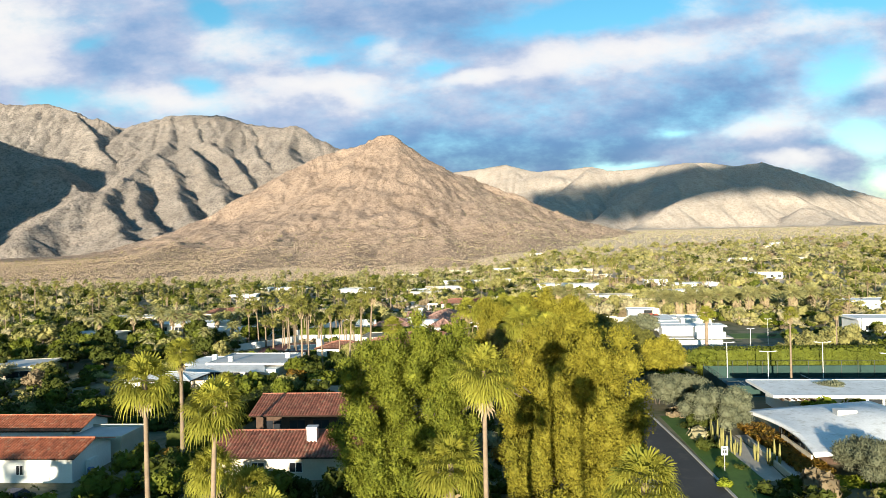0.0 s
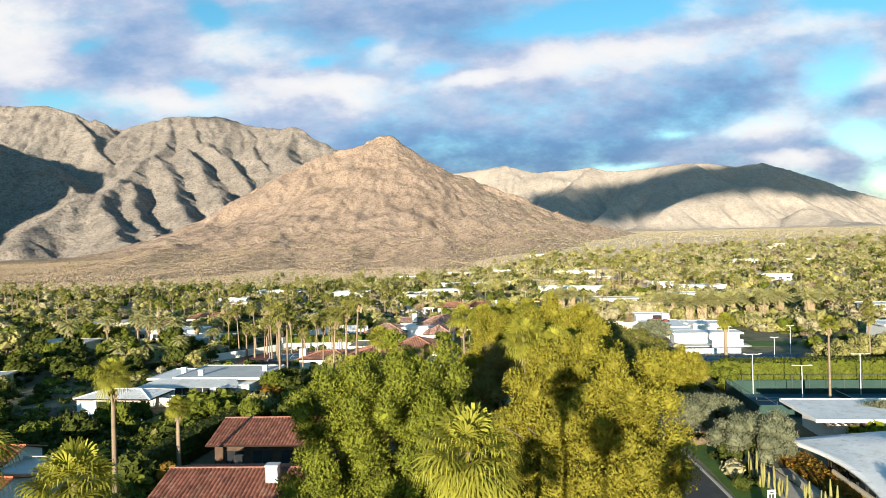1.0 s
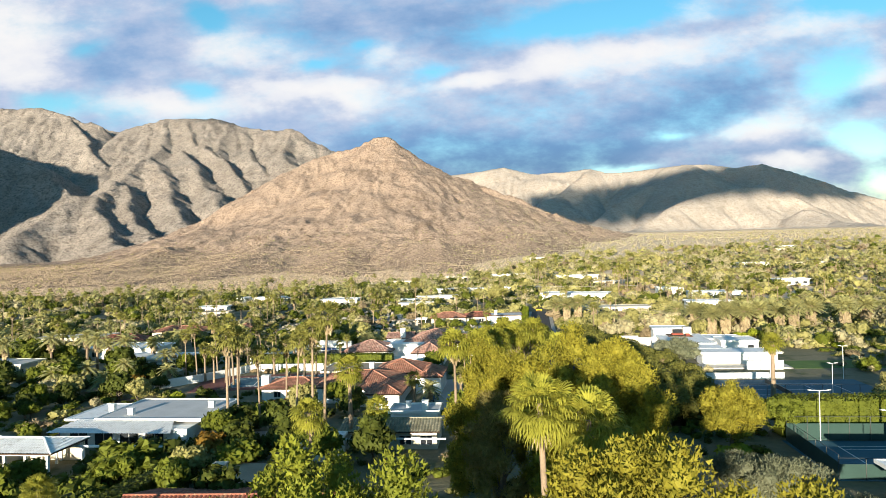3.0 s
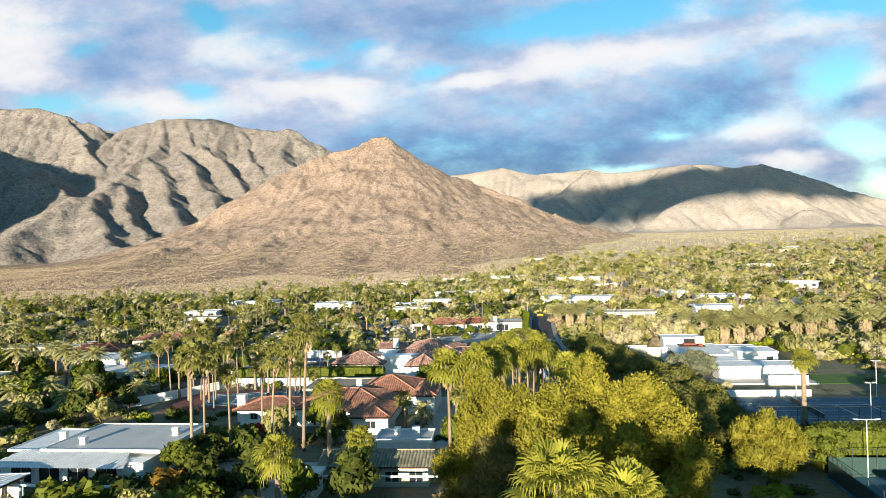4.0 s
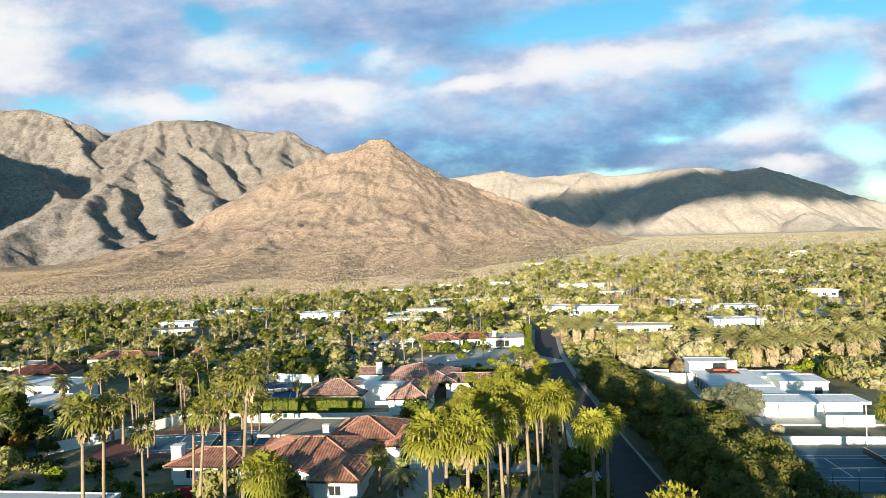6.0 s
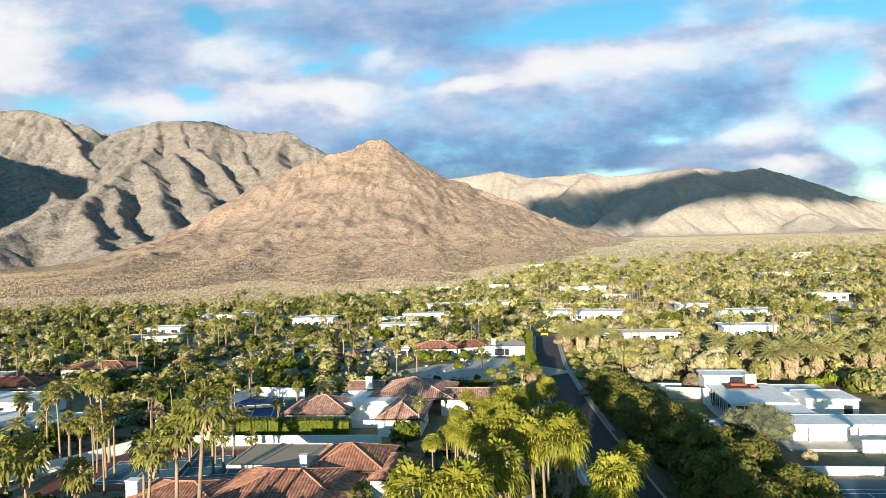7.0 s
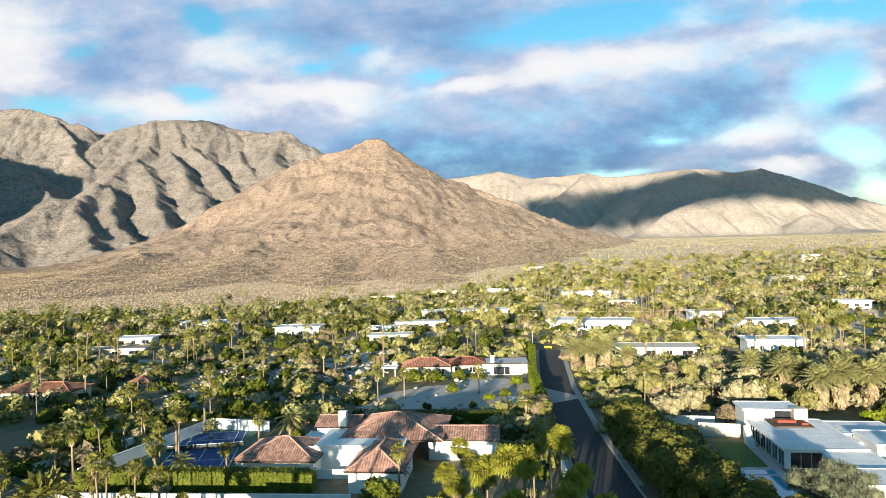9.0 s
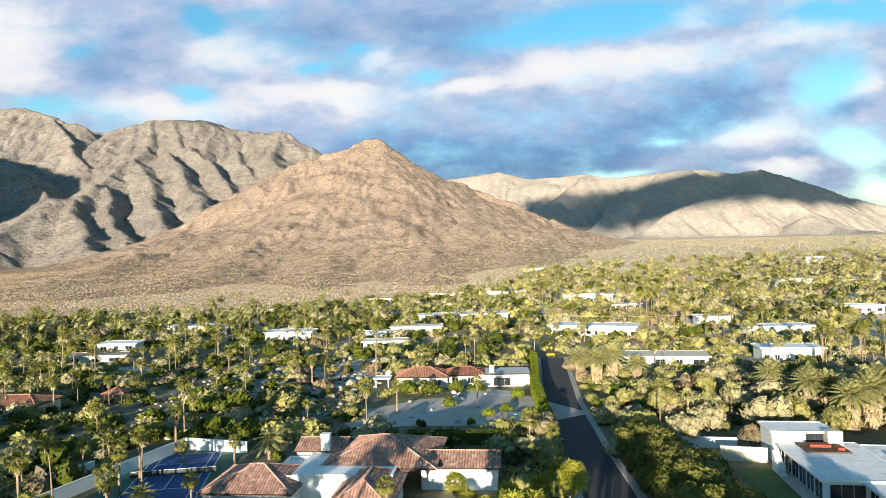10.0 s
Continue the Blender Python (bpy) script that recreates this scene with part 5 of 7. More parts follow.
top = S.reshape(-1, 3)
i = (np.arange(n - 1)[:, None] * n + np.arange(n - 1)).ravel()
F = np.stack([i, i + n, i + n + 1, i + 1], 1)
rim = [k for k in range(n)] + [k * n + n - 1 for k in range(1, n)] + [n * n - 1 - k for k in range(1, n)] + [(n - 1 - k) * n for k in range(1, n - 1)]
g = Geo().add(np.concatenate([top, top - (0, 0, 0.28)]), np.concatenate([F, F[:, ::-1] + n * n]))
g.f.extend([[rim[k], rim[(k + 1) % len(rim)], rim[(k + 1) % len(rim)] + n * n, rim[k] + n * n] for k in range(len(rim))])
part("curved_roof", g, M["white_roof"], h.ob, "sweeping white curved roof", smooth=True)
part("wall", Geo().box(-2.5, 11, -10.5, 0.5, -0.2, 2.75), M["wood"], h.ob)
for k in range(5):
    h.window(-2.5, -9.2 + 2.0 * k, 0.2, 1.7, 2.3, "W", 0, trim="dark_metal")
part("roof_vent", Geo().box(3.2, 5.6, -3.6, -2.2, 3.9, 4.75), M["metal"], h.ob, "grey rooftop machine")
part("breeze_wall", Geo().box(-3.2, -2.95, -11, -2, -0.2, 1.2), M["cream"], h.ob, "low cream breeze-block wall")
h.walls(3, 34, 11.5, 21, 3.3)
h.flat_roof(1, 34, 10.5, 21, 3.4, 0.8, 0.3, "white_roof", "white", 0.08)
for k in range(9):
    h.window(13 + 2.3 * k, 11.5, 0.3, 2.1, 2.6, "S", 0)
for k in range(6):
    h.box("rafter", 1.2 + 0.9 * k, 1.45 + 0.9 * k, 9.0, 11.0, 3.1, 3.35, "wood")
part("lattice_wall", Geo().box(-7.6, -7.35, -20, -2.5, -0.2, 0.75), M["cream"], h.ob, "low cream breeze-block wall")
slab("garden_path", "pale concrete garden path", -0.8, 0.8, -16, 9, "concrete", at(41.0, 86, -3))
hedge("low brown clipped ground cover by the path", [(44.4, 99), (43.8, 88), (42.8, 78)], 3.6, 0.75, "rust", R, name="ground_cover")
hedge("low green clipped ground cover at the path's end", [(42.2, 75.6), (51, 74.8)], 2.4, 0.6, "lime", R, name="ground_cover")
ribbon("verge_lawn", "shaded green lawn along the kerb", [(32.0, 58), (33.8, 76), (34.8, 90), (35.4, 106)], [1.6, 2.4, 2.2, 1.6], 0.06, "lawn", category="lawn")
ribbon("cactus_bed", "pale gravel cactus bed with stones", [(37.0, 77), (37.8, 86), (38.8, 95)], [1.6, 2.2, 1.5], 0.05, "gravel", category="gravel")
slab("front_drive", "pale concrete front drive", -3, 6, -2.2, 2.2, "concrete", at(36, 67, -4))

# ---- tennis courts ----
court("teal tennis court behind green windscreens", 68, 124.5, -6, 36, 16.5, "court_blue", "court_blue")
mesh_fence("tall dark court fence with green windscreens", [(51.5, 134.4), (68, 132.6), (86, 130.8)], 3.4)
mesh_fence("dark court fence with green windscreens", [(49.4, 118.4), (51.5, 134.4)], 3.0)
mesh_fence("low dark court fence with green windscreens", [(49.4, 118.4), (85, 114.6)], 2.6)
for x, y, hh in ((56.0, 134.0, 7.0), (58.3, 122.0, 7.0), (73.4, 131.6, 7.0), (76, 116.0, 7.2)):
    lamp_pole(x, y, hh, 1.3, -6)
court("teal tennis court with white lines in front of a white house", 66.6, 167.2, -6, 36, 19, "court_blue", "court_blue")
wall_line("low white wall behind the court", [(56.5, 179.4), (73, 177.6)], 1.2)
mesh_fence("tall dark wire court fence", [(48.0, 159.2), (84.5, 155.3)], 3.0, screen=False)
for x, y in ((70.0, 177.0), (84.0, 175.6), (71, 156.8)):
    lamp_pole(x, y, 6.6, 0.6, -6)
single("scoreboard", Geo().box(-0.9, 0.9, -0.08, 0.08, 1.0, 1.9).box(-0.7, -0.6, -0.05, 0.05, 0, 1.0).box(0.6, 0.7, -0.05, 0.05, 0, 1.0), M["white"], "small white scoreboard on posts by the court", "sign", at(88, 168, -6))
court("dark red and teal tennis court under palms", -31.5, 190.0, 6, 38, 17, "court_blue", "court_red")
wall_line("long white garden wall behind the court", [(-58, 183.5), (-50, 192.5), (-42.5, 203), (-20, 201), (-3, 199.5)], 1.7)
court("blue tennis court with green surround and white walls", -32.2, 228.5, 9, 18.0, 27, "court_deep", "court_green", False)
wall_line("white court wall", [(-46, 213), (-36.0, 243.5), (-24.0, 240.0)], 2.0)
wall_line("white garden wall", [(-64, 206), (-55, 218), (-46.5, 232)], 1.6)

# ---- terracotta house by the drive ----
h = House("house", "terracotta-roofed villa with white walls and a chimney", -14, 172, -6)
h.walls(-6, 10.5, -6.5, 7, 2.9)
h.hip(-6, 10.5, -6.5, 7, 3.0, 5.0, "tile")
h.walls(-16, -5.5, -5.5, 2.5, 2.6)
h.hip(-16.5, -5.0, -6, 2.8, 2.7, 4.0, "tile")
h.walls(5.5, 11, -11.5, -5, 2.7)
h.hip(5.2, 11.2, -11.8, -2, 2.8, 4.0, "tile", 0.4)
h.walls(1.2, 5.2, -9.5, -6, 2.5)
h.gable(1.2, 5.2, -9.5, -4, 2.6, 3.5, "tile", 0.4, "white", "y")
h.walls(-4, 12, 6.5, 15, 3.5)
h.flat_roof(-8, 4, 5.5, 15.5, 3.6, 0.3, 0.25, "tan_roof", "cream", 0.12)
h.hip(3, 13, 4.5, 15, 3.6, 5.6, "tile")
h.walls(12, 17, 2, 12, 3.2)
h.hip(12, 17, 2, 12, 3.25, 4.4, "tile", 0.35)
h.chimney(-16.6, -2.9, 0, 4.6, 1.5)
h.chimney(3.0, 3.4, 4.0, 5.9, 0.9)
h.window(14.8, 2.0, 0, 1.3, 2.3, "S", 0, "door", "blue_door")
h.window(8.2, -11.5, 0.9, 1.6, 1.3)
h.window(3.2, -9.5, 0.3, 1.6, 1.9)
for wx in (-13.5, -10, -7.5):
    h.window(wx, -5.5, 0.9, 1.4, 1.2)
car("blue-grey estate car parked on the drive", 1.3, 166.3, 74, "car")
ribbon("driveway", "pale concrete driveway beside a villa", [(4.5, 146), (4.8, 160), (4.0, 172), (4.4, 186)], [3.6, 4.2, 4.4, 4.0], 0.05, "concrete", category="driveway")
ribbon("driveway_mouth", "pale driveway behind the street wall", [(8, 172), (16, 172), (21.5, 173)], [3, 2.6, 2.6], 0.055, "concrete", category="driveway")

# small house with a mossy roof in front of it
h = House("house", "small white house with an olive-grey tile roof and trellis", -3.5, 139, -5)
h.walls(-7, 6.5, -3.5, 3.5, 2.4, "cream")
h.gable(-7, 6.5, -3.5, 3.5, 2.5, 3.5, "tile_olive", 0.5, "cream")
h.box("trellis", -7, 8, -6.2, -6.0, 2.1, 2.3, "white")
h.walls(-2, 5.5, 8, 13, 2.3, "white")
h.flat_roof(-2, 5.5, 8, 13, 2.35, 0.3, 0.2, "grey_roof", "white", 0.25)
h.chimney(3.4, 9.6, 2.5, 3.9, 1.0)
h.chimney(0.5, 11, 2.5, 3.5, 0.8)
for wx in (-5, -1.5, 2, 5):
    h.window(wx, -3.5, 0.6, 1.8, 1.4)
slab("patio", "pale terrace beside the small house", -24, -9, -4, 6, "concrete", at(-3.5, 139, -5))
h = House("house", "small blue-white flat building among the palms", -13.5, 133, -6)
h.walls(-3, 3, -2.5, 2.5, 2.4)
h.flat_roof(-3, 3, -2.5, 2.5, 2.45, 0.3, 0.2, "white_roof")

# ---- pale tile villa ----
h = House("house", "white villa with pale pink terracotta tile roofs", -4, 219, -6)
h.walls(-17, -5, -9, 2, 2.8)
h.hip(-17, -5, -9, 2, 2.9, 5.1, "tile_pink")
h.walls(-6, 8, -5, 14, 4.2)
h.flat_roof(-9, 3, -4.5, 4, 3.4, 0.3, 0.3, "white_roof", "white", 0.25)
h.walls(-9, 2, -4.5, 4, 3.4, name="front_wall")
h.hip(-3, 13, -1, 14, 3.9, 6.6, "tile_pink", 0.6)
h.walls(-8.5, -2, 5, 12, 4.4)
h.gable(-8.5, -1.5, 5, 12, 4.4, 5.6, "tile_pink", 0.4)
h.walls(1.5, 9, -14, -3, 3.0)
h.hip(1.5, 9, -14, -1, 3.1, 5.2, "tile_pink")
h.walls(11, 22, 1.5, 9, 3.1)
h.gable(11, 22, 1.5, 9, 3.2, 4.6, "tile_pink", 0.5)
h.chimney(-4.0, 5.2, 4.6, 7.0, 1.3)
for wx in (-4.6, -2.8):
    h.window(wx, -4.5, 1.5, 0.7, 0.8, "S", 0)
h.window(-12, -9, 1.4, 1.0, 0.8, "S", 0)
h.window(5.2, -14, 1.0, 1.6, 1.2)
h.box("lower_wall", -8, 1.5, -8, -7.7, -0.2, 1.4, "white")

# ---- gravel court and the low tiled house ----
ribbon("gravel_court", "pale gravel forecourt with boulders and shrubs", [(-8, 262), (8, 268), (24, 270), (34, 276)], [6, 13, 16, 15], 0.05, "gravel", category="gravel")
ribbon("forecourt", "smooth pale concrete forecourt", [(-8, 256), (4, 262), (14, 276), (24, 290)], [4, 5, 5, 6], 0.075, "concrete", category="driveway")
h = House("house", "low house with brown tile roofs and a white garage", 14, 297, -3)
h.walls(-15, -2, -3, 6, 2.7, "cream")
h.hip(-15, -2, -3, 6, 2.8, 4.6, "tile")
h.walls(-3, 8, -1, 7, 2.7, "cream")
h.hip(-3, 8, -1, 7, 2.8, 4.4, "tile_dark")
h.walls(6, 19, -2, 7, 3.0)
h.flat_roof(8, 19, -2, 7, 3.05, 0.5, 0.25, "grey_roof", "wood", 0.05)
h.chimney(9.5, 0, 3.2, 5.0, 1.1)
h.window(12, -2, 0.1, 4.5, 2.2, "S", 2, "garage_door", "white")
for wx in (-12, -8, -4.5, 0, 4):
    h.window(wx, -3 if wx < -2 else -1, 0.7, 1.8, 1.5)
h.flat_roof(-21, -17, -2, 2, 2.3, 0.2, 0.2, "white_roof")
for q in (-20.6, -17.4):
    h.box("carport_post", q - 0.1, q + 0.1, -1.8, -1.6, -0.2, 2.3, "white")
single("utility_box", Geo().box(-1.6, 1.6, -0.7, 0.7, 0, 1.7).box(-1.7, 1.7, -0.8, 0.8, 1.7, 1.8), M["white"], "white box shed on gravel", "shed", at(25.5, 257, -6))
single("utility_box", Geo().box(-0.5, 0.5, -0.35, 0.35, 0, 1.3).box(-0.55, 0.55, -0.4, 0.4, 1.3, 1.36), M["white"], "white gate pillar in the street wall", "pillar", at(27.1, 207, -3))
hedge("tall yellow-green hedge along the street wall", [(30.2, 245), (33.0, 285), (39.2, 330), (36, 345)], 2.0, 3.2, "lime", R)
hedge("dark clipped hedge behind a tiled villa", [(4, 244), (27, 241.5)], 2.2, 2.2, "green", R)
hedge("tall clipped hedge beside a court", [(-44, 209.5), (-20, 207.5), (-9, 206)], 2.4, 3.0, "green", R)
hedge("tall dark hedge beside a tiled ranch house", [(-28.5, 122), (-31.5, 108), (-34.5, 90)], 3.0, 3.4, "dark", R)
hedge("clipped hedge in front of a court", [(-56, 159), (-40, 158), (-26, 157)], 2.5, 2.2, "green", R)
hedge("tall ivy-covered hedge behind the court", [(52, 137.5), (68, 135.9), (99, 132.6)], 3.0, 5.6, "green", R)
hedge("clipped hedge above the court", [(66, 140), (100, 137)], 3.0, 3.4, "green", R)
hedge("green hedge beside a lawn", [(-26, 161.0), (-24, 158)], 2.0, 2.0, "red", R)

# ---- modern white house and its pool ----
M5 = at(66.1, 215.2, -9)
h = House("house", "modern white flat-roofed house with an upper storey and glass walls", 66.1, 215.2, -9)
h.walls(-5.7, 3.4, 12.3, 18, 4.6)
h.flat_roof(-5.7, 3.4, 12.3, 18, 4.65, 0.35, 0.22, "white_roof", "white", 0.08)
h.window(0.6, 12.3, 3.1, 2.6, 1.5, "S", 1, trim="wood")
h.box("light_tower", 1.9, 4.1, 10.6, 12.2, 2.9, 5.3, "cream", "plain cream rooftop tower")
h.walls(-5, 6.2, -5.5, 12.2, 2.8)
h.flat_roof(-5, 6.2, -5.5, 12.2, 2.85, 0.4, 0.26, "white_roof", "white", 0.06)
h.box("roof_terrace", -2.6, 3.6, 6.4, 11.6, 3.13, 3.35, "wood", "dark boarded roof terrace")
h.box("red_seat", -1.4, 1.6, 8.6, 10.0, 3.36, 3.8, "red_plain", "red cushioned outdoor seat")
h.box("red_seat", 2.0, 3.0, 7.2, 8.6, 3.36, 3.75, "red_plain", "red cushioned outdoor seat")
for k in range(6):
    h.window(-5, -4.2 + 2.85 * k, 0.1, 2.6, 2.5, "W", 1)
h.window(-2.0, -5.5, 0.1, 4.5, 2.4, "S", 2)
h.walls(0.5, 6.4, -16.5, -5.6, 2.6)
h.flat_roof(0.3, 6.4, -16.5, -6.0, 2.62, 0.5, 0.24, "white_roof", "white", 0.06)
for k in range(4):
    h.window(0.5, -15.2 + 2.6 * k, 0.1, 2.4, 2.3, "W", 1)
h.window(4.6, -16.5, 0.0, 2.2, 2.3, "S", 1, "door", "dark_metal")
h.walls(8.2, 17, -4.6, 3.4, 3.3)
h.flat_roof(8.2, 17, -4.6, 3.4, 3.35, 0.15, 0.25, "white_roof", "white", 0.1)
h.window(15.2, -4.6, 0.2, 1.6, 2.4, "S", 0)
h.walls(6.4, 8.2, 0, 12, 2.6, name="link_wall")
h.flat_roof(6.5, 16, 4, 12, 2.7, 0.1, 0.22, "white_roof", "white", 0.08)
for k in range(11):
    h.box("step", -7.0, -6.0, 4.6 + 0.34 * k, 4.94 + 0.34 * k, 0, 0.27 * (k + 1), "white")
wall_line("tall cream garden wall", [(54.8, 229.5), (61.6, 227.6)], 2.3, "cream")
wall_line("white wall with an opening", [(51, 237.5), (60, 235.6)], 1.8, "white")
slab("lawn", "bright green lawn by the pool", -12.5, -7.2, -5, 8.5, "lawn", M5, category="lawn")
slab("pool_deck", "pale stone pool surround", -12.5, -5.6, -26, -5.3, "concrete", M5, z1=0.09)
slab("pool_walk", "pale stone walk along the glass wall", -7.1, -5.2, -5.2, 6, "concrete", M5, z1=0.1)
slab("pool", "turquoise swimming pool with a spa end", -11.6, -7.0, -25, -9.2, "pool", M5, z0=-0.2, z1=0.098, category="pool", kind="")
slab("spa", "small turquoise spa pool", -11.6, -7.0, -8.6, -6.6, "pool", M5, z0=-0.2, z1=0.098, category="pool", kind="")
slab("lawn", "green lawn before a white wing", 8.2, 18, -11, -4.8, "lawn", M5, category="lawn")
h = House("house", "white poolside pavilion with sliding panels beside the court", 71.2, 195.6, -7)
h.walls(-8, 8.6, -1.5, 3.4, 2.75)
h.flat_roof(-8.4, 9, -2.6, 3.6, 2.85, 0.3, 0.3, "white_roof", "white", 0.06)
for k in range(5):
    h.box("sliding_panel", -6.9 + 2.6 * k, -4.4 + 2.6 * k, -1.58, -1.5, 0.1, 2.5, "white")
for q in (-8, -5.5, 2.0):
    h.box("post", q - 0.09, q + 0.09, -2.6, -2.42, -0.2, 2.85, "white")
slab("terrace", "white terrace in front of the pavilion", -10, 10, -6.5, -1.6, "concrete", at(71.2, 195.6, -7), z1=0.3)
wall_line("low white terrace wall", [(70.5, 188.6), (78, 187.7)], 1.9, "white")
slab("lawn", "green lawn beside a court", 10.5, 30, -6, 4, "lawn", at(71.2, 195.6, -7), category="lawn")
slab("lawn", "green lawn beside a court", -1, 12, -4, 4, "lawn", at(82, 150, -6), category="lawn")

# ---- houses farther off ----
HOMES = []                                                    # (x, y, width, depth, turn) of the farther houses


def plain_house(x, y, w, d, hh, label, wall="white", roof="white_roof", turn=-4.0, wins=4, tiled="", upper=0.0):
    z = float(ground_z(x, y))
    HOMES.append((x, y, w, d, turn))
    hs = House("house", label, x, y, turn)
    hs.ob.matrix_basis = pose(x, y, z, 0, 0, turn)
    hs.walls(-w / 2, w / 2, -d / 2, d / 2, hh, wall, z0=-1.5)
    if tiled:
        hs.hip(-w / 2, w / 2, -d / 2, d / 2, hh, hh + min(w, d) * 0.17, tiled)
    else:
        hs.flat_roof(-w / 2, w / 2, -d / 2, d / 2, hh, 0.7, 0.3, roof, "white" if wall == "white" else wall, 0.08)
    if upper:
        hs.walls(-w * upper / 2, w * upper / 2, -d * 0.3, d * 0.4, hh + 1.6, wall, z0=hh)
        hs.flat_roof(-w * upper / 2, w * upper / 2, -d * 0.3, d * 0.4, hh + 1.6, 0.3, 0.25, roof, "white", 0.08)
    for k in range(wins):
        ww = w / wins * (0.35, 0.6, 0.45, 0.5)[(k + wins) % 4]
        hs.window(-w / 2 + w * (k + 0.5) / wins, -d / 2, 0.9, ww, min(1.5, hh - 1.5), "S", 1)
    return hs


for row in [
    (-105, 441, 26, 11, 3.6, "long white villa with large windows", "white", "white_roof", -8, 7),
    (-52, 403, 19, 10, 4.0, "white villa with a columned veranda", "white", "white_roof", -4, 6),
    (-114, 384, 14, 9, 3.0, "low white modern house behind palms", "white", "white_roof", 4, 3),
    (-106, 352, 20, 8, 2.8, "low pinkish house behind palms", "cream", "tan_roof", 3, 3),
    (-85, 548, 32, 9, 2.8, "long low beige house at the foot of the hill", "cream", "tan_roof", 0, 6),
    (-27, 622, 31, 11, 3.2, "pale house at the foot of the hill", "cream", "tan_roof", 0, 6),
    (20, 640, 30, 11, 3.6, "brown-roofed house among boulders", "cream", "tan_roof", 0, 6),
    (22, 462, 44, 12, 4.2, "long white flat-roofed villa with a colonnade", "white", "white_roof", 4, 12),
    (0, 420, 22, 10, 3.2, "cream flat-roofed house among palms", "cream", "white_roof", 0, 4),
    (57, 600, 28, 10, 4.0, "white flat-roofed house among palms", "white", "white_roof", -3, 6),
    (74, 398, 34, 12, 4.2, "long white house behind a white slatted fence", "white", "white_roof", -22, 12),
    (104, 545, 30, 11, 4.0, "white flat-roofed house with a lawn", "white", "white_roof", -8, 7),
    (75, 322, 27, 10, 3.0, "low beige flat-roofed house among bare trees", "cream", "cream", -10, 5),
    (140, 380, 24, 10, 4.0, "white house with dark windows", "white", "white_roof", -6, 5),
    (115, 324, 17, 9, 4.2, "white pavilion house with tall windows", "white", "white_roof", -10, 6),
    (250, 572, 22, 10, 4.2, "white house with dark windows", "white", "white_roof", 0, 5),
    (132, 422, 14, 9, 4.0, "white flat-roofed house among palms", "white", "white_roof", -8, 3),
    (209, 438, 18, 9, 3.6, "white flat-roofed house among palms", "white", "white_roof", -10, 4),
    (-10, 372, 16, 8, 3.0, "cream house with a flat roof", "cream", "white_roof", 0, 3),
    (-14, 408, 16, 5, 2.4, "low white garden building", "white", "white_roof", 4, 0),
    (-86, 232, 20, 10, 3.2, "white modern house behind date palms", "white", "white_roof", -8, 4),
    (-70, 212, 18, 9, 3.0, "white modern house behind date palms", "white", "white_roof", -10, 4),
    (-106, 208, 14, 8, 3.0, "low house with a blue-grey roof", "cream", "grey_roof", -5, 2),
    (-100, 150, 24, 10, 3.0, "low house with a grey roof behind hedges", "cream", "grey_roof", 10, 3),
    (-118, 262, 22, 10, 3.0, "low house with a pale roof", "cream", "grey_roof", 5, 3),
    (160, 250, 22, 11, 4.2, "white house with red flowers on its wall", "white", "white_roof", -6, 3),
    (128, 196, 20, 10, 4.0, "white house under palms", "white", "white_roof", -6, 4),
]:
    plain_house(*row)
for row in [(-88, 276, 18, 9, 2.8, "brown tile-roofed house among palms", "cream", "", -4, 3, "tile"), (-98, 252, 16, 10, 2.8, "tile-roofed house among palms", "cream", "", 6, 2, "tile_dark")]:
    plain_house(*row)
h = House("gazebo", "small open gazebo with a tiled hip roof", -68.5, 286, 0, "gazebo")
for px in (-2, 2):
    for py in (-2, 2):
        h.box("post", px - 0.12, px + 0.12, py - 0.12, py + 0.12, -0.2, 2.4, "wood")
h.hip(-2.2, 2.2, -2.2, 2.2, 2.45, 3.7, "tile", 0.5)
for x, y, w, d, lab in ((-75, 326, 40, 12, "wide green lawn"), (-100, 452, 70, 16, "green lawn beyond a villa"), (92, 528, 60, 14, "bright green lawn before a white house"), (-108, 250, 26, 20, "dim lawn between hedges")):
    slab("lawn", lab, -w / 2, w / 2, -d / 2, d / 2, "lawn", pose(x, y, float(ground_z(x, y)), 0, 0, -3), z0=-2.0, z1=0.12, category="lawn")
RNGH = np.random.default_rng(55)
for k in range(15):                                       # roofs that show between the far trees
    y = RNGH.uniform(430, 900)
    x = RNGH.uniform(-0.62, 0.66) * y
    if (x < 0.1 * y and y > 530) or abs(x - 46) < 25 and y < 480:
        continue
    wall, roof = [("white", "white_roof"), ("cream", "grey_roof"), ("cream", "tan_roof")][k % 3]
    plain_house(x, y, RNGH.uniform(14, 30), RNGH.uniform(8, 12), RNGH.uniform(2.7, 3.3), ["white flat-roofed house among trees", "beige flat-roofed house among trees", "beige house with a brown roof"][k % 3], wall, roof, RNGH.uniform(-12, 8), int(RNGH.integers(3, 6)))
sgn = thing("street_sign", "white speed sign on a post beside the kerb", "sign", at(33.2, 80.5, 0))
part("post", Geo().tube([(0, 0, -0.3), (0, 0, 2.9)], [0.035, 0.035], 6), M["metal"], sgn)
plate = part("plate", Geo().box(-0.38, 0.38, -0.05, -0.03, 1.9, 2.9), M["white"], sgn)
part("lettering", Geo().box(-0.22, 0.22, -0.06, -0.052, 2.62, 2.74).box(-0.25, -0.03, -0.06, -0.052, 2.1, 2.5).box(0.04, 0.25, -0.06, -0.052, 2.1, 2.5), M["dark_metal"], plate)
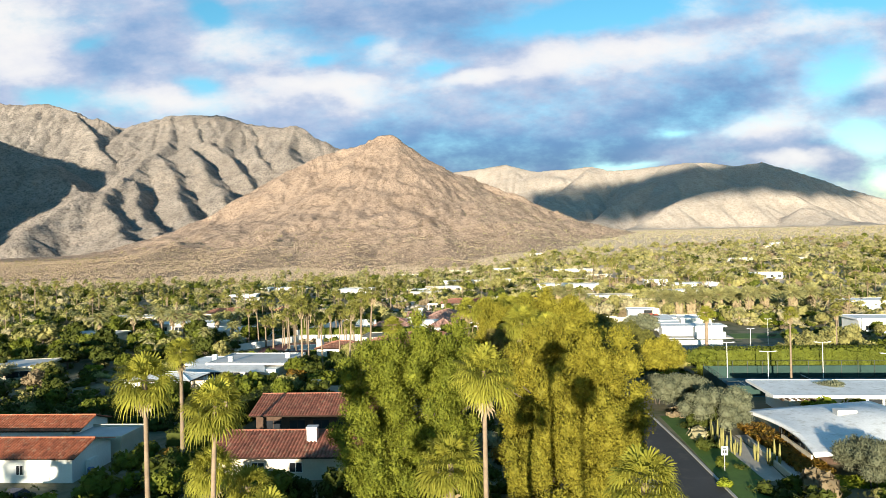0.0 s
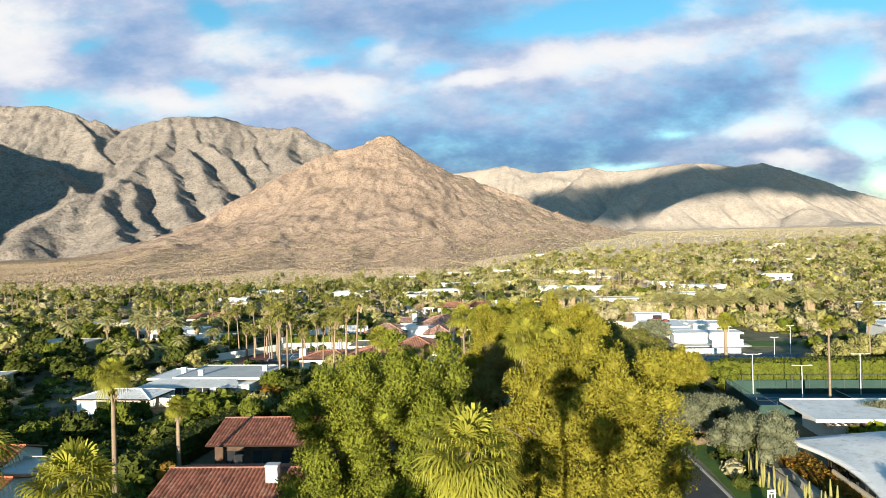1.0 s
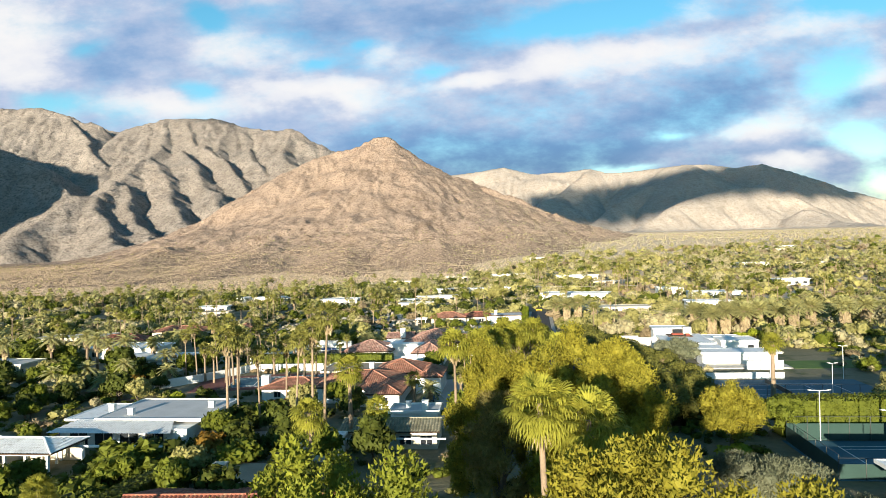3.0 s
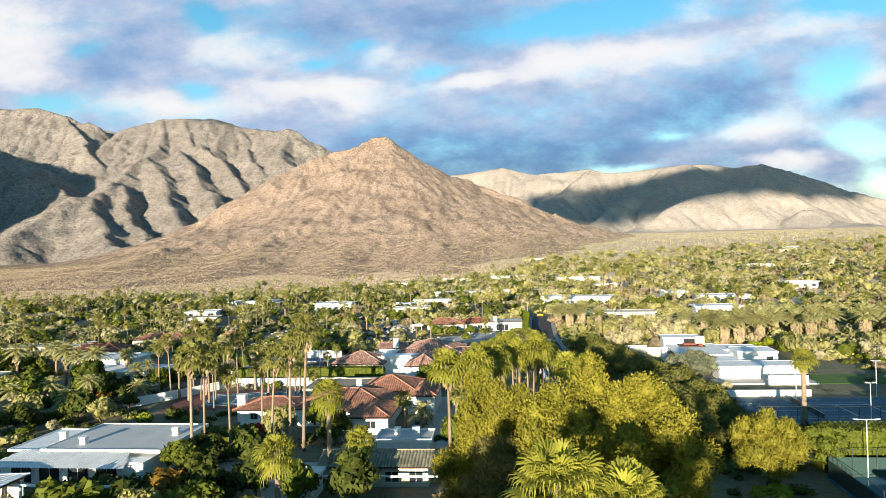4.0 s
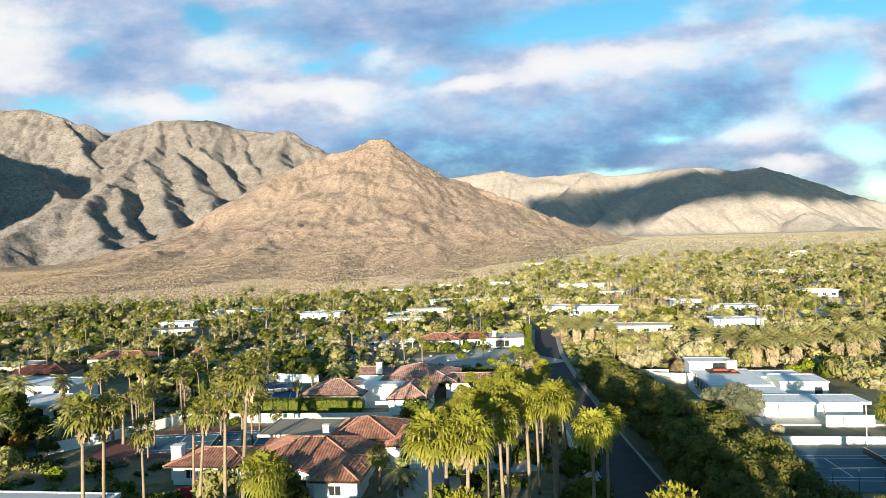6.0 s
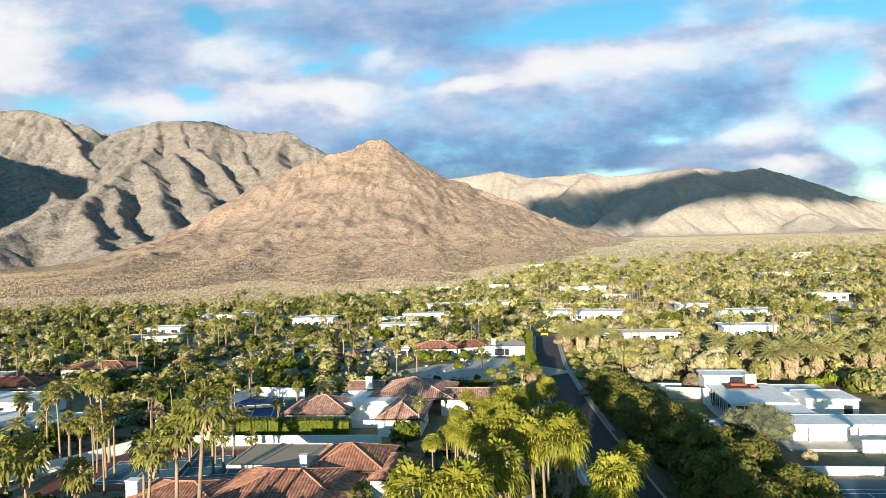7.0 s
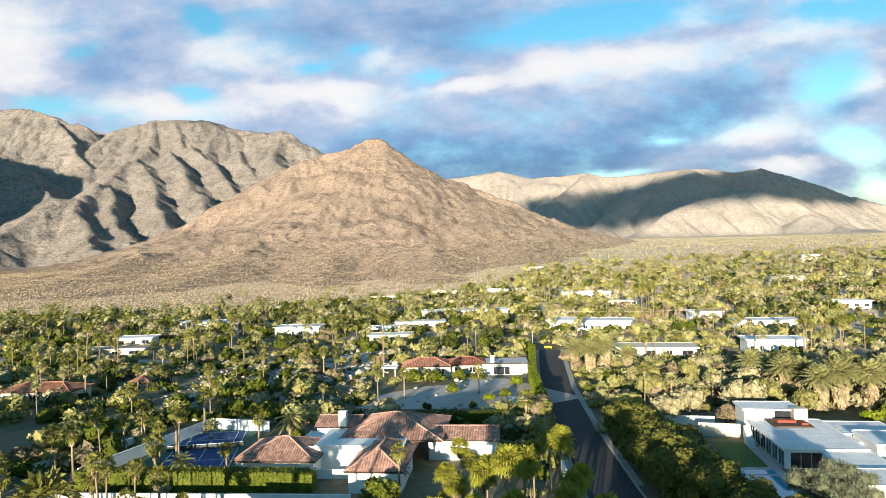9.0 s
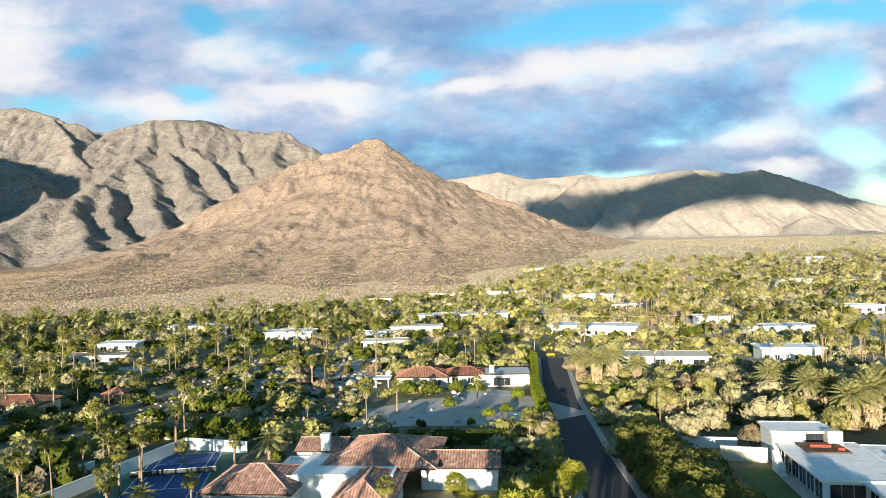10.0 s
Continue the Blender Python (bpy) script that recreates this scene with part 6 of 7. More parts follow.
bag = single("road_barrier", Geo().box(-1.3, 1.3, -0.1, 0.1, 0.35, 0.9).box(-1.2, -1.0, -0.3, 0.3, 0, 0.35).box(1.0, 1.2, -0.3, 0.3, 0, 0.35), M["yellow"], "yellow barrier at the street's end", "barrier", at(46.5, 343, -10))
pole = single("street_lamp_post", Geo().tube([(0, 0, -0.2), (0, 0, 6.5)], [0.09, 0.06], 6), M["metal"], "pale slim pole at the street's end", "pole", at(40.5, 338))
# ---- trees and palms ----
def rough_tree(label, x, y, spec, mat, rng, leaves, size, trunks, aspect=0.5, category="tree", core=0.8, tufts=False, flat=0.9):
    """A broad tree from several heads of foliage: (dx, dy, z0, z1, rx, ry, clumps, clump radius)."""
    t = thing("tree", label, category, at(x, y, 0))
    wood = Geo()
    for bx, by, hx, hy, hz in trunks:
        wood.tube([(bx, by, -0.3), (bx * 0.6 + hx * 0.4, by * 0.6 + hy * 0.4, hz * 0.5), (hx, hy, hz)], [0.04 * hz, 0.03 * hz, 0.011 * hz], 8)
        for k in range(9):
            a, z = rng.uniform(0, 6.3), rng.uniform(0.3, 0.9)
            s = np.array([bx + (hx - bx) * z, by + (hy - by) * z, hz * z])
            r = rng.uniform(0.35, 0.62) * max(q[4] for q in spec) * 1.1
            wood.tube([s, s + (math.cos(a) * r * 0.5, math.sin(a) * r * 0.5, 0.08 * hz), s + (math.cos(a) * r, math.sin(a) * r, 0.18 * hz)], [0.012 * hz, 0.008 * hz, 0.003 * hz], 5)
    part("trunk", wood, M["trunk"], t, smooth=True)
    geo = Geo()
    cs, rs = [], []
    for dx, dy, z0, z1, rx, ry, n, r in spec:
        C, rad = crown_lumps(rng, n, rx - r * 0.5, ry - r * 0.5, z0 + r * 0.5, z1 - r * 0.5, r, upper=-0.75)
        cs.append(C + (dx, dy, 0))
        rs.append(rad)
        I, irad = crown_lumps(rng, 10, rx * 0.5, ry * 0.5, z0 + 0.25 * (z1 - z0), z1 - 0.25 * (z1 - z0), min(rx, z1 - z0) * 0.3)      # leafy heart
        cs.append(I + (dx, dy, 0))
        rs.append(irad)
    lumps_cloud(geo, np.concatenate(cs), np.concatenate(rs), leaves, size, rng, core, flat, aspect, tufts)
    part("crown", geo, M[mat], t)
    return t


rough_tree("huge old tamarisk with dense olive-green needle foliage", -2.3, 66.8, [(0.6, 0, 6, 20.3, 4.8, 5.4, 60, 1.0), (-3.6, -0.8, 2, 18.6, 3.9, 4.9, 50, 1.0), (3.6, 0.4, 5, 19.3, 3.1, 4.8, 44, 1.0), (0.0, -0.5, -1, 10, 6.8, 4.6, 70, 1.1)], "pine_green", np.random.default_rng(1), 140000, 0.108, [(-1, 0, -3, 0, 12), (0.5, 0.5, 2, 0, 14), (1.5, 0, 4.0, 1, 12)], 0.5, core=0.6, tufts=True, flat=1.1)
rough_tree("huge old tamarisk with dense yellow-green needle foliage", 12.6, 67.0, [(0.6, 0, 6, 19.7, 5.0, 6.2, 64, 1.05), (3.4, -2.2, 4, 18.8, 3.6, 5.0, 50, 1.05), (-3.0, 2.0, 4, 18.4, 3.6, 4.6, 46, 1.05), (0.2, -1, -1, 11, 6.6, 5.0, 80, 1.1)], "pine", np.random.default_rng(2), 146000, 0.108, [(-1, 0, -2, 0, 13), (1, 0, 3, 0, 13)], 0.5, core=0.6, tufts=True, flat=1.1)
rough_tree("huge old tamarisk with dense yellow-green needle foliage", 17.0, 103.6, [(-1.8, 0.4, 6, 19.8, 5.0, 5.2, 56, 1.1), (2.6, -1.0, 6, 18.9, 4.4, 5.2, 50, 1.1), (4.8, -1.4, 4, 16.8, 3.2, 4.4, 36, 1.05), (0.6, 0, 0, 12, 6.4, 5.6, 70, 1.2)], "pine", np.random.default_rng(3), 120000, 0.115, [(-1, 0, -2, 0, 13), (1, 0, 3, 0, 13)], 0.5, core=0.6, tufts=True, flat=1.1)
rough_tree("tall tamarisk with tan dry twigs among yellow-green foliage", 9.4, 110.0, [(0, 0, 4, 18.2, 4.2, 4.4, 60, 1.05), (-2.2, -0.6, 1, 14.0, 3.2, 3.8, 44, 1.0)], "pine", np.random.default_rng(4), 76000, 0.115, [(0, 0, -1, 0, 12)], 0.5, core=0.6, tufts=True, flat=1.1)
rough_tree("half-bare tamarisk with tan twigs", 9.2, 104.6, [(0, 0, 3, 14.5, 3.6, 2.8, 26, 1.1)], "pine_tan", np.random.default_rng(5), 14000, 0.2, [(0, 0, 0.5, 0, 11)], 0.16, core=0.45, tufts=True)
rough_tree("weeping light green pepper tree beside the court", 42.6, 131.5, [(0, 0, 0.4, 8.6, 4.2, 4.2, 40, 1.1), (0, 0, 4, 9.2, 3.0, 3.0, 20, 0.9)], "pine", np.random.default_rng(6), 14000, 0.20, [(0, 0, 0.3, 0, 6)], 0.22, core=0.66, tufts=True)
rough_tree("round bright green tree by the court", 52.5, 137.5, [(0, 0, 0.5, 6.0, 3.2, 3.2, 24, 0.9)], "green", np.random.default_rng(7), 5000, 0.2, [(0, 0, 0.3, 0, 3.5)])
for x, y, hh, rr, s in ((38.6, 95.0, 6.8, 5.0, 11), (38.2, 108.5, 5.8, 4.4, 12), (46.4, 74.0, 5.0, 3.6, 13), (36.0, 114.0, 5.0, 3.0, 14), (55.2, 188.5, 7.6, 5.0, 15), (62.0, 109.0, 4.0, 2.4, 16)):
    rough_tree("spreading grey-green olive tree", x, y, [(0, 0, 1.2, hh, rr, rr, 40, 1.05)], "olive_tree", np.random.default_rng(s), 16000, 0.14, [(0.2, 0, 0.8, 0.2, hh * 0.55), (-0.2, 0, -0.9, 0, hh * 0.5)], 0.3, tufts=True)
rough_tree("drooping grey-green acacia on gravel", 33, 407, [(0, 0, 1, 9, 6, 6, 30, 1.5)], "olive", np.random.default_rng(21), 3500, 0.4, [(0, 0, 0.4, 0, 5)])
for x, y, hh, rr, s in ((81, 151, 6.5, 4.8, 31), (94, 161, 7.0, 5.2, 32), (73, 146, 4.4, 3.4, 33), (104, 150, 6.5, 5.0, 34)):
    rough_tree("round olive-brown garden tree behind the court", x, y, [(0, 0, 0.4, hh, rr, rr, 30, 1.2)], "olive", np.random.default_rng(s), 4200, 0.22, [(0, 0, 0.4, 0, hh * 0.5)])
# dense dark grove beside the street
RG = np.random.default_rng(77)
for x, y, hh, rr in ((38.5, 143, 5, 4.2), (39.5, 150, 6, 4.6), (40, 157, 6.4, 4.8), (40, 164, 6.6, 4.8), (40.5, 171, 6.6, 5), (41, 178, 6.6, 5), (41, 185, 6.8, 5), (41.3, 192, 6.6, 4.6), (41.2, 199, 6.0, 4.3), (41.2, 206, 5.6, 4.2), (41.5, 213, 5.4, 4.2), (42, 219, 5.2, 4.2), (42, 226, 5.4, 4.0), (43, 233, 4.6, 3.4), (46.5, 154, 4.8, 4), (47, 163, 5, 4), (47.5, 173, 5.2, 4.2), (47.5, 183, 4.4, 3.8),
                     (47, 193, 3.6, 3.2), (47, 204, 3.2, 3.0), (48, 219, 3.4, 3.2), (46, 145, 4.4, 3.8)):
    rough_tree("dense dark green ficus beside the street", x - 0.3, y, [(0, 0, 0.0, hh * 1.25, rr * 1.05, rr * 1.08, 28, 1.45)], "ficus", RG, 3400, 0.22, [(0, 0, 0.3, 0, hh * 0.5)])

RP = np.random.default_rng(5)
near_fan = dict(leaves=44, fingers=22, skirt=3)
def place(t, x, y, turn=0.0, s=1.0):
    t.matrix_basis = pose(x, y, float(ground_z(x, y)), 0, 0, turn) @ Matrix.Diagonal((s, s, s, 1))
    return t
place(fan_palm("fan_palm", "very tall slim fan palm with a shaggy crown", 19.0, RP, apart=True, lean=0.01, blade=1.3, stalk=1.1, trunk_r=0.17, **near_fan), -17.3, 43.5)
place(fan_palm("fan_palm", "tall leaning fan palm with a dense green crown", 17.0, RP, apart=True, lean=0.03, blade=1.35, stalk=1.15, trunk_r=0.18, **near_fan), -13.9, 44.5)
place(fan_palm("fan_palm", "tall slim fan palm with a green crown", 20.2, RP, apart=True, lean=0.005, blade=1.1, stalk=1.0, trunk_r=0.15, **near_fan), 3.1, 37.3)
place(fan_palm("fan_palm", "tall fan palm with broad glossy fronds", 20.2, RP, apart=True, blade=1.0, stalk=0.85, leaves=46, fingers=26, skirt=8, trunk_r=0.16), -0.3, 15.4)
place(fan_palm("fan_palm", "fan palm with bright yellow-green fronds", 15.2, RP, apart=True, blade=1.25, stalk=1.1, **near_fan), 10.6, 34.6)
place(fan_palm("fan_palm", "fan palm with bright yellow-green fronds", 15.0, RP, blade=1.3, stalk=1.1, **near_fan), 1.3, 38.6)
place(fan_palm("fan_palm", "fan palm among the lower palms", 12.8, RP, blade=1.3, stalk=1.1, **near_fan), -8.2, 36.5)
place(fan_palm("fan_palm", "fan palm among the lower palms", 12.4, RP, blade=1.2, stalk=1.0, **near_fan), -14.5, 47)
place(fan_palm("fan_palm", "fan palm among the lower palms", 10.4, RP, blade=1.2, stalk=1.0, **near_fan), -12.8, 49)
place(fan_palm("fan_palm", "tall fan palm with drooping fronds between tamarisks", 17.6, RP, blade=1.6, stalk=1.5, lean=0.02, **near_fan), 10.7, 84.5)
place(fan_palm("fan_palm", "tall fan palm with drooping fronds between tamarisks", 16.6, RP, blade=1.6, stalk=1.5, **near_fan), 13.4, 84.0)
place(fan_palm("fan_palm", "slim fan palm with drooping fronds", 15.2, RP, blade=1.3, stalk=1.1, **near_fan), -30.6, 82.3)
place(fan_palm("fan_palm", "slim fan palm beside a hedge", 8.6, RP, blade=1.0, stalk=0.9, **near_fan), -30.2, 97)
place(fan_palm("fan_palm", "bushy fan palm with pale dry skirt", 11.6, RP, blade=1.5, stalk=1.4, leaves=46, fingers=13, skirt=40, trunk_r=0.3), -9.6, 136.5)
place(fan_palm("fan_palm", "bushy fan palm with drooping fronds", 8.6, RP, blade=1.5, stalk=1.4, leaves=44, fingers=13, skirt=30, trunk_r=0.3), -12.5, 122)
place(fan_palm("fan_palm", "bushy fan palm with drooping fronds", 6.4, RP, blade=1.3, stalk=1.2, leaves=40, fingers=13, skirt=20, trunk_r=0.3), -5.5, 134)
place(fan_palm("fan_palm", "fan palm on the court's near side", 10.4, RP, blade=1.35, stalk=1.2, leaves=44, fingers=13, skirt=30, trunk_r=0.36), 61.6, 158.6)
place(fan_palm("fan_palm", "tall thin fan palm by the court", 14.4, RP, blade=0.9, stalk=0.8, leaves=26, fingers=11, skirt=14, trunk_r=0.16), 59.8, 117.0)

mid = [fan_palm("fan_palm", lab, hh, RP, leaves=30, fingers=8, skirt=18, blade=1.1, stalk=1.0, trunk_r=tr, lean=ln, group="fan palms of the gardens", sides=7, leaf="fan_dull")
       for lab, hh, tr, ln in (("tall slim fan palm with a tan trunk", 12, 0.15, 0.02), ("slim fan palm with a leaning trunk", 12, 0.14, 0.06), ("fan palm with a thick trunk and dry skirt", 8, 0.22, 0.0), ("short bushy fan palm in a garden", 5, 0.24, 0.0))]
MID = [
    (-72.0, 214.1, 6.6), (-49.1, 196.8, 12.5), (-39.2, 195.3, 11.8), (-23.9, 158.0, 12.5), (-18.1, 151.9, 15.6), (-16.1, 151.7, 17.9), (-29.4, 143.3, 15.7), (-41.5, 181.8, 10.4), (-38.8, 179.3, 8.7),
    (-44.2, 216.3, 9.4), (-36.3, 240.0, 7.7), (-32.5, 194.2, 8.3), (-27.9, 191.9, 8.4), (-25.4, 193.1, 7.1)]
MID += [(-55.9, 195.3, 10.3), (-49.9, 190.9, 7.7), (-47.4, 189.4, 7.2), (-42.2, 186.6, 14.0), (-40.9, 186.5, 10.9), (-44.8, 189.1, 8.8), (-45.5, 194.2, 6.7), (-46.9, 213.0, 7.5), (-36.4, 198.6, 4.9), (-31.2, 190.1, 9.7),
        (-26.7, 187.2, 6.3), (-25.1, 187.1, 5.5), (-36.4, 219.4, 6.4), (-22.5, 209.8, 5.4), (-43.7, 229.4, 8.0), (-34.0, 221.2, 8.1), (-22.6, 192.9, 3.8), (-42.8, 266.1, 4.4), (-121.2, 290.4, 10.1), (-123.2, 300.7, 8.8)]
MID += [(-118.0, 310.5, 10.1), (-113.1, 321.4, 8.7), (-86.1, 283.2, 9.7), (-88.2, 293.2, 8.5), (-75.4, 281.0, 8.0), (-76.1, 318.8, 8.6), (-70.4, 311.2, 9.2), (-71.2, 324.2, 9.8), (3.3, 202.9, 6.4), (13.5, 180.8, 10.2), (16.1, 180.6, 11.6),
        (11.9, 198.7, 7.9), (9.6, 190.6, 7.3), (18.1, 182.5, 11.1), (24.2, 203.6, 7.4), (23.3, 191.6, 10.7), (22.8, 179.5, 9.4)]
MID += [(-85.6, 278.8, 8.6), (-77.5, 274.8, 7.7), (-62.5, 269.8, 8.1), (-66.7, 291.3, 4.3), (-42.3, 280.6, 8.1), (-33.7, 273.3, 10.2), (-35.6, 224.4, 7.7), (-46.3, 228.3, 5.3), (-101.9, 321.5, 13.6), (-90.9, 319.3, 11.7), (-83.2, 327.2, 7.0),
        (-38.7, 250.3, 10.8), (-37.0, 250.1, 4.3), (-33.4, 235.5, 2.9), (-24.4, 234.4, 3.8), (-52.3, 320.8, 6.7), (-23.4, 297.8, 7.5), (0.6, 267.7, 6.2), (18.2, 270.4, 6.3), (17.6, 315.4, 9.9), (71.4, 313.2, 6.5)]
MID += [(18.3, 147.3, 15.0), (8.5, 134.3, 15.0), (5.5, 134.6, 15.0), (16.0, 150.0, 14.0), (14.0, 154.0, 14.5), (12.0, 158.0, 13.0), (20.0, 156.0, 13.0), (10.0, 164.0, 11.0), (22.5, 164.0, 12.0), (-1.8, 162.7, 5.0),
        (21.0, 141.0, 13.5), (12.5, 143.0, 14.0), (26.0, 217.8, 8.6), (19.5, 188, 9.0), (14.5, 189, 8.5), (21, 175, 9.5), (-28.6, 145.7, 15.2), (-20.5, 150.5, 14.0), (88, 152, 11), (104, 158, 12), (96, 165, 12), (112, 170, 13)]
MID += [(9, 172, 9.5), (12, 176, 8.5), (16, 172, 10), (19.5, 168, 10), (23.5, 172, 9), (11, 184, 8), (17, 193, 8.5), (21, 197, 8), (13, 196, 7), (24, 183, 9), (8, 180, 7), (15, 166, 10.5), (6, 176, 7)]
mid += [fan_palm("fan_palm", lab, 12, RP, leaves=44, fingers=11, skirt=14, blade=1.35, stalk=1.1, trunk_r=0.16, lean=ln, group="fan palms of the gardens", sides=7)
        for lab, ln in (("tall fan palm with bright yellow-green fronds by the street", 0.01), ("leaning fan palm with bright yellow-green fronds by the street", 0.03))]
for k, (x, y, hh) in enumerate(MID):
    j = 4 + k % 2 if hh > 6.5 and 4 < x < 27 and y < 205 else 3 if hh < 5.2 else 2 if hh < 8 else k % 2
    s = hh / (12, 12, 8, 5, 12, 12)[j]
    t = copy_thing(mid[j], pose(x, y, 0, 0, 0, 47 * k))
    t.scale = (max(s, 0.75), max(s, 0.75), s)
for k, t in enumerate(mid):
    place(t, *((-26.5, 150.5), (-52.5, 193.0), (-30.5, 204.0), (6.8, 165.2), (24.5, 150.0), (18.5, 161.0))[k])

date = [feather_palm("date_palm", lab, hh, RP, length=ln, trunk_r=tr, group="date palms", fronds=nf, petticoat=0.9 if tr > 0.5 else 0.0, span=104.0 if tr > 0.5 else 112.0, sag=0.26 if tr > 0.5 else 0.5) for lab, hh, ln, tr, nf in (
    ("stout date palm with a thick coat of dry fronds", 6.9, 3.9, 0.6, 84), ("slender date palm with arching grey-green fronds", 7.4, 3.0, 0.28, 36), ("young date palm with arching fronds", 3.4, 2.6, 0.28, 30))]
DATES = [(0, 85, 244, 1.0), (0, 90, 246, 1.1), (0, 95.5, 245, 1.05), (0, 101, 248, 1.1), (0, 107, 247, 1.0), (0, 87.5, 256, 0.95), (0, 98, 255, 1.0), (0, 113, 250, 1.1), (0, 120, 253, 1.1), (0, 84, 272, 0.9), (0, 110, 258, 1.05), (0, 129, 250, 1.1), (0, 138, 254, 1.1),
         (0, 50, 293, 1.0), (0, 55, 297, 1.05), (0, 47, 299, 0.95), (0, 60, 292, 0.8), (1, -90.5, 217.3, 1.1), (1, -72.7, 201.6, 1.15), (1, -71.2, 214, 0.9), (1, -64, 182.7, 0.8), (2, -67.8, 181.1, 1.0), (1, -62.9, 206, 0.7), (1, -84, 210, 1.1), (1, -79, 206, 1.0),
         (1, -98, 214, 1.1), (1, -104, 205, 1.1), (1, -61, 196, 0.8), (2, -80, 184, 1.2), (2, -76, 190, 1.2), (1, -112, 228, 1.1), (1, -67, 222, 1.0), (2, 3, 208, 0.8), (2, -19.0, 236, 1.1), (2, -29.5, 210.5, 1.0), (2, 1.0, 161.5, 1.0)]
for k, (j, x, y, s) in enumerate(DATES):
    copy_thing(date[j], pose(x, y, 0, 0, 0, 61 * k)).scale = (s, s, s)
for t, p in zip(date, ((84.5, 257), (-94, 224), (-58, 190))):
    place(t, *p)

# ---- shrubs and garden trees ----
RB = np.random.default_rng(9)
KINDS = [("bush", "dense green garden shrub in leaf", "green"), ("bush", "dark green leafy garden shrub", "dark"), ("bush", "bright lime green garden shrub", "lime"), ("bush", "rounded grey-green desert shrub", "olive"), ("bush", "pale sage-grey desert shrub", "sage"), ("bush", "bare brown twiggy desert shrub", "brown"), ("bush", "shrub with rust-orange leaves", "rust"), ("bush", "red flowering bougainvillea shrub in bloom", "red")]
shrubs = [bush_template(nm, lab, mt, RB, group="garden shrubs") for nm, lab, mt in KINDS]
gtree = [tree_template("tree", lab, "tree", mt, RB, 5.0, 2.6, 2.6, 1.0, 18, 0.95, 460, 0.35, group="garden trees") for lab, mt in (("round dark green garden tree", "dark"), ("leafy green garden tree", "green"), ("spreading grey-green desert tree", "olive"), ("bare brown tree in winter", "brown"), ("pale sage-grey desert tree", "sage"))]

KEEP = [(-68, -38, 76, 104), (-31, 4, 76, 123), (-62, -43, 124, 138), (-57, -30, 136, 159), (38, 84, 72, 118), (46, 88, 114, 137), (50, 92, 154, 208), (-56, -10, 178, 200), (-46, -18, 212, 246), (-33, 6, 158, 192), (-14, 6, 132, 154), (-28, 20, 200, 234),
        (-8, 36, 250, 290), (-6, 36, 291, 306), (50, 96, 192, 246), (-120, -95, 345, 390), (56, 92, 312, 330), (-96, -60, 204, 252), (96, 126, 318, 332)]
def free(x, y):
    rx = np.interp(y, [p[1] for p in ROAD], [p[0] for p in ROAD])
    if abs(x - rx) < 6.2 and y < 348:
        return False
    return not any(a < x < b and c < y < d for a, b, c, d in KEEP)


def spread(template, x, y, s, tall=1.0):
    t = copy_thing(template, pose(x, y, float(ground_z(x, y)) - 0.05, 0, 0, RB.uniform(0, 360)))
    t.scale = (s * RB.uniform(0.85, 1.15), s * RB.uniform(0.85, 1.15), s * tall * RB.uniform(0.85, 1.15))
    return t


count = 0
while count < 300:                                        # gardens near the flight
    y = RB.uniform(45, 235)
    x = RB.uniform(-0.76, 0.76) * y
    if not free(x, y):
        continue
    if count % 3 == 0:
        spread(gtree[RB.choice(5, p=(0.4, 0.35, 0.17, 0.05, 0.03))], x, y, RB.uniform(0.6, 1.1))
    else:
        spread(shrubs[RB.choice(8, p=(0.36, 0.28, 0.11, 0.14, 0.04, 0.04, 0.025, 0.005))], x, y, RB.uniform(0.9, 2.5), RB.uniform(0.7, 1.1))
    count += 1
for x, y, k, s in ((-26.5, 160.5, 7, 1.5), (-24.5, 160.8, 7, 1.2), (-22, 85, 1, 2.0), (-30, 88, 6, 2.0), (-33, 80, 6, 2.4), (-31, 76, 0, 2.4), (-34, 73, 2, 2.0), (-29, 79, 0, 2.2), (-37, 70, 0, 2.4), (-41, 66, 2, 2.2), (-46, 67, 0, 1.6), (30.9, 75, 2, 0.9), (33.5, 82, 0, 1.0), (33.4, 88, 1, 1.3),
                   (56.5, 103, 2, 3.0), (62, 104, 2, 3.0), (60.5, 184.3, 4, 1.5), (50.5, 186, 3, 2.6), (20, 262, 2, 1.6), (24, 266, 0, 1.5), (12, 272, 0, 1.7), (16, 256, 0, 1.2), (6, 255, 1, 1.2), (28, 278, 2, 2.0), (2, 287, 0, 2.4), (8, 286, 0, 2.6), (14, 289, 0, 2.2), (-3, 284, 3, 2.0), (90, 236, 2, 2.0), (95, 238, 2, 2.2), (99, 237, 2, 2.0),
                   (-40, 129, 0, 3.0), (-35, 127, 0, 3.2), (-31, 128, 1, 3.0), (-33, 123, 0, 2.6), (-38, 121, 0, 2.4), (-29, 133, 6, 2.6)):
    spread(shrubs[k], x, y + 5 * (x < -20 and y < 100), s)
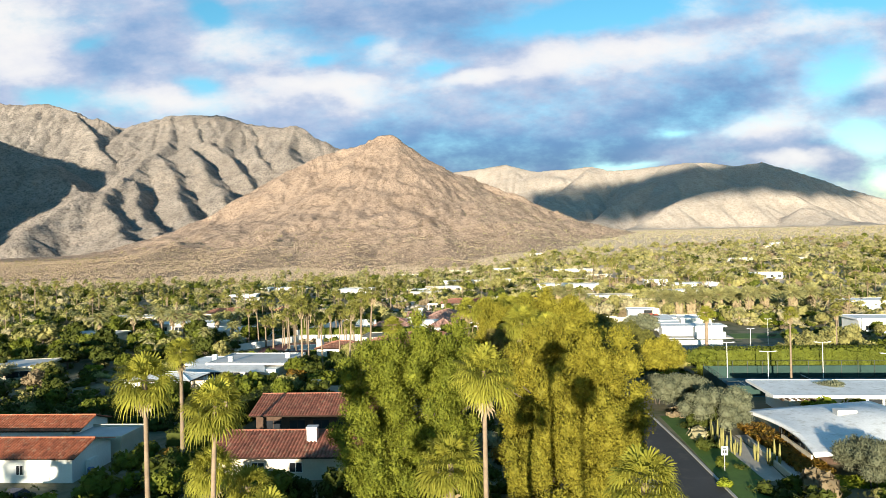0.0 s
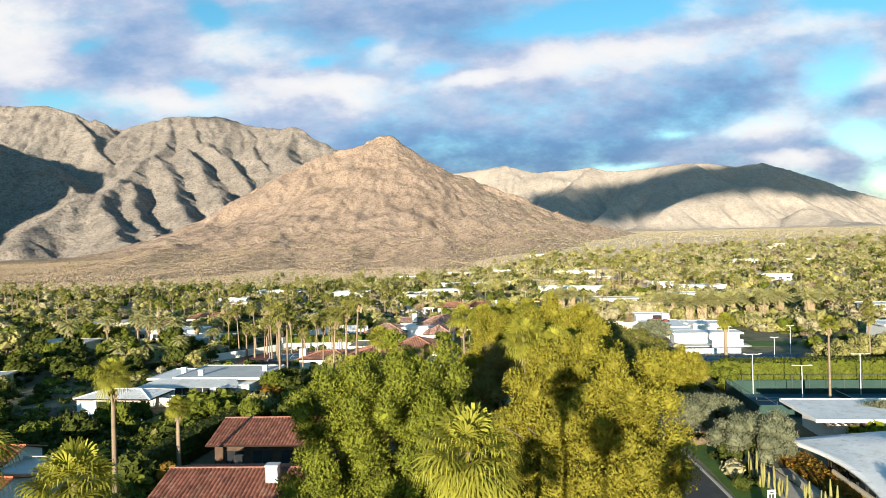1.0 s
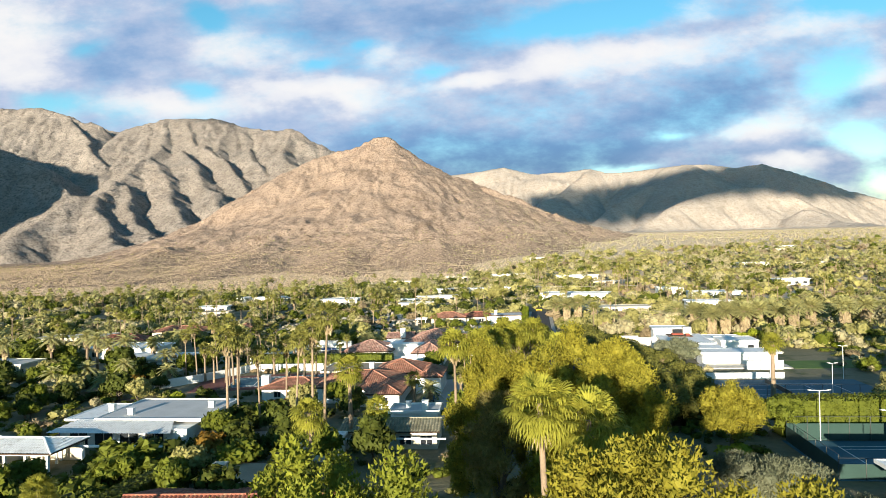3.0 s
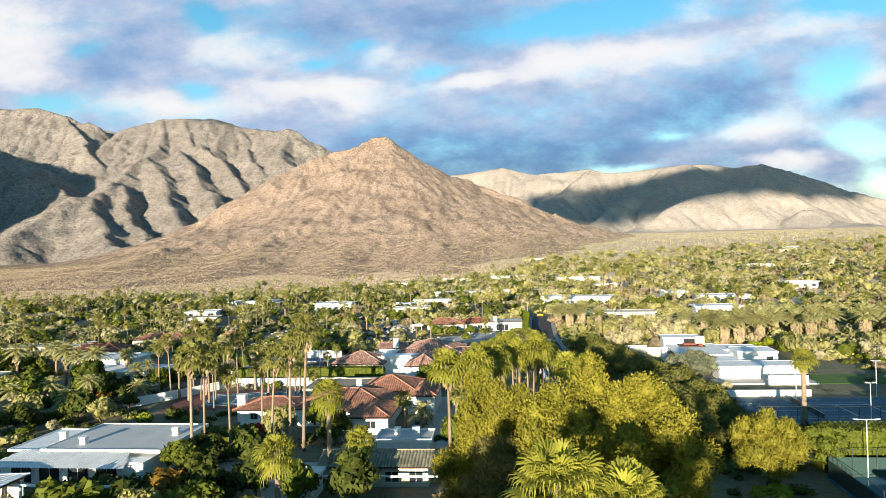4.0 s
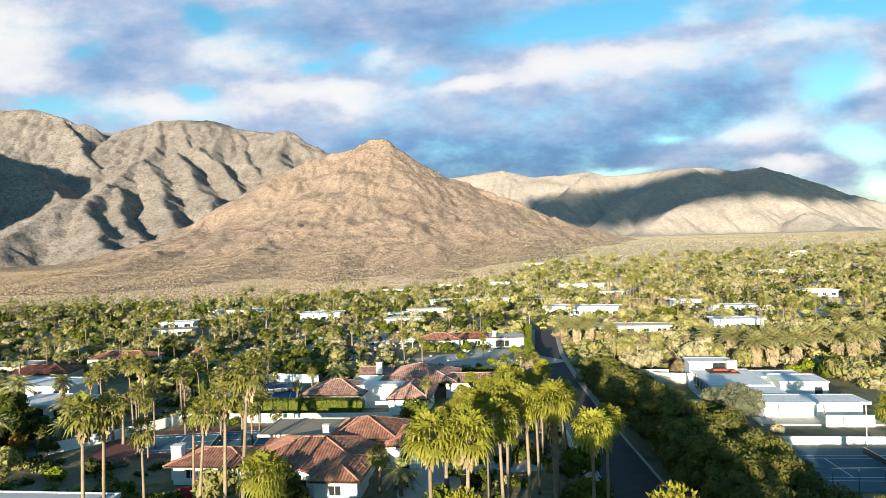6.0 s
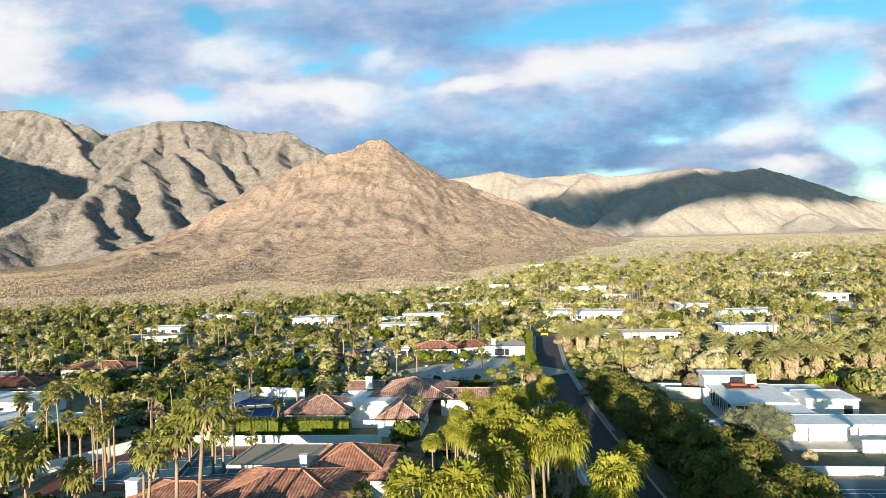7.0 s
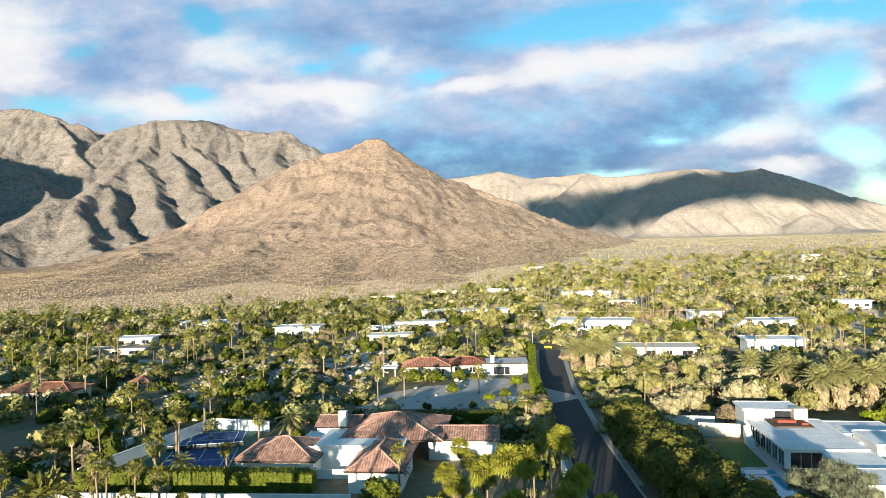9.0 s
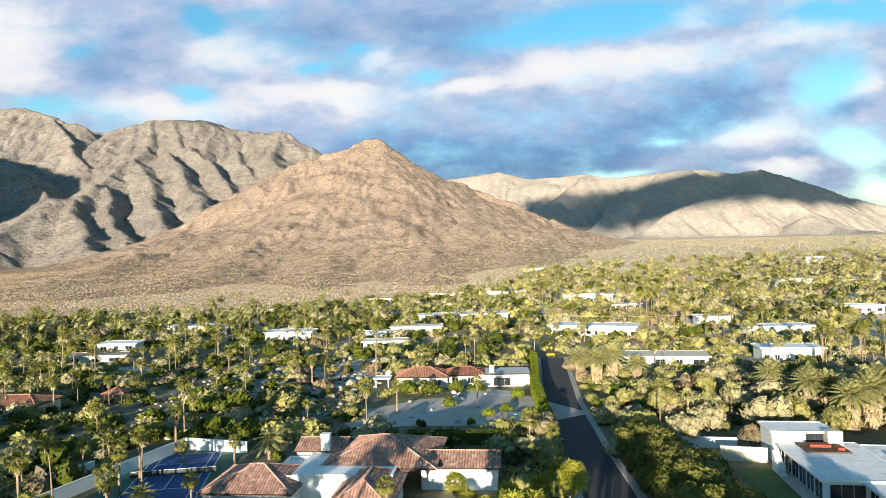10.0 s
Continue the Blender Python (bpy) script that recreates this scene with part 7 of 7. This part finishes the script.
for x, y, k, s in ((-24, 65, 0, 0.8), (-17, 66.5, 1, 0.7), (-10.5, 65.5, 0, 0.75), (-29, 68, 1, 0.7), (-4, 64, 0, 0.8), (-37, 82, 1, 0.7), (-31.5, 83, 0, 0.8), (-33, 92, 0, 0.9), (-37.5, 88, 1, 0.6), (-30, 137, 1, 1.0), (-28, 141, 0, 1.0), (-36, 118, 1, 0.9), (-25, 131, 0, 1.1), (-22, 140, 0, 1.1), (-18, 128, 0, 1.1), (-22, 120, 1, 1.1), (-14, 112, 0, 1.1), (-20, 108, 0, 1.1), (-27, 112, 1, 1.0), (-12, 150, 0, 1.0), (-15, 157, 1, 1.1), (-21, 154, 2, 1.0), (-10, 104, 0, 1.2), (-6, 125, 0, 1.1)):
    spread(gtree[k], x, y + 6 * (y < 70) + 4 * (y > 100), s)
for k in range(70):                                       # close-planted gardens beside the side street, added to shade its houses
    x, y = RB.uniform(-122, -58), (RB.uniform(92, 124), RB.uniform(160, 178), RB.uniform(182, 200), RB.uniform(216, 226))[k % 4]
    if free(x, y) and abs(y - np.interp(x, (-140, -62), (118, 135))) > 5:
        spread(gtree[RB.choice(3, p=(0.5, 0.3, 0.2))], x, y, RB.uniform(0.8, 1.5))
for t, p in zip(shrubs, ((-40, 60), (-36, 62), (-28, 58), (52, 96), (70, 268), (60, 270), (-27, 66), (120, 140))):
    place(t, *p, s=1.6)
for t, p in zip(gtree, ((-140, 280), (-130, 330), (170, 340), (66, 276), (180, 420))):
    place(t, *p)

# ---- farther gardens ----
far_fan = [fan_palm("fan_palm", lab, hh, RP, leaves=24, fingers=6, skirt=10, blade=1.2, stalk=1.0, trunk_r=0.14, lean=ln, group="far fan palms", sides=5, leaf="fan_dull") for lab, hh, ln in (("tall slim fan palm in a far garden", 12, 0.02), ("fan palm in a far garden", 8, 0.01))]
def far_free(x, y):
    return free(x, y) and not (-74 < x < -4 and 250 < y < 345 and RB.uniform() < 0.85)
count = 0
while count < 125:
    y = RB.uniform(235, 430)
    x = RB.uniform(-0.72, 0.74) * y
    if not far_free(x, y) or (30 < x < 0.35 * y and y < 330):
        continue
    spread(far_fan[int(RB.uniform() < 0.5)], x, y, RB.uniform(0.45, 1.2))
    count += 1
for x, y, k, s in ((46, 242, 2, 1.0), (52, 238, 4, 1.1), (58, 243, 4, 1.25), (63, 236, 3, 0.9), (69, 243, 4, 1.3), (75, 246, 2, 1.2), (80, 240, 2, 1.0), (47, 252, 4, 0.9), (54, 254, 2, 1.2), (62, 256, 4, 1.2), (70, 258, 4, 1.2), (78, 255, 2, 1.1), (49, 264, 2, 1.0), (58, 268, 2, 1.1), (68, 270, 2, 1.3), (80, 266, 4, 1.2), (74, 280, 4, 1.2), (92, 272, 2, 1.3), (104, 272, 4, 1.2)):
    spread(gtree[k], x, y, s)
for k in range(22):                                       # tall slim palms beyond the white villa, and a yellow-green clump
    x, y, s = (RB.uniform(92, 112), RB.uniform(418, 438), RB.uniform(1.15, 1.45)) if k < 9 else (RB.uniform(60, 80), RB.uniform(495, 520), RB.uniform(1.0, 1.3)) if k < 15 else (RB.uniform(116, 128), RB.uniform(300, 312), RB.uniform(0.85, 1.1))
    spread(far_fan[0], x, y, s).scale = (0.95, 0.95, s)
for t, p in zip(far_fan, ((-170, 400), (190, 430))):
    place(t, *p)

for k in range(58):                                      # desert shrubs in the wash
    x, y = RB.normal(-34, 17), RB.normal(288, 26)
    if free(x, y) and 248 < y < 345:
        spread(shrubs[RB.choice((0, 0, 3, 3, 3, 4, 5))], x, y, RB.uniform(1.2, 3.6), RB.uniform(0.6, 0.95))
# woods and gardens that nobody could count
def clump(rng, n, r, tall, size, cores=5):
    """A ragged low tree: leaf clusters over a few lobes, round a leafy core."""
    lobes = rng.normal(0, 0.38, (5, 3)) * (r, r, r * 0.5) + (0, 0, r * tall * 0.6)
    rad = rng.uniform(0.45, 0.75, 5) * r
    pick = rng.integers(0, 5, n)
    d = rng.normal(0, 1, (n, 3))
    d[:, 2] = np.abs(d[:, 2]) * 0.9 + d[:, 2] * 0.1
    d /= np.linalg.norm(d, axis=1, keepdims=True)
    V, F = cards(lobes[pick] + d * (rad[pick] * rng.uniform(0.8, 1.15, n))[:, None] * (1, 1, tall), d, size * r, rng, 0.6)
    vs, fs = [V], [list(f) for f in F]
    k = len(V)
    for c, q in zip(lobes[:cores], rad):
        vs.append(c + SEED_V * rng.uniform(0.8, 1.05, (12, 1)) * q * 0.92 * (1, 1, tall))
        fs += [[i + k for i in f] for f in SEED_F]
        k += 12
    return np.concatenate(vs), fs


def palm_low(rng, hh, leaves=20):
    V, F = [], []
    for k in range(leaves):
        a, el = k * 2.39996, radians(75) - k / leaves * radians(115)
        d = np.array([math.cos(a) * math.cos(el), math.sin(a) * math.cos(el), math.sin(el)])
        s = np.array([-math.sin(a), math.cos(a), 0.0])
        i = len(V)
        c = np.array([0, 0, hh])
        V += [c + d * 0.5, c + d * 1.5 + s * 0.75, c + d * 2.3 + s * 0.3 - (0, 0, 0.5), c + d * 2.4 - s * 0.35 - (0, 0, 0.6), c + d * 1.5 - s * 0.75]
        F.append([i, i + 1, i + 2, i + 3, i + 4])
    return np.array(V), F


def palm_fine(rng, leaves=20):
    """A fan palm's crown with fingered leaves, about its heart."""
    g = Geo()
    for k in range(leaves):
        V, F = fan_leaf(k * 2.39996, radians(80) - k / leaves * radians(120), 0.95, 1.25, 5, 0.6, rng)
        ragged(g, V, F, np.zeros(3))
    return np.concatenate(g.v), [list(f) for f in g.f]


WOODS = ("dark", "green", "olive", "straw", "sage", "brown")
forms = [clump(RB, 104, 1.0, RB.uniform(0.7, 1.0), 0.145, 3) for k in range(10)]
far_forms = [clump(RB, 92, 1.0, RB.uniform(0.7, 1.0), 0.145, 2) for k in range(10)]
palms = [palm_low(RB, 0.0) for k in range(4)]
fine_palms = [palm_fine(RB) for k in range(3)]
geos = {k: Geo() for k in WOODS + ("feather", "fan_dull")}
trunks, skirts = Geo(), Geo()
def put_form(g, form, x, y, z, s, tall=1.0):
    V, F = form
    a = RB.uniform(0, 6.3)
    c, q = math.cos(a), math.sin(a)
    W = np.stack([V[:, 0] * c - V[:, 1] * q, V[:, 0] * q + V[:, 1] * c, V[:, 2] * tall], 1) * s + (x, y, z)
    n = g.n
    g.v.append(W)
    g.n += len(W)
    g.f.extend([[i + n for i in f] for f in F])


for x, y, w, d, turn in HOMES:                            # shrubs round the farther houses
    for k in range(int(w * 0.7)):
        u, v = RB.uniform(-0.55, 0.55) * w, -d / 2 - RB.uniform(1.5, 4.5)
        a = radians(turn)
        px, py = x + u * math.cos(a) - v * math.sin(a), y + u * math.sin(a) + v * math.cos(a)
        put_form(geos[WOODS[RB.choice(6, p=(0.1, 0.3, 0.25, 0.2, 0.1, 0.05))]], (forms if y < 420 else far_forms)[k % 10], px, py, float(ground_z(px, py)) - 0.2, RB.uniform(0.5, 1.7), RB.uniform(0.8, 1.3))
made = 0
while made < 5600:
    y = 215 + 760 * RB.uniform() ** 1.15
    x = RB.uniform(-0.74, 0.76) * y
    if not far_free(x, y) or (x < 0.12 * y and y > np.interp(x / y, (-0.7, -0.25, -0.05, 0.12), (500, 530, 610, 720)) + 50 * RB.uniform()) or (y > 760 and RB.uniform() < 0.55):
        continue
    z, dry = float(ground_z(x, y)), x > 30
    made += 1
    if RB.uniform() < (0.075 if y < 400 else 0.16):                # a palm
        hh, s = RB.uniform(2.5, 11), RB.uniform(0.8, 1.5)
        trunks.tube([(x, y, z - 0.5), (x + RB.normal(0, 0.2), y, z + hh)], [0.13, 0.09], 4)
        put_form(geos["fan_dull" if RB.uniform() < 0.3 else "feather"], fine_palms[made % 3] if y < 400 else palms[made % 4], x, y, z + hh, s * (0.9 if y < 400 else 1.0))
        skirts.tube([(x, y, z + hh - 1.8 * s), (x, y, z + hh - 0.3)], [0.12, 0.4 * s], 5)
        continue
    key = WOODS[RB.choice(6, p=(0.03, 0.09, 0.27, 0.30, 0.23, 0.08))] if dry else WOODS[RB.choice(6, p=(0.07, 0.26, 0.34, 0.13, 0.16, 0.04))]
    put_form(geos[key], (forms if y < 420 else far_forms)[made % 10], x, y, z - 0.2, RB.uniform(1.5, 4.0) * (1.25 if y > 420 else 0.95), RB.uniform(0.75, 1.15))
for k in range(560):                                      # dry garden beyond the modern house
    x, y = RB.uniform(40, 130), RB.uniform(222, 345)
    if far_free(x, y) and x < 0.5 * y:
        put_form(geos[WOODS[RB.choice(6, p=(0.02, 0.10, 0.28, 0.22, 0.27, 0.11))]], forms[k % 10], x, y, -0.2, RB.uniform(1.2, 3.0), RB.uniform(0.7, 1.0))
for k in range(3000):                                     # undergrowth between the houses and garden trees
    y = 50 + 190 * RB.uniform() ** 0.7
    x = RB.uniform(-0.74, 0.74) * y
    if free(x, y):
        put_form(geos[WOODS[RB.choice(6, p=(0.32, 0.34, 0.18, 0.06, 0.05, 0.05))]], forms[k % 10], x, y, -0.15, RB.uniform(0.6, 1.7), RB.uniform(0.7, 1.0))
for k in range(760):                                      # thick shrubbery between the red-roofed house and the white one
    x, y = (RB.uniform(-78, -26), RB.uniform(98, 126)) if k % 3 else (RB.uniform(-62, -22), RB.uniform(124, 137))
    if free(x, y) or (k % 3 == 0 and x > -43):
        put_form(geos[WOODS[RB.choice(3, p=(0.5, 0.38, 0.12))]], forms[k % 10], x, y, -0.2, RB.uniform(0.9, 2.1), RB.uniform(0.8, 1.15))
for k in range(420):                                      # desert shrubs and trees about the wash
    x, y = RB.uniform(-80, -2), RB.uniform(244, 350)
    if free(x, y) and abs(y - 300) > 8 * RB.uniform() and RB.uniform() < 0.75:
        put_form(geos[WOODS[RB.choice(6, p=(0.2, 0.3, 0.25, 0.1, 0.1, 0.05))]], forms[k % 10], x, y, -0.15, RB.uniform(0.7, 2.3), RB.uniform(0.7, 1.05))
for key, g in geos.items():
    single("far_gardens_" + {"fan_dull": "palms", "feather": "date_palms"}.get(key, key), g, M[key], "far gardens and trees of the town", "trees", kind="stuff")
single("far_trunks", trunks, M["trunk_palm"], "slim trunks of far palms", "trees", kind="stuff")
single("far_dead_fronds", skirts, M["thatch"], "dry skirts under far palm crowns", "trees", kind="stuff")
def brush(name, label, mat, n, lo, hi, left, right, bias, big=1.0):
    """Low brush set on the fan and the lower slopes."""
    g = Geo()
    Y = lo + (hi - lo) * RB.uniform(0, 1, n) ** bias
    X = (RB.uniform(left, right, n) + RB.normal(0, 0.05, n)) * Y
    Z = np.maximum.reduce([ground_z(X, Y)] + [f(X, Y) for f in SLOPES[:2]])
    r = big * RB.uniform(0.4, 1.1, n) * (1 + 0.5 * smoothstep(900, 1400, Y))
    for k in range(3):
        d = RB.normal(0, 1, (n, 3))
        d[:, 2] = np.abs(d[:, 2]) * 0.7
        d /= np.linalg.norm(d, axis=1, keepdims=True)
        P = np.stack([X, Y, Z + r * 0.3], 1) + d * (r * 0.6)[:, None]
        V, F = cards(P, d + (0, -0.6, 0), 0.75, RB, 0.75)
        V = (V - np.repeat(P, 3, 0)) * np.repeat(r, 3)[:, None] + np.repeat(P, 3, 0)
        g.add(V, F)
    return single(name, g, M[mat], label, "scrub", kind="stuff")


brush("slope_brush", "dry brown brush dotted over the lower slopes", "brown", 4500, 560, 1500, -0.74, 0.16, 1.3)
brush("slope_scrub", "grey-green scrub dotted over the lower slopes", "olive", 3000, 560, 1500, -0.74, 0.16, 1.3)
brush("fan_scrub", "dark dry scrub over the stony fan under the hills", "brown", 5000, 580, 1500, -0.74, -0.1, 1.3, 0.8)
brush("fan_brush", "dry tan brush all over the stony fan under the hills", "dry_brush", 56000, 545, 1350, -0.74, 0.06, 1.1, 0.65)
brush("desert_brush", "dry tan brush on the pale desert fan", "pale_brush", 22000, 720, 2300, 0.05, 0.76, 1.2, 0.75)
brush("desert_scrub", "scattered grey-green desert scrub on a pale fan", "olive", 4000, 800, 2200, 0.02, 0.76, 1.3)

# boulders of the dry wash
ROCKS = []
for k in range(6):
    b = Geo()
    w = ICO_V * RB.uniform(0.72, 1.15, (len(ICO_V), 1)) * (1.0, RB.uniform(0.7, 1.0), RB.uniform(0.55, 0.8))
    ROCKS.append((w, b.add(w + (0, 0, 0.25), ICO_F).mesh("boulder", M["boulder"])))
many = Geo()
for k in range(1900):
    if k % 3:
        x, y = RB.normal(-32, 15), RB.normal(296, 30)
    else:
        x, y = RB.uniform(-75, 25), RB.uniform(500, 660)
    if k % 3 and (not free(x, y) or y < 246):
        continue
    s = RB.uniform(0.25, 0.9) * (1.0 if k % 3 else 1.8)
    many.add(ROCKS[k % 6][0] * s + (x, y, float(ground_z(x, y)) + 0.2 * s), ICO_F)
single("boulder_field", many, M["boulder"], "pale boulders strewn over a dry wash", "boulders", kind="stuff")
for k in range(90):
    x, y = RB.normal(-28, 15), RB.normal(295, 28)
    if k > 70:
        x, y = RB.uniform(0, 32), RB.uniform(256, 288)
    elif not free(x, y) or y < 250:
        continue
    s = RB.uniform(0.7, 1.7) * (0.6 if k > 70 else 1)
    single("boulder", ROCKS[k % 6][1], None, "large pale boulder in a dry wash", "boulder", pose(x, y, 0, 0, 0, 40 * k) @ Matrix.Diagonal((s, s, s, 1)), group="boulders of the wash")
wall_line("low white wall in the dry wash", [(-48, 262), (-30, 292), (-22, 318)], 1.1, "concrete")
# a slack cable on slim poles beyond the street's end
for x, y in ((48, 404), (128, 392)):
    pl = thing("utility_pole", "slim weathered wooden utility pole among far gardens", "pole", at(x, y, 0), group="utility poles")
    part("post", Geo().tube([(0, 0, -0.4), (0, 0, 8.6)], [0.14, 0.10], 7), M["trunk"], pl)
    part("crossarm", Geo().box(-0.9, 0.9, -0.06, 0.06, 8.1, 8.24), M["trunk"], pl)
single("cable", Geo().tube([(48 + 80 * q / 12, 404 - 12 * q / 12, 8.35 - 1.1 * (1 - (q / 6 - 1) ** 2)) for q in range(13)], [0.035] * 13, 5), M["concrete"], "thin pale slack cable between two poles", "cable")
# cactus garden by the street
for k in range(9):
    x, y = 36.0 + 0.45 * k + RB.normal(0, 0.3), 91 - 1.2 * k + RB.normal(0, 0.4)
    c = thing("cactus", "tall ribbed columnar cactus in a gravel bed", "cactus", at(x, y, 0), group="street cactuses")
    for j in range(int(RB.integers(2, 5))):
        a, hh = RB.uniform(0, 6.3), RB.uniform(1.2, 3.4)
        part("stem", Geo().tube([(0.3 * math.cos(a), 0.3 * math.sin(a), -0.1), (0.42 * math.cos(a), 0.42 * math.sin(a), hh * 0.6), (0.45 * math.cos(a), 0.45 * math.sin(a), hh)], [0.13, 0.15, 0.06], 8), M["olive"], c, smooth=True)
# town behind the start: unseen trees and palms added to shade the near gardens
for k in range(16):
    spread(gtree[k % 2], -64 + 4.4 * k, 33 + 4 * (k % 3), RB.uniform(0.9, 1.45))
RN = np.random.default_rng(41)
for k in range(70):
    x, y = RN.uniform(-130, 80), RN.uniform(-190, 34)
    if -7 < x < 30 and y > -25 or abs(x - 20) < 7:
        continue
    copy_thing(gtree[k % 3], pose(x, y, 0, 0, 0, 50 * k)).scale = [RN.uniform(1.2, 2.3)] * 3
for k in range(26):
    x, y = RN.uniform(-90, 60), RN.uniform(-120, 26)
    if -8 < x < 12 and y > -30 or abs(x - 20) < 5:
        continue
    copy_thing(mid[k % 2], pose(x, y, 0, 0, 0, 50 * k)).scale = [RN.uniform(0.9, 1.3)] * 3
